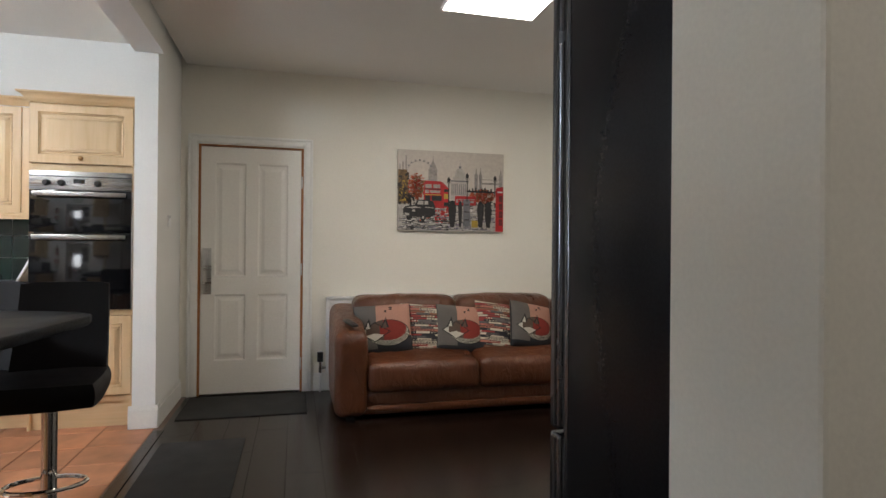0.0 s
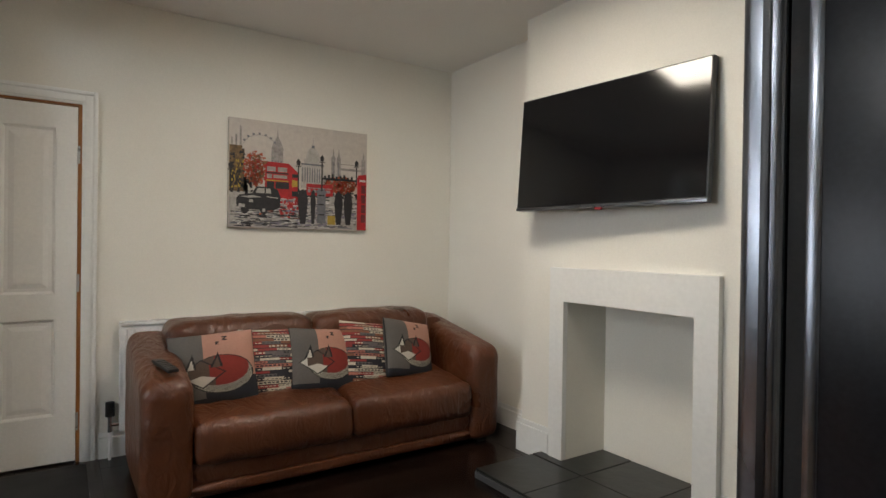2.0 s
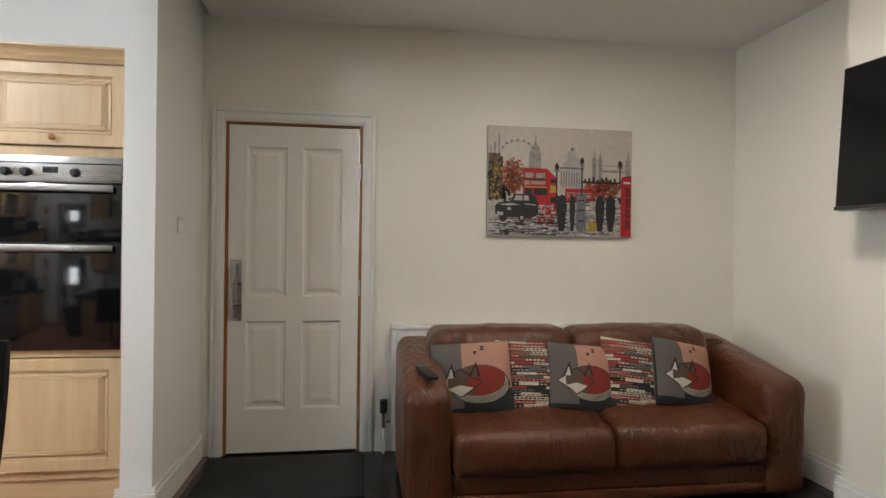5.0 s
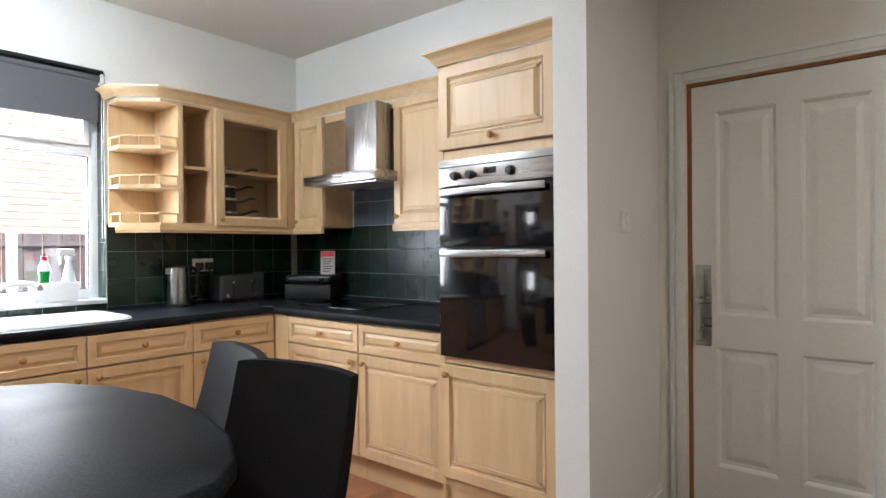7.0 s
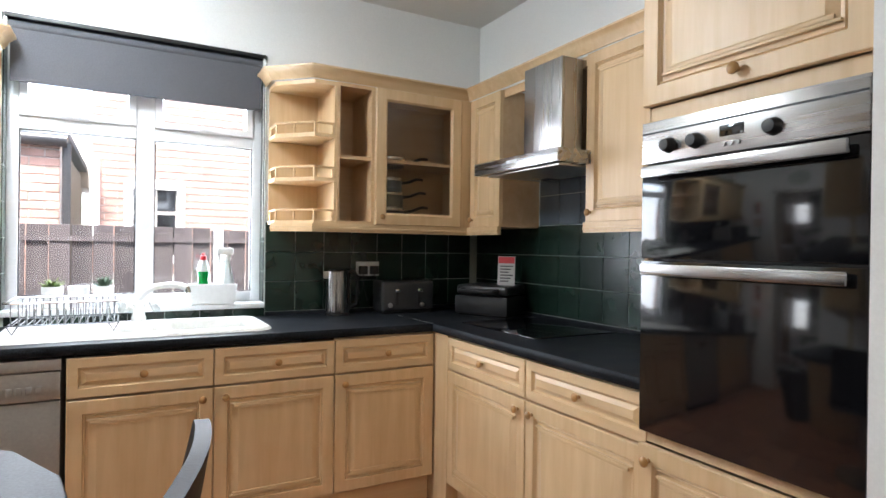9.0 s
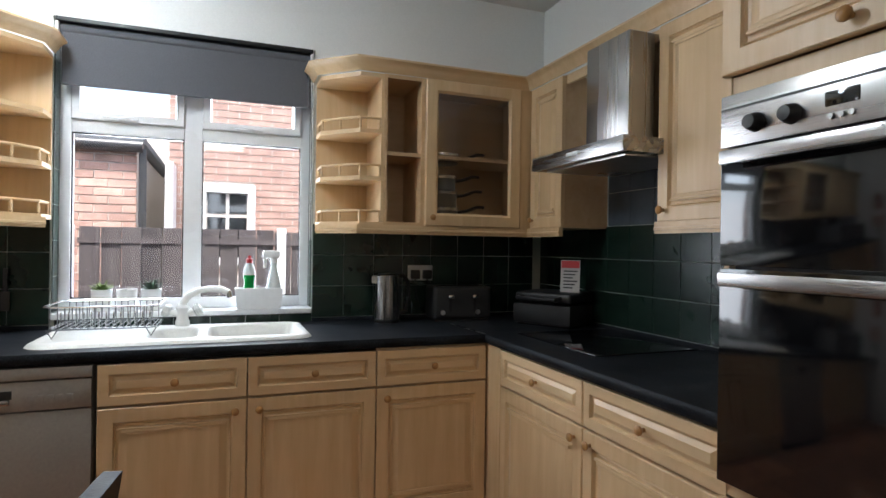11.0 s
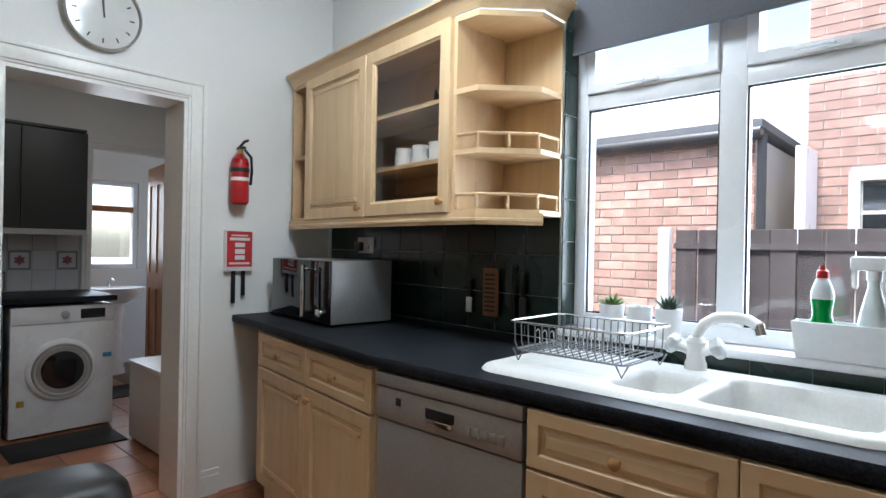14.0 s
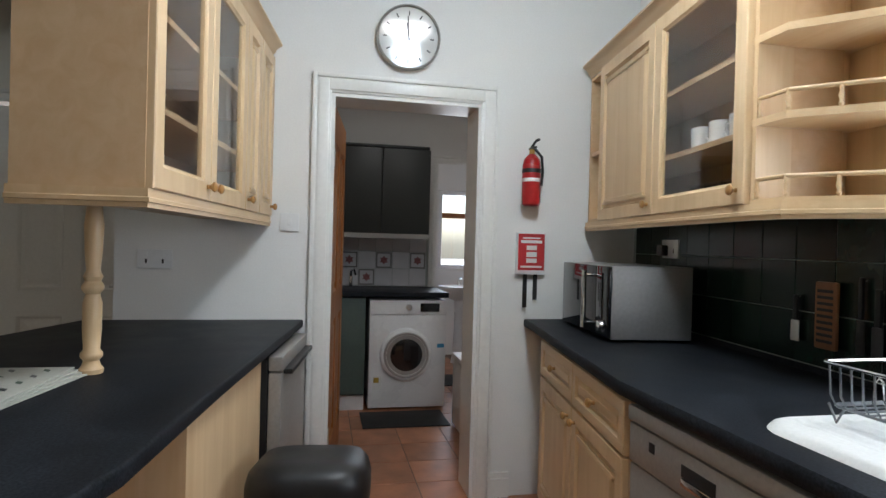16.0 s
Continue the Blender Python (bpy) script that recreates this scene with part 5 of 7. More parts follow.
printed("pale_street", P_MID, "", street)
printed("hazy_skyline", P_FAR, "", far_side)
printed("pale_dome", P_MID, "", dome)
printed("skyline_marks", P_GREY, "", far_marks)
printed("left_house", P_OCHRE, "", lambda bm: (rect(bm, 0.003, 0.10, 0.33, 0.72, -0.0008), rect(bm, 0.003, 0.085, 0.72, 0.75, -0.0008)))
printed("house_spire", P_FAR, "", lambda bm: [rect(bm, u, u + 0.012, 0.75, h, -0.0008) for u, h in ((0.012, 0.82), (0.04, 0.85), (0.068, 0.93))])
printed("house_shadow", P_DARK, "", dabs(3, 60, 0.005, 0.095, 0.36, 0.70, 0.018, 0.03, -0.0010))
printed("house_light", P_YEL, "", dabs(4, 26, 0.01, 0.12, 0.34, 0.62, 0.014, 0.03, -0.0013))
printed("pavement_shade", P_DARK, "", dabs(6, 60, 0.004, 0.15, 0.31, 0.45, 0.02, 0.06, -0.0012))
printed("roadside", P_DARK, "", dabs(7, 60, 0.42, 0.92, 0.31, 0.37, 0.04, 0.03, -0.0012))
for sd, (u0, u1, v0, v1) in enumerate(((0.085, 0.255, 0.38, 0.70), (0.66, 0.91, 0.35, 0.53))):
    printed("autumn_leaves", P_ORANGE, "", dabs(sd + 5, 520, u0, u1, v0, v1, 0.020, 0.024, -0.0015, True))
    printed("shaded_leaves", P_OCHRE, "", dabs(sd + 15, 130, u0, u1, v0, v1, 0.016, 0.02, -0.0018, True))
    printed("red_leaves", P_RED, "", dabs(sd + 25, 90, u0, u1, v0, v1, 0.014, 0.016, -0.0019, True))
printed("street_wet_dark", P_GREY, "", dabs(31, 130, 0.0, 0.93, 0.01, 0.28, 0.09, 0.016, -0.001))
printed("street_reflection_red", P_RED, "", dabs(32, 70, 0.33, 0.47, 0.10, 0.29, 0.022, 0.06, -0.0012))
printed("street_glow_red", P_ORANGE, "", dabs(36, 30, 0.02, 0.5, 0.10, 0.24, 0.06, 0.012, -0.0013))
printed("street_reflection_lilac", P_LILAC, "", dabs(33, 60, 0.25, 0.9, 0.01, 0.18, 0.06, 0.025, -0.0014))
printed("street_light", P_WHITE, "", dabs(34, 120, 0.02, 0.93, 0.01, 0.29, 0.045, 0.012, -0.0016))
printed("street_shadow", P_DARK, "", dabs(35, 110, 0.0, 0.50, 0.01, 0.20, 0.08, 0.012, -0.0018))
printed("far_shadow", P_DARK, "", dabs(37, 50, 0.45, 0.92, 0.01, 0.30, 0.05, 0.010, -0.0018))
printed("bus", P_RED, "", lambda bm: (patch(bm, [(0.235, 0.30), (0.42, 0.28), (0.42, 0.60), (0.40, 0.62), (0.26, 0.625), (0.24, 0.60)], -0.002), patch(bm, [(0.42, 0.28), (0.475, 0.31), (0.475, 0.53), (0.42, 0.60)], -0.002), rect(bm, 0.53, 0.73, 0.33, 0.445, -0.002)))
printed("bus_windows", P_FAR, "", lambda bm: [rect(bm, a, b, c, d, -0.0024) for a, b, c, d in ((0.25, 0.31, 0.535, 0.58), (0.325, 0.39, 0.535, 0.58), (0.25, 0.285, 0.47, 0.51), (0.295, 0.39, 0.475, 0.505), (0.54, 0.72, 0.40, 0.408), (0.54, 0.56, 0.36, 0.39), (0.58, 0.60, 0.36, 0.39), (0.68, 0.71, 0.36, 0.39))])
printed("bus_side", P_YEL, "", lambda bm: (patch(bm, [(0.425, 0.40), (0.47, 0.405), (0.47, 0.46), (0.425, 0.47)], -0.0022), rect(bm, 0.245, 0.40, 0.445, 0.455, -0.0024), rect(bm, 0.69, 0.75, 0.05, 0.14, -0.0022)))
printed("bus_shade", P_DARK, "", lambda bm: [rect(bm, a, b, c, d, -0.0023) for a, b, c, d in ((0.25, 0.30, 0.37, 0.44), (0.31, 0.405, 0.375, 0.44), (0.425, 0.472, 0.49, 0.525), (0.425, 0.47, 0.31, 0.36), (0.245, 0.40, 0.515, 0.528), (0.61, 0.67, 0.35, 0.39))])
printed("car", P_DARK, "", cab)
printed("car_glints", P_MID, "", cab_glints)
for u, s in ((0.505, 1.05), (0.580, 0.55), (0.775, 0.95), (0.85, 1.0)):
    printed("dark_column", P_DARK, "", lambda bm: upright(bm, u, s))
printed("grey_pillar", P_GREY, "", lambda bm: (rect(bm, 0.61, 0.675, 0.06, 0.36, -0.0028), rect(bm, 0.603, 0.682, 0.36, 0.385, -0.0028), rect(bm, 0.615, 0.67, 0.385, 0.40, -0.0028)))
printed("pillar_slots", P_DARK, "", lambda bm: [rect(bm, 0.62, 0.665, v, v + 0.012, -0.0031) for v in (0.14, 0.24, 0.33)])
for u, v0, v1 in ((0.47, 0.30, 0.60), (0.645, 0.38, 0.66), (0.915, 0.46, 0.64), (0.012, 0.33, 0.52)):
    printed("lamp_post", P_DARK, "", lambda bm: (rect(bm, u - 0.005, u + 0.005, v0, v1, -0.0032), rect(bm, u - 0.02, u + 0.02, v1, v1 + 0.008, -0.0032), patch(bm, [(u - 0.012, v1 + 0.012), (u + 0.012, v1 + 0.012), (u + 0.016, v1 + 0.05), (u, v1 + 0.08), (u - 0.016, v1 + 0.05)], -0.0032)))
printed("iron_arch", P_DARK, "", lambda bm: (rect(bm, 0.645, 0.915, 0.495, 0.515, -0.0032), [rect(bm, 0.66 + 0.03 * k, 0.675 + 0.03 * k, 0.515, 0.535 + 0.012 * (k % 3), -0.0032) for k in range(8)]))
printed("red_kiosk", P_RED, "", lambda bm: patch(bm, [(0.922, 0.003), (0.997, 0.003), (0.997, 0.58), (0.93, 0.565), (0.922, 0.53)], -0.0034))
printed("kiosk_panes", P_SHADE, "", lambda bm: [rect(bm, 0.955, 0.99, 0.08 + 0.10 * k, 0.165 + 0.10 * k, -0.0037) for k in range(4)])
printed("kiosk_sign", P_WHITE, "", lambda bm: rect(bm, 0.94, 0.99, 0.50, 0.52, -0.0038))

# television
tv = thing("television", "large black flat television mounted on the chimney breast", "television", pose(-0.508, -3.80, 1.455, -4, 0, 185))
TW, TH = 1.118, 0.64
part("casing", boxed(0, TW, 0.004, 0.045, 0, TH, 0.006), M_BLACK, tv)
part("screen", boxed(0.008, TW - 0.008, 0.0, 0.006, 0.022, TH - 0.008), M_SCREEN, tv)
part("bottom_trim", boxed(0, TW, -0.002, 0.01, 0.0, 0.016, 0.002), M_FRIDGEDOOR, tv, "grey metal lower trim")
part("standby_light", boxed(TW / 2 - 0.02, TW / 2 + 0.02, 0.002, 0.02, -0.012, 0.002, 0.003), M_REDPRINT, tv)
part("wall_bracket", boxed(TW / 2 - 0.2, TW / 2 + 0.2, 0.045, 0.155, 0.2, 0.45, 0.004), M_BLACK, tv)

# fireplace surround and hearth
sur = thing("fireplace_surround", "plain white plastered fireplace surround", "fireplace", kind="structure")
bm = bmesh.new()
box(bm, -0.741, -0.634, BY + 0.002, FY, 0.05, 1.135)
box(bm, -1.65, -1.536, BY + 0.002, FY, 0.05, 1.135)
box(bm, -1.536, -0.741, BY + 0.002, FY, 0.947, 1.135)
part("surround", bm, M_TRIM, sur, smooth=0)
hearth = thing("hearth", "raised dark slate tiled hearth in front of the fireplace", "hearth")
part("bed", boxed(-1.72, -0.565, -4.305, -3.485, 0.0, 0.036), plain("hearth_mortar", (0.06, 0.06, 0.06), 0.8, fine=80, vary=0.2, bump=0.3), hearth, smooth=0)
me_s = mesh_of("slab", boxed(0.002, 0.383, 0.002, 0.408, 0, 0.016, 0.004, 1), M_SLATE, 0)
for i in range(3):
    for j in range(2):
        share("slab", me_s, hearth, pose(-1.72 + 0.385 * i, -3.485 - 0.41 * (j + 1), 0.036 + 0.0015 * ((i + j) % 2)))
solid("picture_rail_stub", boxed(B1 - 0.05, B1 + 0.03, BY + 0.0, BY + 0.03, 1.86, 1.885, 0.004), M_TRIM, "short white rail end on the chimney breast corner", "rail")

# fridge freezer: its side faces the opening
fz = thing("fridge_freezer", "tall black fridge freezer standing against the wall end", "fridge", pose(-3.317, -2.424, 0, 0, 0, 6))
part("body", boxed(0.0, 0.622, -0.65, 0.0, 0.03, 2.0, 0.006), M_FRIDGE, fz)
for z0, z1 in ((0.05, 0.672), (0.685, 2.0)):
    dr = part("door", boxed(0.648, 0.702, -0.65, 0.0, z0, z1, 0.012, 3), M_FRIDGEDOOR, fz, "dark steel door edge")
    part("gasket", boxed(0.624, 0.646, -0.64, -0.008, z0 + 0.01, z1 - 0.01), M_RUBBER, dr, smooth=0)
    part("edge_trim", boxed(0.665, 0.676, -0.02, 0.0025, z0 + 0.012, z1 - 0.012, 0.002), M_BLACK, dr)
part("plinth", boxed(0.03, 0.60, -0.62, -0.03, 0.0, 0.03), M_BLACK, fz, smooth=0)
part("front_strip", boxed(0.606, 0.624, -0.645, 0.002, 0.05, 1.995, 0.004), M_FRIDGEDOOR, fz)

# ceiling panel, switch plate, cable, mats
cl = thing("ceiling_panel_light", "square white LED panel light in the living room ceiling", "ceiling light", pose(-1.07, -2.78, CL))
part("frame", nested(bmesh.new(), -0.30, 0.30, -0.30, 0.30, [(0, 0.0), (0, -0.012), (0.012, -0.014), (0.014, -0.008), (0.014, 0.0)]), M_WHITE, cl, m=pose(0, 0, 0, -90, 0, 0) @ Matrix.Scale(-1, 4, (0, 1, 0)), smooth=0)
part("diffuser", boxed(-0.285, 0.285, -0.285, 0.285, -0.018, -0.015), M_LAMP, cl, smooth=0)
sw = thing("light_switch", "white light switch on the stub wall", "switch", pose(0.36, -0.765, 1.37))
part("plate", boxed(-0.043, 0.043, -0.009, 0, -0.043, 0.043, 0.003), M_WHITE, sw)
part("rocker", boxed(-0.009, 0.009, -0.013, -0.008, -0.016, 0.016, 0.002), M_WHITE, sw)
bm = tube(bmesh.new(), [(-0.33 + 0.05 * math.sin(k * 0.9), -4.14 + 0.03 * math.cos(k * 0.7), 0.62 - 0.045 * k) for k in range(13)], 0.004, 6)
tube(bm, [(-0.30 + 0.06 * math.cos(k * 0.8), -4.16 + 0.02 * math.sin(k), 0.60 - 0.045 * k) for k in range(13)], 0.004, 6)
solid("power_cable", bm, M_PAPER, "loose white cable hanging behind the sofa arm", "cable")
solid("extension_block", boxed(-0.33, -0.20, -4.19, -4.10, 0.0, 0.06, 0.008), M_BLACK, "black plug block on the floor behind the sofa", "plug block")
solid("door_mat", boxed(0.12, 0.72, -1.74, -0.86, 0.0, 0.008, 0.003), M_RUBBER, "flat black door mat by the living room door", "mat")
solid("floor_mat", boxed(-1.25, -0.37, -1.36, -0.88, 0.0, 0.008, 0.003), M_RUBBER, "flat dark mat lying at the edge of the laminate", "mat")

# ---- kitchen things ----


def sink_height(x, y):
    """Rim, drainer grooves and two bowls."""
    def bowl(x0, x1, y0, y1, deep):
        r = 0.05
        dx, dy = max(x0 + r - x, x - x1 + r, 0), max(y0 + r - y, y - y1 + r, 0)
        d = r - math.hypot(dx, dy)
        t = min(max(d / 0.028, 0), 1)
        return deep * t * t * (3 - 2 * t)
    z = 0.927
    z -= bowl(-1.315, -1.125, 1.525, 1.80, 0.10)
    z -= bowl(-1.085, -0.715, 1.515, 1.86, 0.165)
    if -1.69 < x < -1.36 and 1.53 < y < 1.86:
        z -= 0.006 + 0.0025 * math.cos((y - 1.53) * 2 * math.pi / 0.04)
    return z


sink = thing("kitchen_sink", "white composite one and a half bowl sink with drainer", "sink")
SX0, SX1, SY0, SY1, NX, NY = -1.725, -0.662, 1.452, 1.955, 112, 52
vs, fs = [], []
for j in range(NY + 1):
    for i in range(NX + 1):
        u, v = 2 * i / NX - 1, 2 * j / NY - 1
        hx, hy, r = (SX1 - SX0) / 2, (SY1 - SY0) / 2, 0.09
        x, y = u * hx, v * hy
        ex, ey = max(abs(x) - hx + r, 0), max(abs(y) - hy + r, 0)
        q = max(ex, ey)
        if q > 0 and ex > 0 and ey > 0:
            k = q / math.hypot(ex, ey)
            x, y = math.copysign(hx - r + ex * k, x), math.copysign(hy - r + ey * k, y)
        px, py = (SX0 + SX1) / 2 + x, (SY0 + SY1) / 2 + y
        edge_d = max(abs(u), abs(v))
        z = sink_height(px, py)
        z = 0.912 if i in (0, NX) or j in (0, NY) else (0.923 if i in (1, NX - 1) or j in (1, NY - 1) else z)
        vs.append((px, py, z))
for j in range(NY):
    for i in range(NX):
        a = j * (NX + 1) + i
        fs.append((a, a + 1, a + NX + 2, a + NX + 1))
me = bpy.data.meshes.new("basin")
me.from_pydata(vs, [], fs)
me.materials.append(M_SINK)
me.shade_smooth()
basin = new("basin", me)
basin.parent = sink
for x, y, z in ((-0.90, 1.69, 0.7635), (-1.22, 1.66, 0.8285)):
    part("drain", lathe(bmesh.new(), [(0.038, 0), (0.038, 0.003), (0.025, 0.004), (0.022, 0.001), (0.002, 0.001)], (x, y, z), 18), M_CHROME, sink)

M_TAP = plain("white_tap_enamel", (0.76, 0.76, 0.74), 0.22, fine=30, vary=0.02, bump=0.0)
M_CRYSTAL = plain("pale_acrylic", (0.66, 0.69, 0.68), 0.12, fine=30, vary=0.05, bump=0.0)
tap = thing("mixer_tap", "white mixer tap with pale acrylic handles behind the sink", "tap", pose(-1.205, 1.905, 0.926))
part("base", lathe(bmesh.new(), [(0.032, 0), (0.032, 0.02), (0.027, 0.03), (0.025, 0.07), (0.03, 0.085), (0.022, 0.10)], n=18), M_TAP, tap)
part("spout", tube(bmesh.new(), [(0.0, 0, 0.09), (0.004, -0.003, 0.11), (0.03, -0.02, 0.145), (0.07, -0.045, 0.168), (0.12, -0.07, 0.176), (0.17, -0.095, 0.174), (0.20, -0.11, 0.16)], 0.0155, 12), M_TAP, tap)
part("nozzle", rodded((0.198, -0.109, 0.165), (0.206, -0.113, 0.138), 0.014), M_CHROME, tap)
for s in (-1, 1):
    rod(bm := bmesh.new(), (0.02 * s, 0, 0.055), (0.055 * s, -0.01, 0.07), 0.014)
    part("handle_stem", bm, M_TAP, tap)
    part("handle", lathe(bmesh.new(), [(0.018, 0), (0.03, 0.006), (0.034, 0.018), (0.03, 0.03), (0.018, 0.036), (0.003, 0.037)], m=pose(0.05 * s, -0.008, 0.066, 0, 65 * s, 0), n=7), M_CRYSTAL, tap, "faceted acrylic handle", smooth=20)

rack = thing("dish_rack", "grey wire dish drainer rack standing on the sink drainer", "dish rack", pose(-1.685, 1.59, 0.928))
M_WIRE = plain("grey_wire", (0.20, 0.21, 0.22), 0.35, 0.6, fine=60, vary=0.1, bump=0.0)
RW, RD = 0.41, 0.31


def loop_pts(w, d, z, o=0.0, r=0.03):
    pts = []
    for cx, cy, a0 in ((w - r + o, r - o, -90), (w - r + o, d - r + o, 0), (r - o, d - r + o, 90), (r - o, r - o, 180)):
        for k in range(5):
            a = radians(a0 + 22.5 * k)
            pts.append((cx + r * math.cos(a), cy + r * math.sin(a), z))
    return pts + pts[:1]


part("top_rail", tube(bmesh.new(), loop_pts(RW, RD, 0.125), 0.0042, 8), M_CHROME, rack)
part("lower_rail", tube(bmesh.new(), loop_pts(RW - 0.03, RD - 0.03, 0.035, 0.0), 0.003, 8), M_WIRE, rack, m=pose(0.015, 0.015, 0))
me_w = mesh_of("wire", tube(bmesh.new(), [(0, 0.0, 0.125), (0, 0.004, 0.06), (0, 0.02, 0.035), (0, RD - 0.02, 0.035), (0, RD - 0.004, 0.06), (0, RD, 0.125)], 0.0022, 6), M_WIRE)
for k in range(15):
    share("wire", me_w, rack, pose(0.028 + 0.0252 * k, 0, 0))
me_p = mesh_of("plate_bar", tube(bmesh.new(), [(0, 0.10, 0.036), (0, 0.105, 0.085), (0, 0.115, 0.092), (0, 0.125, 0.085), (0, 0.13, 0.036)], 0.0022, 6), M_CHROME)
for k in range(13):
    share("plate_bar", me_p, rack, pose(0.04 + 0.027 * k, 0, 0))
for x in (0.03, RW - 0.03):
    for y in (0.02, RD - 0.02):
        part("leg", tube(bmesh.new(), [(x - 0.02, y, 0.036), (x, y, 0.0), (x + 0.02, y, 0.036)], 0.003, 6), M_WIRE, rack)

# window sill things
M_POT = plain("white_ceramic", (0.78, 0.78, 0.77), 0.35, fine=50, vary=0.03, bump=0.02)
M_LEAF = plain("pale_succulent", (0.17, 0.26, 0.06), 0.5, fine=60, vary=0.3, bump=0.1)
M_LEAFD = plain("dark_succulent", (0.05, 0.10, 0.055), 0.5, fine=60, vary=0.3, bump=0.1)
M_SOIL = plain("soil", (0.05, 0.035, 0.025), 0.95, fine=120, vary=0.4, bump=0.5)


def plant(x, h, leaf, n, spread, label, seed):
    p = thing("potted_plant", label, "plant", pose(x, 2.075, WS - 0.002), group="pots on the sill")
    part("pot", lathe(bmesh.new(), [(0.034, 0), (0.040, 0.005), (0.045, 0.098), (0.045, 0.105), (0.040, 0.105), (0.038, 0.090)], n=20), M_POT, p)
    part("soil", rodded((0, 0, 0.084), (0, 0, 0.092), 0.038, 16), M_SOIL, p)
    r = random.Random(seed)
    for k in range(n):
        a, lean = 2.4 * k + r.uniform(-0.2, 0.2), spread * (0.25 + 0.75 * (k / n)) * r.uniform(0.8, 1.1)
        ln = h * r.uniform(0.75, 1.05)
        d = Vector((math.cos(a) * math.sin(lean), math.sin(a) * math.sin(lean), math.cos(lean)))
        sd = Vector((-math.sin(a), math.cos(a), 0))
        bm = bmesh.new()
        rows = []
        for t, wd in ((0.0, 0.004), (0.35, 0.0075), (0.7, 0.005), (1.0, 0.0006)):
            c = Vector((0, 0, 0.091)) + d * ln * t + Vector((0, 0, -0.012 * t * t))
            up = sd.cross(d)
            rows.append([bm.verts.new(c + sd * wd), bm.verts.new(c + up * wd * 0.5), bm.verts.new(c - sd * wd), bm.verts.new(c - up * wd * 0.5)])
        for A, B in zip(rows, rows[1:]):
            for i in range(4):
                bm.faces.new((A[i], A[(i + 1) % 4], B[(i + 1) % 4], B[i]))
        part("leaf", bm, leaf, p)
    return p


plant(-1.565, 0.075, M_LEAF, 26, 1.15, "spiky light green succulent in a white pot", 1)
plant(-1.46, 0.028, M_LEAFD, 18, 1.3, "low green succulent in a white pot", 2)
plant(-1.355, 0.085, M_LEAFD, 24, 1.0, "dark spiky succulent in a white pot", 3)

M_CADDY = plain("white_plastic", (0.76, 0.77, 0.77), 0.4, fine=50, vary=0.03, bump=0.02)
cad = thing("sink_caddy", "white plastic caddy on the window sill", "caddy", pose(-0.975, 2.005, WS - 0.001))
bm = nested(bmesh.new(), 0, 0.235, 0, 0.085, [(0.012, 0.0), (0.0, 0.105), (0.004, 0.107), (0.006, 0.105), (0.016, 0.006)])
part("tray", bm, M_CADDY, cad, m=Matrix(((1, 0, 0, 0), (0, 0, 1, 0), (0, 1, 0, 0), (0, 0, 0, 1))), smooth=30)
M_SOAP = plain("green_washing_liquid", (0.0, 0.22, 0.035), 0.15, fine=20, vary=0.08, bump=0.0)
M_CLEARPL = plain("pale_clear_plastic", (0.62, 0.68, 0.68), 0.2, fine=30, vary=0.06, bump=0.0)
bt = thing("washing_up_bottle", "green washing-up liquid bottle with red cap in the caddy", "bottle", pose(-0.905, 2.053, WS + 0.006))
part("bottle", lathe(bmesh.new(), [(0.028, 0), (0.032, 0.01), (0.032, 0.09), (0.024, 0.12), (0.03, 0.165)], n=18), M_SOAP, bt)
part("shoulder", lathe(bmesh.new(), [(0.0302, 0.165), (0.030, 0.185), (0.020, 0.215), (0.014, 0.225)], n=18), M_CLEARPL, bt, "clear plastic shoulder")
part("cap", lathe(bmesh.new(), [(0.016, 0.225), (0.016, 0.245), (0.009, 0.25), (0.008, 0.262)], n=16), M_RED, bt, "red cap")
sp = thing("spray_bottle", "clear spray bottle with white trigger in the caddy", "bottle", pose(-0.785, 2.053, WS + 0.006))
part("bottle", lathe(bmesh.new(), [(0.034, 0), (0.037, 0.01), (0.037, 0.10), (0.03, 0.14), (0.015, 0.205), (0.014, 0.225)], n=18), M_CLEARPL, sp)
bm = rodded((0, 0, 0.224), (0, 0, 0.25), 0.018, 14)
box(bm, -0.055, 0.03, -0.014, 0.014, 0.25, 0.29, 0.009)
box(bm, -0.05, -0.036, -0.008, 0.008, 0.20, 0.255, 0.004)
part("trigger_head", bm, M_CADDY, sp)

# worktop appliances
kt = thing("kettle", "brushed steel kettle with black handle on the worktop", "kettle", pose(-0.215, 1.915, 0.911))
part("base", lathe(bmesh.new(), [(0.070, 0), (0.070, 0.014), (0.064, 0.018)], n=24), M_BLACK, kt)
part("body", lathe(bmesh.new(), [(0.066, 0.019), (0.067, 0.05), (0.063, 0.20), (0.060, 0.245), (0.055, 0.25)], n=28), M_STEELV, kt)
part("lid", lathe(bmesh.new(), [(0.055, 0.25), (0.05, 0.256), (0.015, 0.259), (0.002, 0.260)], n=20), M_BLACK, kt)
part("handle", tube(bmesh.new(), [(0.052, -0.01, 0.243), (0.085, -0.016, 0.245), (0.108, -0.02, 0.215), (0.112, -0.022, 0.13), (0.098, -0.02, 0.06), (0.063, -0.01, 0.045)], 0.012, 10), M_BLACK, kt)
part("spout", prism(bmesh.new(), [(-0.055, -0.018), (-0.085, 0.0), (-0.055, 0.018)], 0.205, 0.245), M_STEEL, kt)
M_GREYPL = plain("dark_grey_metal", (0.05, 0.05, 0.052), 0.35, 0.4, fine=80, vary=0.1, bump=0.04)
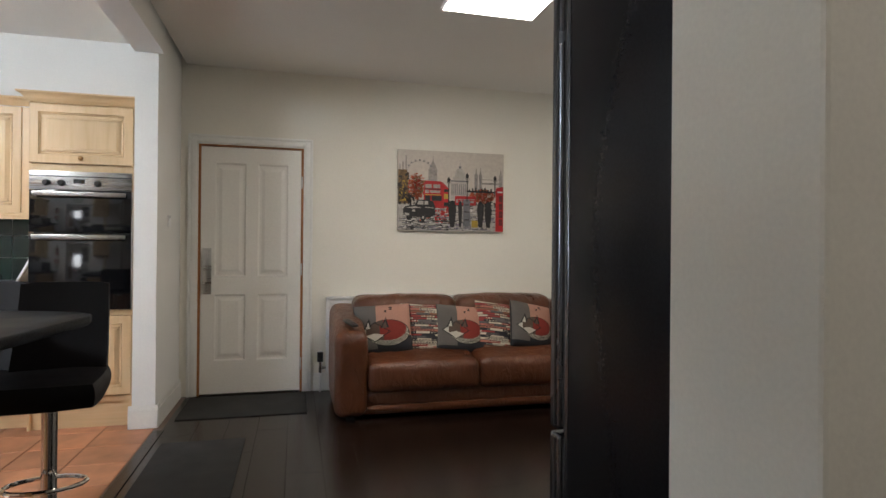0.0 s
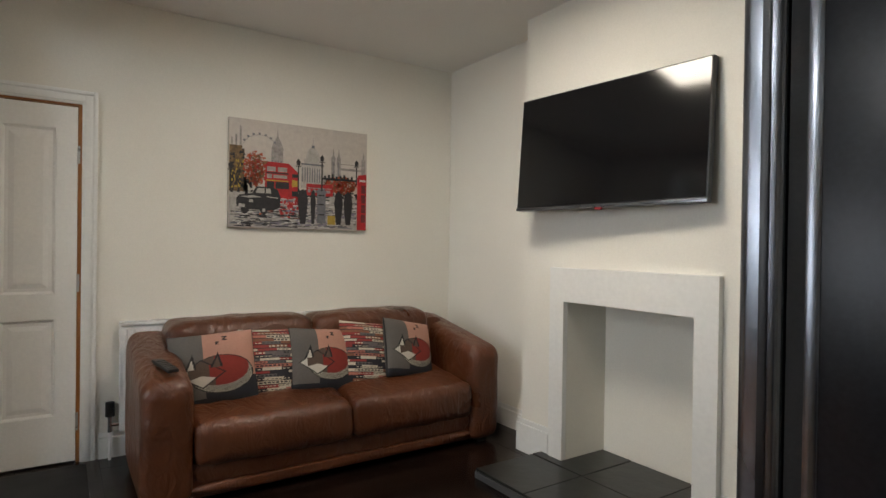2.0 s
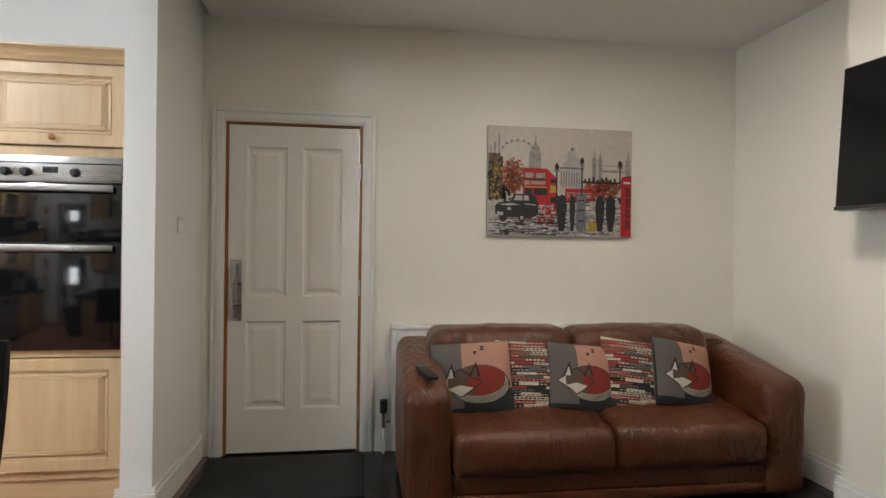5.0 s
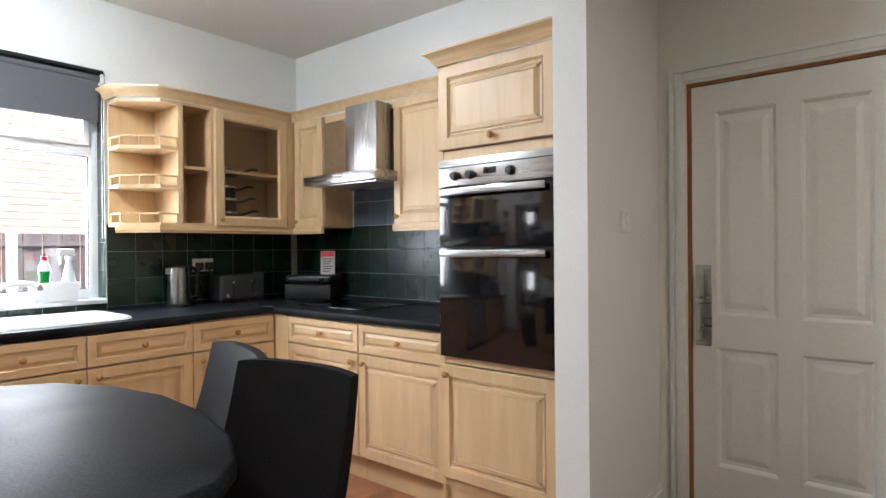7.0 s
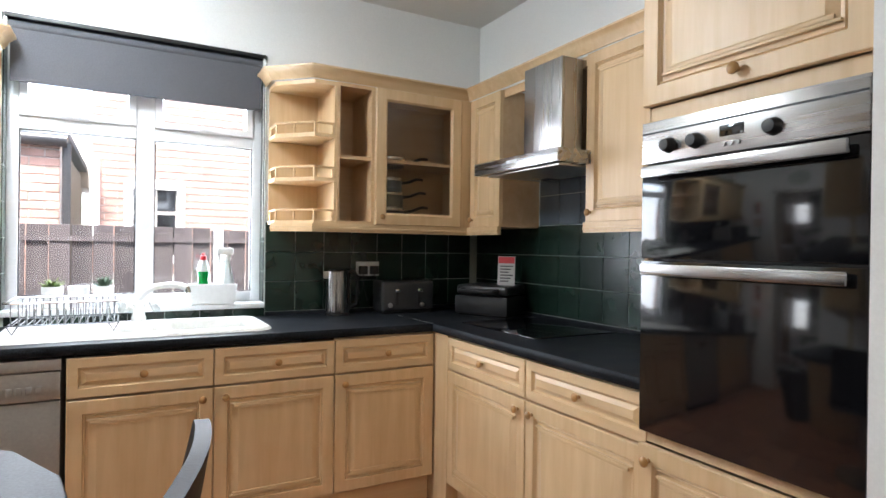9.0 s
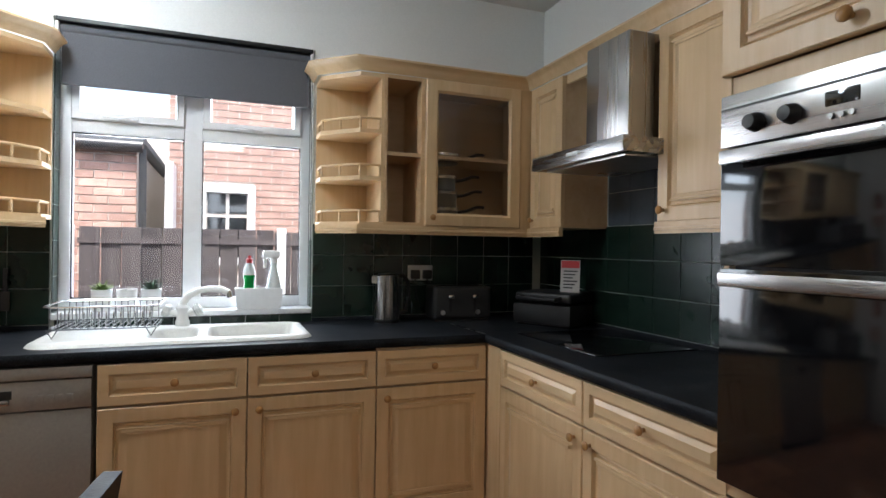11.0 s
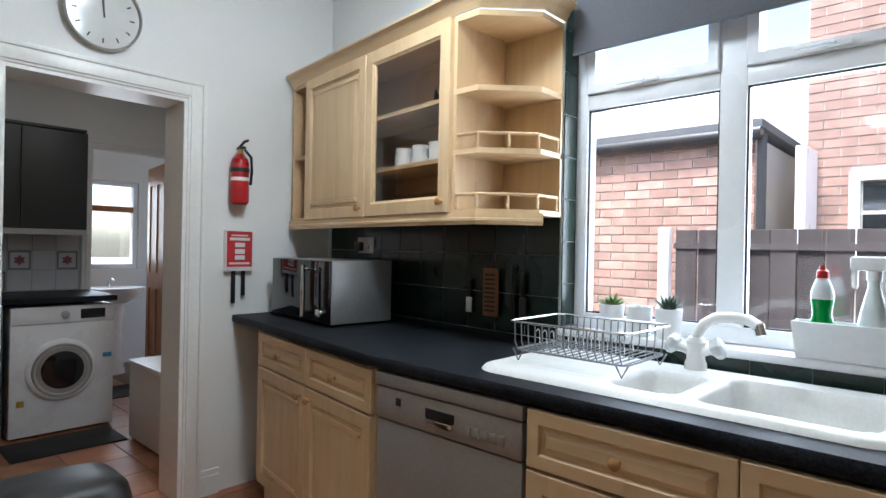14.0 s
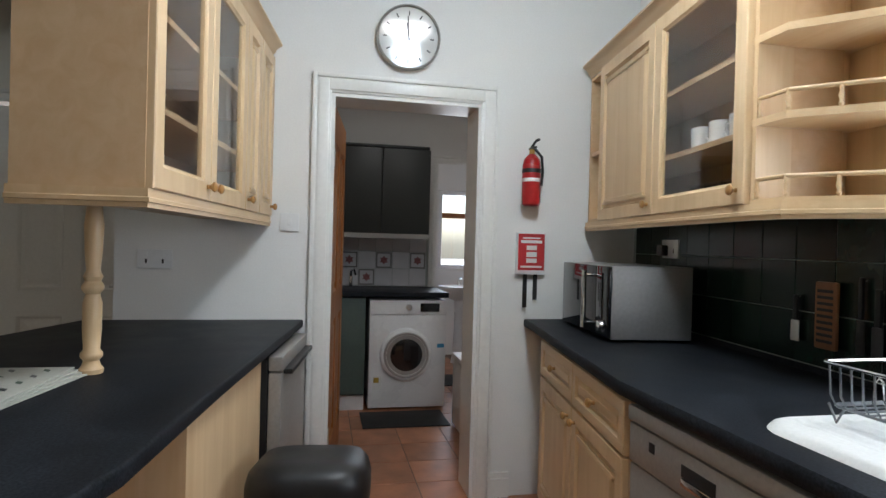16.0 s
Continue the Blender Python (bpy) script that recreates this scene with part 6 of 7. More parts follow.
to = thing("toaster", "dark four-slice toaster on the worktop", "toaster", pose(0.02, 1.83, 0.911, 0, 0, -2))
part("body", boxed(0, 0.33, 0, 0.17, 0.012, 0.19, 0.022, 4), M_GREYPL, to)
part("base", boxed(0.01, 0.32, 0.01, 0.16, 0.0, 0.012), M_BLACK, to)
for k in (0, 1):
    part("lever_slot", boxed(0.085 + 0.14 * k, 0.10 + 0.14 * k, -0.0015, 0.004, 0.05, 0.15), M_BLACK, to)
    part("lever", boxed(0.075 + 0.14 * k, 0.11 + 0.14 * k, -0.02, -0.001, 0.125, 0.145, 0.004), M_CHROME, to)
    part("dial", lathe(bmesh.new(), [(0.014, 0), (0.012, 0.012), (0.002, 0.013)], m=pose(0.05 + 0.20 * k, 0, 0.05, 90, 0, 0), n=14), M_STEEL, to)
    part("bread_slot", boxed(0.03, 0.30, 0.04 + 0.06 * k, 0.07 + 0.06 * k, 0.188, 0.1915), M_BLACKGLASS, to)
fr_ = thing("contact_grill", "black lidded contact grill standing in the worktop corner", "grill", pose(0.41, 1.68, 0.911, 0, 0, -62))
part("base", boxed(0, 0.34, 0, 0.28, 0.01, 0.115, 0.012), M_BLACK, fr_)
part("lid", boxed(0.005, 0.335, 0.01, 0.28, 0.12, 0.175, 0.02, 3), M_BLACK, fr_)
part("handle", tube(bmesh.new(), [(0.06, 0.02, 0.15), (0.06, -0.05, 0.145), (0.28, -0.05, 0.145), (0.28, 0.02, 0.15)], 0.011, 8), M_BLACK, fr_)
part("foot", boxed(0.02, 0.32, 0.02, 0.26, 0, 0.01), M_RUBBER, fr_)
M_LEAFLET = plain("matt_paper", (0.48, 0.46, 0.45), 0.8, fine=90, vary=0.1, bump=0.05)
lf = thing("leaflet", "white and red folded leaflet propped against the wall", "leaflet", pose(0.60, 1.52, 1.088, -4, 0, -50))
part("sheet", boxed(0, 0.10, 0, 0.003, 0, 0.165), M_LEAFLET, lf, smooth=0)
part("header", boxed(0.003, 0.097, -0.0015, 0, 0.125, 0.162), M_REDPRINT, lf, smooth=0)
for k in range(6):
    part("print_line", boxed(0.015, 0.088 - 0.012 * (k % 3), -0.001, 0, 0.105 - 0.017 * k, 0.112 - 0.017 * k), M_GREYPL, lf, smooth=0)
cb = thing("chopping_board", "white chopping board leaning against the oven tower", "chopping board", pose(0.26, 0.15, 0.912, 27, 0, 0))
part("board", boxed(0.0, 0.34, 0.0, 0.014, 0, 0.24, 0.004), M_CADDY, cb)
part("handle_hole", boxed(0.02, 0.034, -0.001, 0.015, 0.09, 0.15, 0.003), M_GREYPL, cb)


def socket(m, label, plugs=0, w=0.146):
    s = thing("power_socket", label, "socket", m, group="sockets")
    part("plate", boxed(-w / 2, w / 2, -0.010, 0, -0.043, 0.043, 0.003), M_CADDY, s)
    for k in range(2 if w > 0.1 else 1):
        x = (k - 0.5) * 0.07 if w > 0.1 else 0
        part("switch", boxed(x - 0.006, x + 0.006, -0.013, -0.009, 0.012, 0.03, 0.001), M_CADDY, s)
        if k < plugs:
            bm = boxed(x - 0.024, x + 0.024, -0.045, -0.01, -0.032, 0.018, 0.006)
            tube(bm, [(x, -0.03, -0.03), (x, -0.035, -0.07), (x + 0.01, -0.03, -0.13), (x + 0.03, -0.02, -0.19)], 0.004, 6)
            part("plug", bm, M_BLACK, s, "black plug with lead")
        else:
            part("pin_holes", boxed(x - 0.004, x + 0.004, -0.0105, -0.0095, -0.02, 0.0), M_BLACK, s)
    return s


TN = 2.031   # tile face of the north wall
socket(pose(0.005, TN, 1.165), "white double socket with two black plugs on the tiles", 2)
socket(pose(-3.05, YNW(-3.05) - 0.0095, 1.29, 0, 0, -4.7), "white double socket with one black plug above the microwave", 1)
socket(facing_east(XW, -0.20, 1.185), "white double socket on the wall above the breakfast bar", 0)
ks = thing("light_switch", "white light switch beside the doorway architrave", "switch", facing_east(XW, 0.385, 1.37))
part("plate", boxed(-0.043, 0.043, -0.010, 0, -0.043, 0.043, 0.003), M_CADDY, ks)
part("rocker", boxed(-0.010, 0.010, -0.014, -0.009, -0.016, 0.016, 0.002), M_CADDY, ks)

mwv = thing("microwave", "silver microwave oven with a dark glass door on the worktop", "microwave", pose(-3.315, 1.716, 0.911, 0, 0, -6.5) @ Matrix.Diagonal((1.17, 1.2, 1, 1)))
part("case", boxed(0.0, 0.51, 0.012, 0.29, 0.012, 0.305, 0.004), plain("silver_case", (0.46, 0.46, 0.46), 0.35, 0.7, fine=80, vary=0.06, bump=0.03), mwv)
dr = part("door", boxed(0.003, 0.39, 0.0, 0.012, 0.016, 0.302, 0.003), M_BLACKGLASS, mwv, "dark mirrored glass door")
bm = rodded((0.365, -0.035, 0.04), (0.365, -0.035, 0.28), 0.009)
rod(bm, (0.365, -0.035, 0.06), (0.365, 0.0, 0.06), 0.006)
rod(bm, (0.365, -0.035, 0.26), (0.365, 0.0, 0.26), 0.006)
part("handle", bm, M_CHROME, dr)
cpn = part("control_panel", boxed(0.392, 0.508, 0.0, 0.012, 0.016, 0.302, 0.003), M_BLACKGLASS, mwv)
part("dial", lathe(bmesh.new(), [(0.022, 0), (0.02, 0.015), (0.002, 0.016)], m=pose(0.45, 0.0, 0.06, 90, 0, 0)), M_CHROME, cpn)
for x in (0.05, 0.46):
    for y in (0.05, 0.25):
        part("foot", rodded((x, y, 0), (x, y, 0.012), 0.012, 10), M_BLACK, mwv)

# utensils on the tiles
gr = thing("wooden_grater", "slotted brown wooden slicer hanging on the tiled wall", "kitchen utensil", pose(-2.10, YNW(-2.10) - 0.04, 0.995, 0, 0, -4.7))
bm = bmesh.new()
box(bm, -0.042, 0.042, 0, 0.014, 0, 0.205, 0.008)
part("board", bm, wood("utensil_wood", (0.33, 0.15, 0.06), (0.22, 0.09, 0.035), 0.5), gr)
for k in range(9):
    part("slot", boxed(-0.03, 0.03, -0.0015, 0.001, 0.02 + 0.019 * k, 0.029 + 0.019 * k), M_BLACK, gr, smooth=0)
part("hook", rodded((0, 0.007, 0.19), (0, 0.03, 0.195), 0.004), M_STEEL, gr)
for x, wd, h, mt, lb in ((-2.235, 0.03, 0.15, M_CADDY, "pale peeler hanging on the tiled wall"), (-1.985, 0.022, 0.22, M_BLACK, "black-handled knife hanging on the tiled wall"), (-1.93, 0.03, 0.19, M_GREYPL, "dark slotted turner hanging on the tiled wall")):
    k = thing("hanging_utensil", lb, "kitchen utensil", pose(x, YNW(x) - 0.032, 1.0, 0, 0, -4.7), group="hanging utensils")
    part("handle", boxed(-wd * 0.3, wd * 0.3, 0, 0.012, h * 0.45, h, 0.004), M_BLACK, k)
    part("head", boxed(-wd * 0.6, wd * 0.6, 0.002, 0.008, 0, h * 0.45, 0.003), mt, k)
    part("hook", rodded((0, 0.006, h * 0.95), (0, 0.022, h * 0.96), 0.003, 8), M_STEEL, k)

# wall things on the west wall: local frame faces east
cx = thing("wall_clock", "round white wall clock with a thin grey rim above the doorway", "clock", facing_east(XW + 0.017, 0.925, 2.285) @ pose(0, 0, 0, 3.3, 0, 0))
rot = pose(0, 0, 0, 90, 0, 0)
part("rim", lathe(bmesh.new(), [(0.15, 0), (0.158, 0.012), (0.155, 0.03), (0.148, 0.032), (0.145, 0.024), (0.145, 0.004)], m=rot, n=48), plain("clock_rim_grey", (0.32, 0.31, 0.28), 0.35, 0.5, fine=60, vary=0.06), cx)
part("face", lathe(bmesh.new(), [(0.146, 0.01), (0.146, 0.016), (0.0005, 0.016)], m=rot, n=48), plain("glossy_clock_face", (0.62, 0.62, 0.60), 0.09, fine=20, vary=0.03, bump=0.0, rvary=0.03), cx, smooth=25)
for k in range(12):
    a = math.radians(30 * k)
    bm = boxed(-0.003, 0.003, -0.0175, -0.0155, 0.105, 0.125)
    part("hour_mark", bm, M_BLACK, cx, m=pose(0, 0, 0, 0, 30 * k, 0), smooth=0)
part("hour_hand", boxed(-0.0035, 0.0035, -0.0195, -0.018, -0.015, 0.07), M_BLACK, cx, m=pose(0, 0, 0, 0, -8, 0), smooth=0)
part("minute_hand", boxed(-0.0025, 0.0025, -0.021, -0.0195, -0.015, 0.10), M_BLACK, cx, m=pose(0, 0, 0, 0, -4, 0), smooth=0)
ex = thing("fire_extinguisher", "small red fire extinguisher hung on the wall", "fire extinguisher", facing_east(XW, 1.565, 1.49))
part("cylinder", lathe(bmesh.new(), [(0.036, -0.0), (0.045, 0.008), (0.046, 0.02), (0.046, 0.205), (0.040, 0.235), (0.022, 0.255), (0.016, 0.262)], (0, -0.055, 0), 22), M_RED, ex)
part("valve", rodded((0, -0.055, 0.262), (0, -0.055, 0.285), 0.014), plain("brass", (0.55, 0.38, 0.12), 0.3, 1.0, fine=50, vary=0.1), ex, "brass valve")
bm = boxed(-0.01, 0.01, -0.10, -0.03, 0.285, 0.297, 0.003)
tube(bm, [(0, -0.04, 0.295), (0.01, -0.08, 0.325), (0.02, -0.10, 0.33)], 0.007, 8)
part("lever", bm, M_BLACK, ex)
part("hose", tube(bmesh.new(), [(0.0, -0.10, 0.28), (0.03, -0.115, 0.24), (0.04, -0.105, 0.17), (0.036, -0.10, 0.10)], 0.007, 8), M_BLACK, ex)
part("label_band", lathe(bmesh.new(), [(0.0468, 0.12), (0.0468, 0.138), (0.0465, 0.1385)], (0, -0.055, 0), 22), M_PAPER, ex)
part("strap", lathe(bmesh.new(), [(0.048, 0.165), (0.048, 0.185), (0.0478, 0.186)], (0, -0.055, 0), 22), M_BLACK, ex)
part("bracket", boxed(-0.02, 0.02, -0.012, 0, 0.06, 0.22, 0.002), M_BLACK, ex)
fb = thing("fire_blanket", "red and white wall-hung fire blanket case with black pull tapes", "fire blanket", facing_east(XW, 1.508, 1.142))
part("case", boxed(0.0, 0.153, -0.03, 0, 0, 0.213, 0.006), M_CADDY, fb)
part("red_panel", boxed(0.006, 0.147, -0.0315, -0.029, 0.022, 0.208), M_REDPRINT, fb, smooth=0)
for k, (a, b, c, d) in enumerate(((0.03, 0.123, 0.183, 0.19), (0.02, 0.133, 0.160, 0.175), (0.05, 0.105, 0.125, 0.148), (0.05, 0.105, 0.09, 0.115), (0.05, 0.105, 0.06, 0.082), (0.02, 0.133, 0.035, 0.045))):
    part("print_bar", boxed(a, b, -0.0328, -0.031, c, d), M_PAPER, fb, smooth=0)
for x in (0.05, 0.105):
    part("pull_tape", boxed(x - 0.011, x + 0.011, -0.02, -0.016, -0.17 if x < 0.08 else -0.13, 0.001), M_BLACK, fb, smooth=0)
solid("wall_trunking", boxed(0.0, 0.86, -0.05, 0.0, 2.365, 2.43, 0.01), plain("grey_trunking", (0.42, 0.42, 0.40), 0.6, fine=60, vary=0.05), "short grey boxed trunking above the wall units", "trunking", m=pose(-3.44, YNW(-3.44) + 0.001, 0, 0, 0, -4.7))

# kitchen ceiling lamp
kl = thing("ceiling_lamp", "round flush white ceiling lamp in the kitchen", "ceiling light", pose(-1.85, 1.12, CK))
part("base_ring", lathe(bmesh.new(), [(0.18, 0), (0.185, -0.012), (0.18, -0.03), (0.17, -0.035)], n=36), M_WHITE, kl)
part("dome", lathe(bmesh.new(), [(0.17, -0.035), (0.165, -0.06), (0.13, -0.08), (0.06, -0.09), (0.002, -0.092)], n=36), M_KLAMP, kl, "glowing opal dome")

# things in the glass-fronted units


def mug(x, y, z, turn):
    g = thing("mug", "white mug on a shelf behind glass", "mug", pose(x, y, z, 0, 0, turn), group="mugs in the wall unit")
    part("cup", lathe(bmesh.new(), [(0.033, 0), (0.037, 0.004), (0.040, 0.088), (0.037, 0.09), (0.034, 0.008), (0.001, 0.006)], n=20), M_POT, g)
    part("handle", tube(bmesh.new(), [(-0.037, 0, 0.07), (-0.06, 0, 0.068), (-0.066, 0, 0.045), (-0.055, 0, 0.025), (-0.036, 0, 0.022)], 0.005, 8), M_POT, g)


for k, x in enumerate((0.93, 1.05, 1.17)):
    q = WU @ Vector((x, 0.10, 1.6345))
    mug(q.x, q.y, q.z, 10 * k - 7)
for k in range(4):
    gl = thing("drinking_glass", "clear tumbler on the lower shelf behind glass", "glass", WU @ pose(0.92 + 0.10 * k, 0.10, Z0 + 0.0185), group="tumblers")
    part("tumbler", lathe(bmesh.new(), [(0.028, 0), (0.035, 0.085), (0.033, 0.085), (0.026, 0.006), (0.001, 0.005)], n=18), M_CABGLASS, gl)
pl = thing("serving_plate", "large dark rimmed plate standing on the top shelf", "plate", WU @ pose(1.08, 0.245, 1.87, 78, 0, 0))
part("plate", lathe(bmesh.new(), [(0.08, 0), (0.13, 0.018), (0.132, 0.02), (0.08, 0.006), (0.001, 0.005)], (0, 0.132, 0), 32), M_GREYPL, pl)


def pan(x, y, z, r, h, turn, label):
    p = thing("saucepan", label, "pan", pose(x, y, z, 0, 0, turn), group="pans in the wall unit")
    part("pot", lathe(bmesh.new(), [(r * 0.92, 0), (r, 0.006), (r, h), (r + 0.004, h + 0.002), (r - 0.004, h), (r - 0.006, 0.01), (0.001, 0.008)], n=28), M_BLACK, p)
    part("rim", lathe(bmesh.new(), [(r + 0.003, h - 0.014), (r + 0.005, h - 0.012), (r + 0.005, h), (r + 0.002, h + 0.002)], n=28), M_CHROME, p, "bright steel rim")
    part("handle", tube(bmesh.new(), [(r, 0, h - 0.02), (r + 0.05, 0, h - 0.012), (r + 0.11, 0, h + 0.012), (r + 0.15, 0, h + 0.01)], 0.009, 8), M_BLACK, p)


for k, (r, h) in enumerate(((0.085, 0.085), (0.08, 0.085), (0.072, 0.08))):
    pan(0.06, YU + 0.13, Z0 + 0.019 + 0.087 * k, r, h, -8 + 6 * k, "black saucepan with steel rim, one of a nested stack")
pan(0.055, YU + 0.13, 1.7545, 0.09, 0.05, -6, "black shallow frying pan on the upper shelf")

# bin and mats on the bar
M_BIN = plain("black_bin_plastic", (0.010, 0.010, 0.011), 0.45, fine=150, vary=0.2, bump=0.1)
bn = thing("pedal_bin", "black plastic bin with a sloped lid beside the bar", "bin", pose(-2.44, 0.525, 0, 0, 0, -6))
part("body", lathe(bmesh.new(), [(0.15, 0), (0.155, 0.02), (0.19, 0.52), (0.19, 0.53)], n=28, m=Matrix.Diagonal((1.02, 0.86, 1, 1))), M_BIN, bn)
bm = bmesh.new()
rings = []
for k, z in ((0.97, 0.52), (1.0, 0.53), (1.0, 0.565), (0.95, 0.60), (0.84, 0.622), (0.55, 0.634), (0.05, 0.637)):
    ring = []
    for i in range(40):
        c, d = math.cos(math.pi * i / 20), math.sin(math.pi * i / 20)
        r = (abs(c) ** 4 + abs(d) ** 4) ** -0.25
        ring.append(bm.verts.new((0.21 * k * r * c, 0.18 * k * r * d, z + 0.03 * k * r * c * (1 if z > 0.55 else 0))))
    rings.append(ring)
for p, q in zip(rings, rings[1:]):
    for i in range(40):
        bm.faces.new((p[i], p[(i + 1) % 40], q[(i + 1) % 40], q[i]))
bm.faces.new(rings[0][::-1]), bm.faces.new(rings[-1])
part("lid", bm, M_BIN, bn)
part("rim", lathe(bmesh.new(), [(0.192, 0.515), (0.2, 0.52), (0.2, 0.535), (0.19, 0.54)], n=28, m=Matrix.Diagonal((1.02, 0.86, 1, 1))), M_BIN, bn)
part("catch", boxed(0.17, 0.207, -0.04, 0.04, 0.575, 0.60, 0.006), M_GREYPL, bn)
for k in range(4):
    pm = thing("place_mat", "pale place mat with green leaf print, stacked on the bar", "place mat", pose(-2.02, -0.28, 0.9115 + 0.0045 * k, 0, 0, -9 + 2.5 * k), group="stack of place mats")
    part("mat", boxed(-0.33, 0.15, -0.17, 0.17, 0, 0.004, 0.001), plain("mat_board", (0.50, 0.50, 0.44), 0.5, fine=80, vary=0.06) if k == 0 else bpy.data.materials["mat_board"], pm)
    if k == 3:
        for i in range(7):
            for j in range(4):
                part("leaf_print", prism(bmesh.new(), [(-0.02, 0), (0, -0.008), (0.02, 0), (0, 0.008)], 0, 0.0006), M_LEAFD if (i + j) % 2 else M_GREYPL, pm, m=pose(-0.29 + 0.066 * i, -0.125 + 0.082 * j, 0.004, 0, 0, 35 + 20 * ((i * j) % 3)), smooth=0)

# bar stools
stool = thing("bar_stool", "black leatherette bar stool with chrome foot tucked under the bar", "stool", pose(-1.512, -0.705, 0, 0, 0, 8), group="stools at the bar")
part("seat", soft(bmesh.new(), -0.22, 0.20, -0.20, 0.20, 0.565, 0.665, 0.22, 8, 0.003), M_STOOL, stool)
n, vs = 12, []
bm = bmesh.new()
rows = []
for j in range(15):
    t = j / 14
    z = 0.60 + 0.425 * t
    x = 0.13 + 0.15 * t + 0.02 * math.sin(t * math.pi)
    hw = 0.178 - 0.012 * t
    ring = []
    for i in range(n + 1):
        u = 2 * i / n - 1
        ring.append((x - 0.016 * u * u, u * hw, z - 0.008 * u * u * u * u * t))
    rows.append([bm.verts.new(p) for p in ring] + [bm.verts.new((p[0] + 0.045 - 0.022 * t, p[1], p[2])) for p in ring[::-1]])
for a, b in zip(rows, rows[1:]):
    for k in range(len(a)):
        bm.faces.new((a[k], a[(k + 1) % len(a)], b[(k + 1) % len(a)], b[k]))
bm.faces.new(rows[0][::-1])
bm.faces.new(rows[-1])
bmesh.ops.recalc_face_normals(bm, faces=bm.faces)
part("backrest", bm, M_STOOL, stool, "padded leatherette backrest", smooth=60)
part("post", rodded((0, 0, 0.02), (0, 0, 0.57), 0.028, 18), M_CHROME, stool, "chrome post")
part("base", lathe(bmesh.new(), [(0.20, 0), (0.20, 0.006), (0.12, 0.018), (0.045, 0.035), (0.03, 0.06)], n=32), M_CHROME, stool, "round chrome base")
bm = tube(bmesh.new(), [(0.028, 0.0, 0.27)] + [(0.03 - 0.17 * (1 - math.cos(a)) / 1.0 * 0.5, 0.14 * math.sin(a), 0.25) for a in [2 * math.pi * k / 16 for k in range(17)]], 0.009, 8)
part("foot_ring", bm, M_CHROME, stool, "chrome foot ring")
copy_thing(stool, pose(-1.46, -0.31, 0, 0, 0, -12))

# out-of-view fixture, put in to carry the hall's added fill
hl = thing("ceiling_lamp", "unseen flush ceiling lamp added in the hall for the fill light", "ceiling light", pose(-4.35, -2.6, CL))
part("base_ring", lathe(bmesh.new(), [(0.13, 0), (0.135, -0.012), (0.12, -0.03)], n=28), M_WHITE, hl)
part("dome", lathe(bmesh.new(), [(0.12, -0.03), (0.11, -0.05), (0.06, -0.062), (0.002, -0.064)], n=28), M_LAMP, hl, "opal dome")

# ---- utility room ----
ul = thing("ceiling_lamp", "small flush white ceiling lamp in the utility room", "ceiling light", pose(-4.35, 1.15, 2.6))
part("base_ring", lathe(bmesh.new(), [(0.13, 0), (0.135, -0.012), (0.12, -0.03)], n=28), M_WHITE, ul)
part("dome", lathe(bmesh.new(), [(0.12, -0.03), (0.11, -0.05), (0.06, -0.062), (0.002, -0.064)], n=28), M_LAMP, ul, "opal dome")
wm = thing("washing_machine", "white front-loading washing machine under the utility worktop", "washing machine", facing_east(-5.03, 0.905))
part("case", boxed(0.0, 0.60, 0.012, 0.56, 0.015, 0.85, 0.008), M_WHITE, wm)
part("front_panel", boxed(0.002, 0.598, 0.0, 0.014, 0.02, 0.735, 0.006), M_WHITE, wm)
cpn = part("control_panel", boxed(0.002, 0.598, -0.006, 0.014, 0.74, 0.848, 0.006), M_WHITE, wm)
part("display", boxed(0.39, 0.54, -0.0085, -0.005, 0.76, 0.825, 0.002), M_BLACKGLASS, cpn)
part("dial", lathe(bmesh.new(), [(0.026, 0), (0.023, 0.02), (0.002, 0.021)], m=pose(0.30, -0.006, 0.795, 90, 0, 0)), M_CHROME, cpn)
part("drawer", boxed(0.03, 0.20, -0.009, -0.005, 0.765, 0.83, 0.003), M_WHITE, cpn)
rot = pose(0.285, 0.0, 0.43, 90, 0, 0)
dr = part("porthole_ring", lathe(bmesh.new(), [(0.205, 0), (0.20, 0.02), (0.185, 0.032), (0.155, 0.034), (0.14, 0.022)], m=rot, n=40), M_WHITE, wm, "raised white door ring")
part("porthole_trim", lathe(bmesh.new(), [(0.176, 0.033), (0.170, 0.039), (0.158, 0.037), (0.152, 0.024)], m=rot, n=40), M_SILVER, dr)
part("door_glass", lathe(bmesh.new(), [(0.156, 0.012), (0.154, 0.024), (0.11, 0.037), (0.05, 0.042), (0.001, 0.043)], m=rot, n=40), M_BLACKGLASS, dr, "dark convex door glass")
part("energy_label", boxed(0.035, 0.10, -0.0015, 0.0, 0.16, 0.27), M_PAPER, wm, smooth=0)
part("energy_stripe", boxed(0.04, 0.08, -0.0025, -0.001, 0.215, 0.255), P_YEL, wm, smooth=0)
part("blue_sticker", boxed(0.53, 0.585, -0.0015, 0.0, 0.48, 0.51), plain("blue_sticker", (0.05, 0.28, 0.5), 0.5, vary=0.05), wm, smooth=0)
solid("utility_worktop", boxed(-5.63, -5.0, 0.2, 1.515, 0.872, 0.912, 0.008), M_WORKTOP, "dark worktop over the washing machine", "worktop")
ub = thing("utility_base_unit", "grey-green base unit beside the washing machine", "kitchen unit")
part("body", boxed(-5.62, -5.05, 0.21, 0.875, 0.12, 0.87), M_GREENCAB, ub, smooth=0)
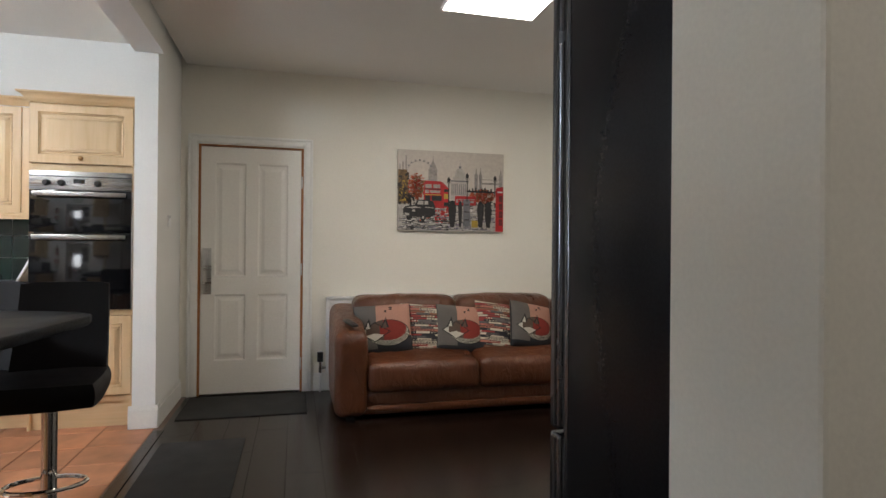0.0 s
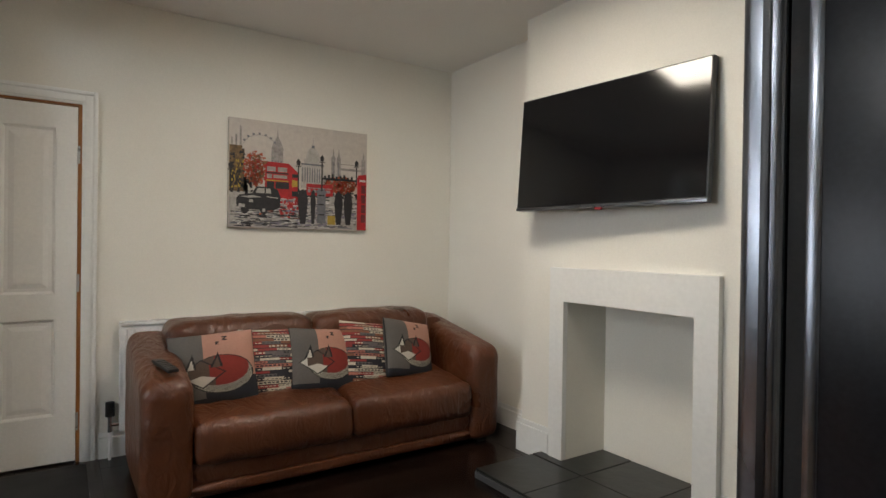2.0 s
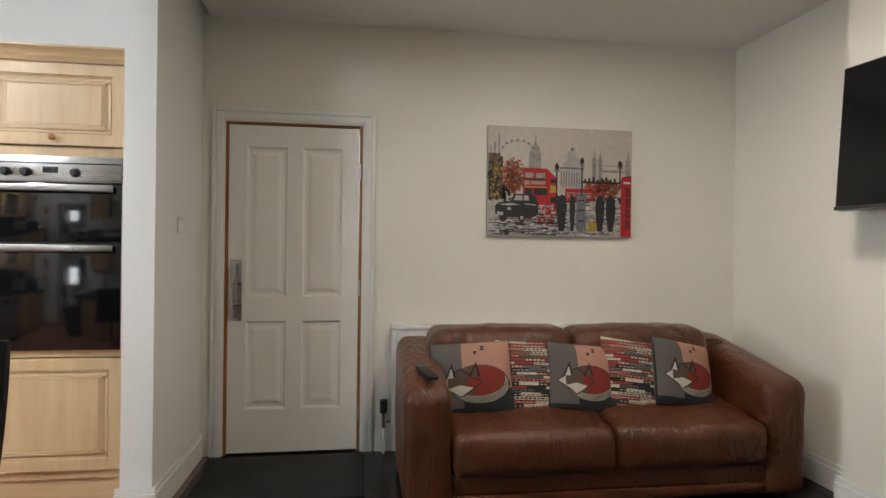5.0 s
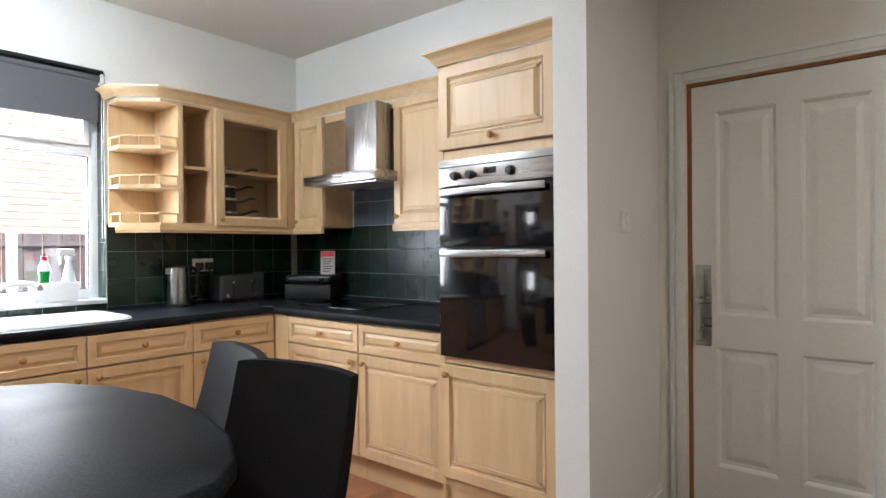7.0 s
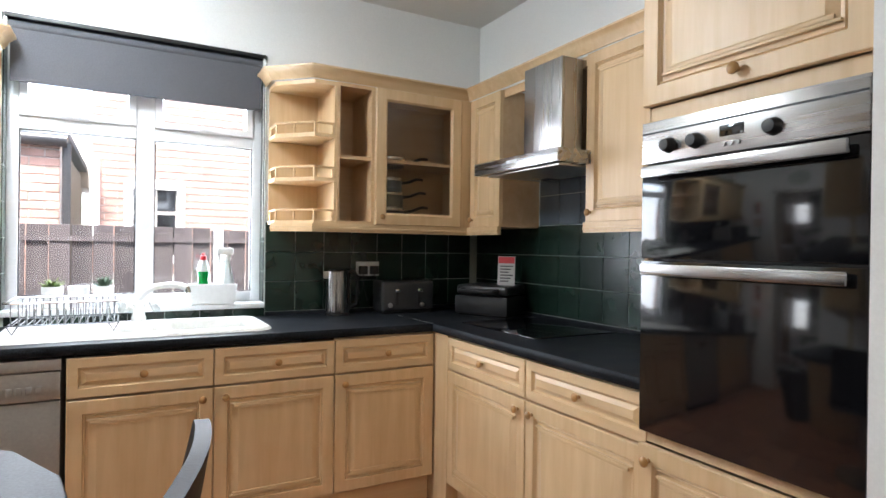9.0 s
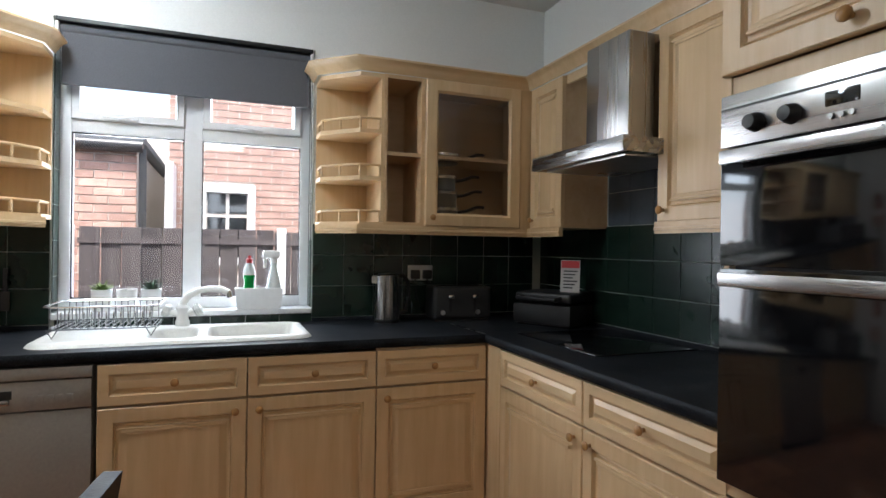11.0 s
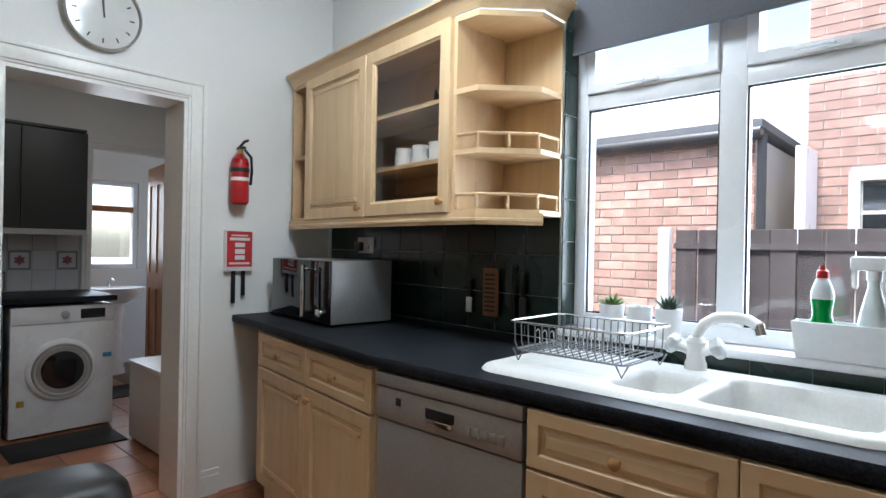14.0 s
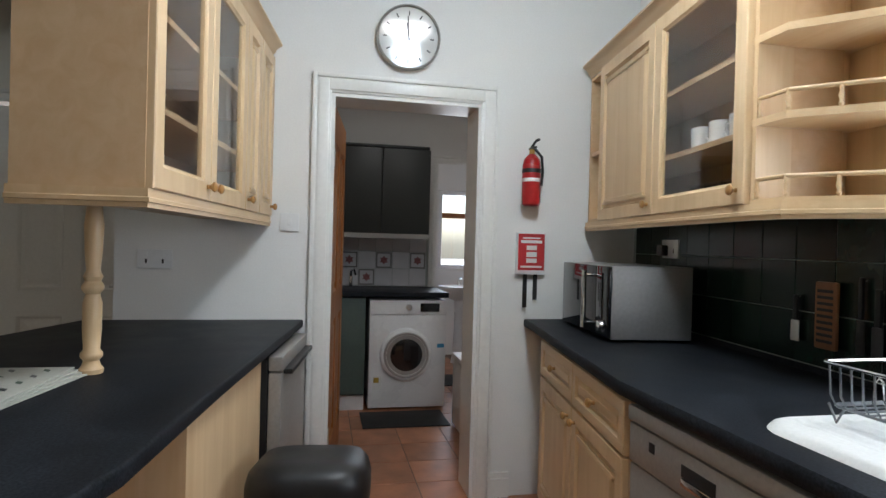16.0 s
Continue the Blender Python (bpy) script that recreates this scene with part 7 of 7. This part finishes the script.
part("door", boxed(-5.05, -5.03, 0.215, 0.87, 0.13, 0.862, 0.003), M_GREENCAB, ub)
part("plinth", boxed(-5.09, -5.07, 0.21, 0.875, 0, 0.119), M_WHITE, ub, smooth=0)
uc = thing("utility_wall_unit", "charcoal wall unit above the utility worktop", "kitchen unit")
part("body", boxed(-5.62, -5.32, 0.21, 1.40, 1.365, 2.06), M_DARKCAB, uc, smooth=0)
for y0, y1 in ((0.212, 0.60), (0.604, 1.0), (1.004, 1.398)):
    part("door", boxed(-5.32, -5.30, y0, y1, 1.37, 2.058, 0.003), M_DARKCAB, uc)
part("light_pelmet", boxed(-5.33, -5.305, 0.21, 1.40, 1.325, 1.364), M_SILVER, uc)
part("top_curve", boxed(-5.60, -5.29, 0.21, 1.39, 2.061, 2.085, 0.01), M_DARKCAB, uc)
us = thing("utility_splashback", "white tiled splashback with flower tiles", "tiles", kind="structure")
part("backing", boxed(-5.629, -5.622, 0.21, 1.50, 0.913, 1.36), M_GROUT, us, smooth=0)
M_WTILE = tiled("white_wall_tile", (0.62, 0.60, 0.61), 0.25, 0.06, 60, 0.05, 0.05)
me_t = mesh_of("tile", boxed(0, 0.006, 0.002, 0.146, 0.002, 0.146, 0.0015, 1), M_WTILE, 0)
me_f = mesh_of("flower_print", prism(bmesh.new(), [(0.04 * math.cos(k * 0.5236) * (1 if k % 2 else 0.6), 0.04 * math.sin(k * 0.5236) * (1 if k % 2 else 0.6)) for k in range(12)], 0, 0.001), plain("flower_print_colour", (0.30, 0.10, 0.10), 0.5, vary=0.3), 0)
me_r = mesh_of("tile_border", nested(bmesh.new(), 0.006, 0.142, 0.006, 0.142, [(0, 0), (0, -0.001), (0.012, -0.001), (0.012, 0)], hole=True), plain("tile_border_colour", (0.20, 0.19, 0.18), 0.4, vary=0.1), 0)
for i in range(8):
    for j in range(3):
        y, z = 0.25 + 0.148 * i, 0.916 + 0.148 * j
        t = share("tile", me_t, us, pose(-5.622, y, z))
        if (i, j) in ((2, 0), (4, 0), (3, 1), (7, 1), (1, 1), (5, 1)):
            share("flower_print", me_f, t, pose(0.0062, 0.074, 0.074, 90, 0, 90))
            share("tile_border", me_r, t, pose(0.0062, 0, 0, 0, 0, 90))
solid("utility_tap", tube(rodded((-5.52, 0.78, 0.912), (-5.52, 0.78, 1.0), 0.015), [(-5.52, 0.78, 1.0), (-5.50, 0.78, 1.05), (-5.44, 0.80, 1.06), (-5.40, 0.81, 1.02)], 0.010, 8), M_CHROME, "small chrome tap on the utility worktop", "tap")
solid("rubber_mat", boxed(-4.98, -4.60, 0.84, 1.46, 0.001, 0.009, 0.003), M_RUBBER, "dark mat in front of the washing machine", "mat")
solid("bath_mat", boxed(-6.15, -5.72, 1.62, 2.05, 0.001, 0.010, 0.003), M_RUBBER, "dark mat inside the bathroom door", "mat")
ch = thing("low_cabinet", "low white chest cabinet beside the doorway in the utility room", "cabinet", pose(-4.62, 1.47, 0))
part("body", boxed(0, 0.72, 0, 0.50, 0.02, 0.485, 0.006), M_TRIM, ch)
part("lid", boxed(-0.008, 0.728, -0.01, 0.50, 0.487, 0.52, 0.008), M_TRIM, ch)
part("plinth", boxed(0.02, 0.70, 0.02, 0.48, 0, 0.02), M_BLACK, ch, smooth=0)
# bathroom
architrave("trim_bathroom_door", 0.655, 2.0, 0.07, facing_east(-5.63, 1.85))
bs = thing("wash_basin", "white pedestal wash basin in the bathroom", "basin", pose(-6.75, 2.05, 0))
part("bowl", lathe(bmesh.new(), [(0.08, 0.68), (0.17, 0.72), (0.225, 0.80), (0.235, 0.835), (0.215, 0.84), (0.17, 0.78), (0.001, 0.74)], n=28, m=Matrix.Diagonal((0.9, 1.15, 1, 1))), M_WHITE, bs)
part("pedestal", lathe(bmesh.new(), [(0.11, 0), (0.09, 0.1), (0.075, 0.5), (0.09, 0.70)], n=20), M_WHITE, bs)
part("tap", tube(rodded((-0.15, 0, 0.835), (-0.15, 0, 0.90), 0.014), [(-0.15, 0, 0.90), (-0.10, 0, 0.925), (-0.04, 0, 0.91)], 0.010, 8), M_CHROME, bs)
window_2 = thing("window_2", "small white bathroom window with a brown rail", "window", kind="structure")
bm = bmesh.new()
for y0, y1, z0, z1 in ((1.862, 1.905, 1.002, 1.918), (2.375, 2.418, 1.002, 1.918), (1.905, 2.375, 1.002, 1.05), (1.905, 2.375, 1.875, 1.918)):
    box(bm, -7.32, -7.23, y0, y1, z0, z1, 0.004)
part("window_frame", bm, M_UPVC, window_2)
part("rail", boxed(-7.32, -7.22, 1.905, 2.375, 1.60, 1.66, 0.004), M_OAKDOOR, window_2)
part("pane", boxed(-7.28, -7.274, 1.9, 2.38, 1.04, 1.88), plain("frosted_glass", (0.75, 0.75, 0.76), 0.5, vary=0.03) if False else M_GLASS, window_2).visible_shadow = False
door_4 = panel_door("door_4", 0.62, 1.97, [(0.09, 0.27, 1.0, 1.8), (0.35, 0.53, 1.0, 1.8), (0.09, 0.27, 0.2, 0.85), (0.35, 0.53, 0.2, 0.85)], "open orange pine bathroom door with a lever handle", pose(-5.78, 2.17, 0.01, 0, 0, 172), M_OAKDOOR)
part("lever_handle", rod(boxed(0.52, 0.60, -0.05, -0.036, 0.97, 0.988, 0.005), (0.585, -0.045, 0.98), (0.585, 0, 0.98), 0.01), M_STEEL, door_4)

# ---- outside the window ----
M_BRICK = tiled("red_brick", (0.50, 0.31, 0.25), 0.85, 0.4, 60, 0.5, 0.3)
M_MORTAR = plain("pale_mortar", (0.55, 0.50, 0.45), 0.9, fine=90, vary=0.15, bump=0.3)
M_FENCE = wood("grey_fence_timber", (0.10, 0.085, 0.085), (0.055, 0.045, 0.048), 0.8, 2, 14.0, 0.35)
M_CONC = plain("grey_concrete", (0.34, 0.33, 0.31), 0.9, fine=60, broad=2, vary=0.15, bump=0.4)
M_SLATEROOF = plain("grey_roof", (0.10, 0.11, 0.12), 0.7, fine=30, vary=0.2, bump=0.3)
structure("ground", boxed(-60, 60, 2.32, 120, -0.25, -0.15), M_CONC, "grey concrete yard", "ground")
ho = thing("neighbour_extension", "single-storey red brick extension beyond the fence", "building", pose(-1.76, 4.75, 0))
hw = part("wall", boxed(-5.0, -0.012, 0.012, 3.0, -0.15, 2.16), M_MORTAR, ho, smooth=0)
part("gutter", rodded((-5.1, -0.06, 2.17), (0.05, -0.06, 2.17), 0.055, 12), M_GREYPL, ho)
part("roof", prism(bmesh.new(), [(-5.1, -0.10), (0.06, -0.10), (0.06, 3.1), (-5.1, 3.1)], 2.20, 2.26), M_SLATEROOF, ho, smooth=0)
part("drainpipe", rodded((0.045, -0.03, -0.15), (0.045, -0.03, 2.15), 0.034, 12), M_GREYPL, ho)
hr = thing("neighbour_house", "tall red brick neighbouring house with a white window", "building", pose(-1.58, 5.45, 0))
part("wall", boxed(0.012, 5.0, 0.012, 3.0, -0.15, 5.6), M_MORTAR, hr, smooth=0)
part("side_wall", boxed(-6.0, 0.01, 2.0, 3.0, 2.0, 3.1), M_MORTAR, hr, smooth=0)
part("eaves", boxed(-0.2, 5.1, -0.25, 0.1, 5.6, 5.75), M_UPVC, hr, smooth=0)
wn_ = part("window", nested(bmesh.new(), 0.30, 0.86, 1.10, 1.93, [(0, 0.05), (0, -0.03), (0.07, -0.03), (0.07, 0.02)], hole=False), M_UPVC, hr, "white window", smooth=0)
for x0, x1 in ((0.385, 0.565), (0.60, 0.775)):
    for z0, z1 in ((1.18, 1.60), (1.64, 1.85)):
        part("pane", boxed(x0, x1, 0.006, 0.018, z0, z1), M_BLACKGLASS, wn_, smooth=0)
w2 = part("window", boxed(0.02, 0.09, -0.45, 0.0, 1.35, 2.1, 0.01), M_UPVC, hr, "white window seen edge-on", smooth=0)
fence = thing("timber_fence", "dark grey close-boarded timber fence in the yard", "fence", pose(0, 4.0, -0.15))
me_b = mesh_of("board", boxed(0, 0.135, -0.011, 0.011, 0, 1.585, 0.002, 1), M_FENCE, 0)
for k in range(24):
    share("board", me_b, fence, pose(-2.05 + 0.142 * k, 0.012 * (k % 2), -0.02 if k > 9 else 0.0))
part("top_rail", boxed(-2.06, 1.4, -0.02, 0.03, 1.46, 1.5), M_FENCE, fence, smooth=0)
for x in (-2.12, -0.575):
    part("post", boxed(x - 0.035, x + 0.035, -0.05, 0.02, 0, 1.60, 0.006), M_UPVC, fence, "white fence post")

# ---- pieces of walls and floors ----


def tiling(parent, me, cells):
    for m in cells:
        share("tile", me, parent, m)


# wall tiles: 0.165 m module, rows up from the worktop
MOD = 0.165
bm = bmesh.new()
prism(bm, [(-3.445, YNW(-3.445) - 0.006), (W0, YN - 0.006), (W0, YN - 0.0005), (-3.445, YNW(-3.445) - 0.0005)], 0.912, 1.42)
box(bm, W1, XE - 0.003, 2.034, YN - 0.0005, 0.912, 1.42)
box(bm, W0, W1, 2.034, YN - 0.0005, 0.912, WS - 0.031)
box(bm, 0.784, XE - 0.0005, 0.006, 2.033, 0.912, 1.72)
box(bm, W0 + 0.0005, W0 + 0.006, 2.034, WY, WS, 2.30)
box(bm, W1 - 0.006, W1 - 0.0005, 2.034, WY, WS, 2.30)
part("grout", bm, M_GROUT, wall_north, smooth=0)
me_t = mesh_of("tile", boxed(0.0015, MOD - 0.0015, -0.0045, 0.0, 0.0015, MOD - 0.0015, 0.0012, 1), M_GREEN, 0)
me_b = mesh_of("blue_tile", boxed(0.0015, MOD - 0.0015, -0.0045, 0.0, 0.0015, MOD - 0.0015, 0.0012, 1), M_BLUETILE, 0)
ROWS = [0.932 + MOD * k for k in range(3)]
for z in ROWS:
    x = W1
    while x + MOD < XE:
        share("tile", me_t, wall_north, pose(x, 2.0338, z))
        x += MOD
    s = MOD
    while W0 - s > -3.44:
        share("tile", me_t, wall_north, pose(W0, YN - 0.0062, z, 0, 0, -4.745) @ pose(-s, 0, 0))
        s += MOD
for k in range(7):
    share("tile", me_t, wall_north, pose(W1 - MOD * (k + 1), 2.0338, 0.932 - 0.115))
for k in range(12):
    for j in range(5):
        y = 2.03 - MOD * (k + 1)
        if y < 0.0 or (j > 2 and not 0.66 < y + 0.08 < 1.34):
            continue
        share("tile", me_b if j > 2 else me_t, wall_east_kitchen, facing_west(0.7838, y + MOD, 0.932 + MOD * j))
# window reveals: tiles on the two cheeks
me_c = mesh_of("tile", boxed(0.0015, WY - 2.0375, -0.0045, 0.0, 0.0015, MOD - 0.0015, 0.0012, 1), M_GREEN, 0)
for j in range(8):
    share("tile", me_c, wall_north, facing_east(W0 + 0.0062, 2.036, WS + 0.002 + MOD * j))
    share("tile", me_c, wall_north, facing_west(W1 - 0.0062, WY - 0.0005, WS + 0.002 + MOD * j))

# terracotta floor
FT_ = 0.305
me_f = mesh_of("floor_tile", boxed(0.003, FT_ - 0.003, 0.003, FT_ - 0.003, -0.0055, 0.0, 0.002, 1), M_TERRA, 0)
nx = 0
for i in range(-23, 2):
    for j in range(-3, 7):
        x, y = -0.02 + FT_ * i, -0.155 + FT_ * j
        if y + FT_ > 2.03 and x > -3.5 or x + FT_ > XE or y < -0.815:
            continue
        if x > -3.3 and y > 1.45:
            continue
        share("floor_tile", me_f, floor_kitchen, pose(x, y, 0))
structure("threshold", boxed(-3.4, -0.08, -0.835, -0.775, -0.003, 0.004, 0.002), M_DARKWOOD, "dark strip between tiles and laminate", "threshold")

# laminate planks, running along the room
PLW, PLL = 0.193, 1.22
me_p = mesh_of("plank", boxed(0.0006, PLL - 0.0006, 0.0006, PLW - 0.0006, -0.0035, 0.0, 0.0008, 1), M_DARKWOOD, 0)
for j in range(18):
    for i in range(-1, 5):
        x, y = -5.1 + PLL * i + (j * 0.41) % PLL, -0.838 - PLW * (j + 1)
        if x + PLL > XE + 0.001:
            me_x = mesh_of("plank", boxed(0.0006, max(XE - x - 0.001, 0.02), 0.0006, PLW - 0.0006, -0.0035, 0.0, 0.0008, 1), M_DARKWOOD, 0)
            if XE - x > 0.05:
                share("plank", me_x, floor_living, pose(x, y, 0))
            continue
        share("plank", me_p, floor_living, pose(x, y, 0))

# bricks of the neighbouring walls
me_k = mesh_of("brick", boxed(0.005, 0.22, -0.012, 0.02, 0.005, 0.07, 0.003, 1), M_BRICK, 0)
r = random.Random(5)
for j in range(22):
    for i in range(13):
        share("brick", me_k, hw, pose(-0.225 * (i + 1) + (0.1125 if j % 2 else 0.0) - 0.115, 0.012 + r.uniform(-0.002, 0.002), 0.525 + 0.075 * j))
me_h = mesh_of("brick", boxed(0.005, 0.1075, -0.012, 0.02, 0.005, 0.07, 0.003, 1), M_BRICK, 0)
for j in range(0, 22, 2):
    share("brick", me_h, hw, pose(-0.1155, 0.012, 0.525 + 0.075 * j))
vs, fs = [], []
for j in range(58):
    for i in range(-1, 16):
        x0, z0 = 0.225 * i + (0.1125 if j % 2 else 0.0) + 0.015, 1.0 + 0.075 * j
        x1 = x0 + 0.22
        x0 = max(x0, 0.012)
        if z0 + 0.07 > 1.10 and z0 < 1.93:
            if x0 < 0.58:
                x1 = min(x1, 0.31)
            else:
                x0 = max(x0, 0.85)
        if x1 - x0 < 0.03:
            continue
        w = x1 - x0
        d = 0.012 - r.uniform(0.010, 0.014)
        k = len(vs)
        vs += [(x0 + a, y, z0 + c) for y in (d, 0.012) for a, c in ((0.005, 0.005), (w, 0.005), (w, 0.07), (0.005, 0.07))]
        fs += [(k, k + 1, k + 2, k + 3), (k, k + 4, k + 5, k + 1), (k + 1, k + 5, k + 6, k + 2), (k + 2, k + 6, k + 7, k + 3), (k + 3, k + 7, k + 4, k)]
me = bpy.data.meshes.new("brickwork")
me.from_pydata(vs, [], fs)
me.materials.append(M_BRICK)
bk = new("brickwork", me)
bk.parent = hr
tagged(bk, kind="stuff")
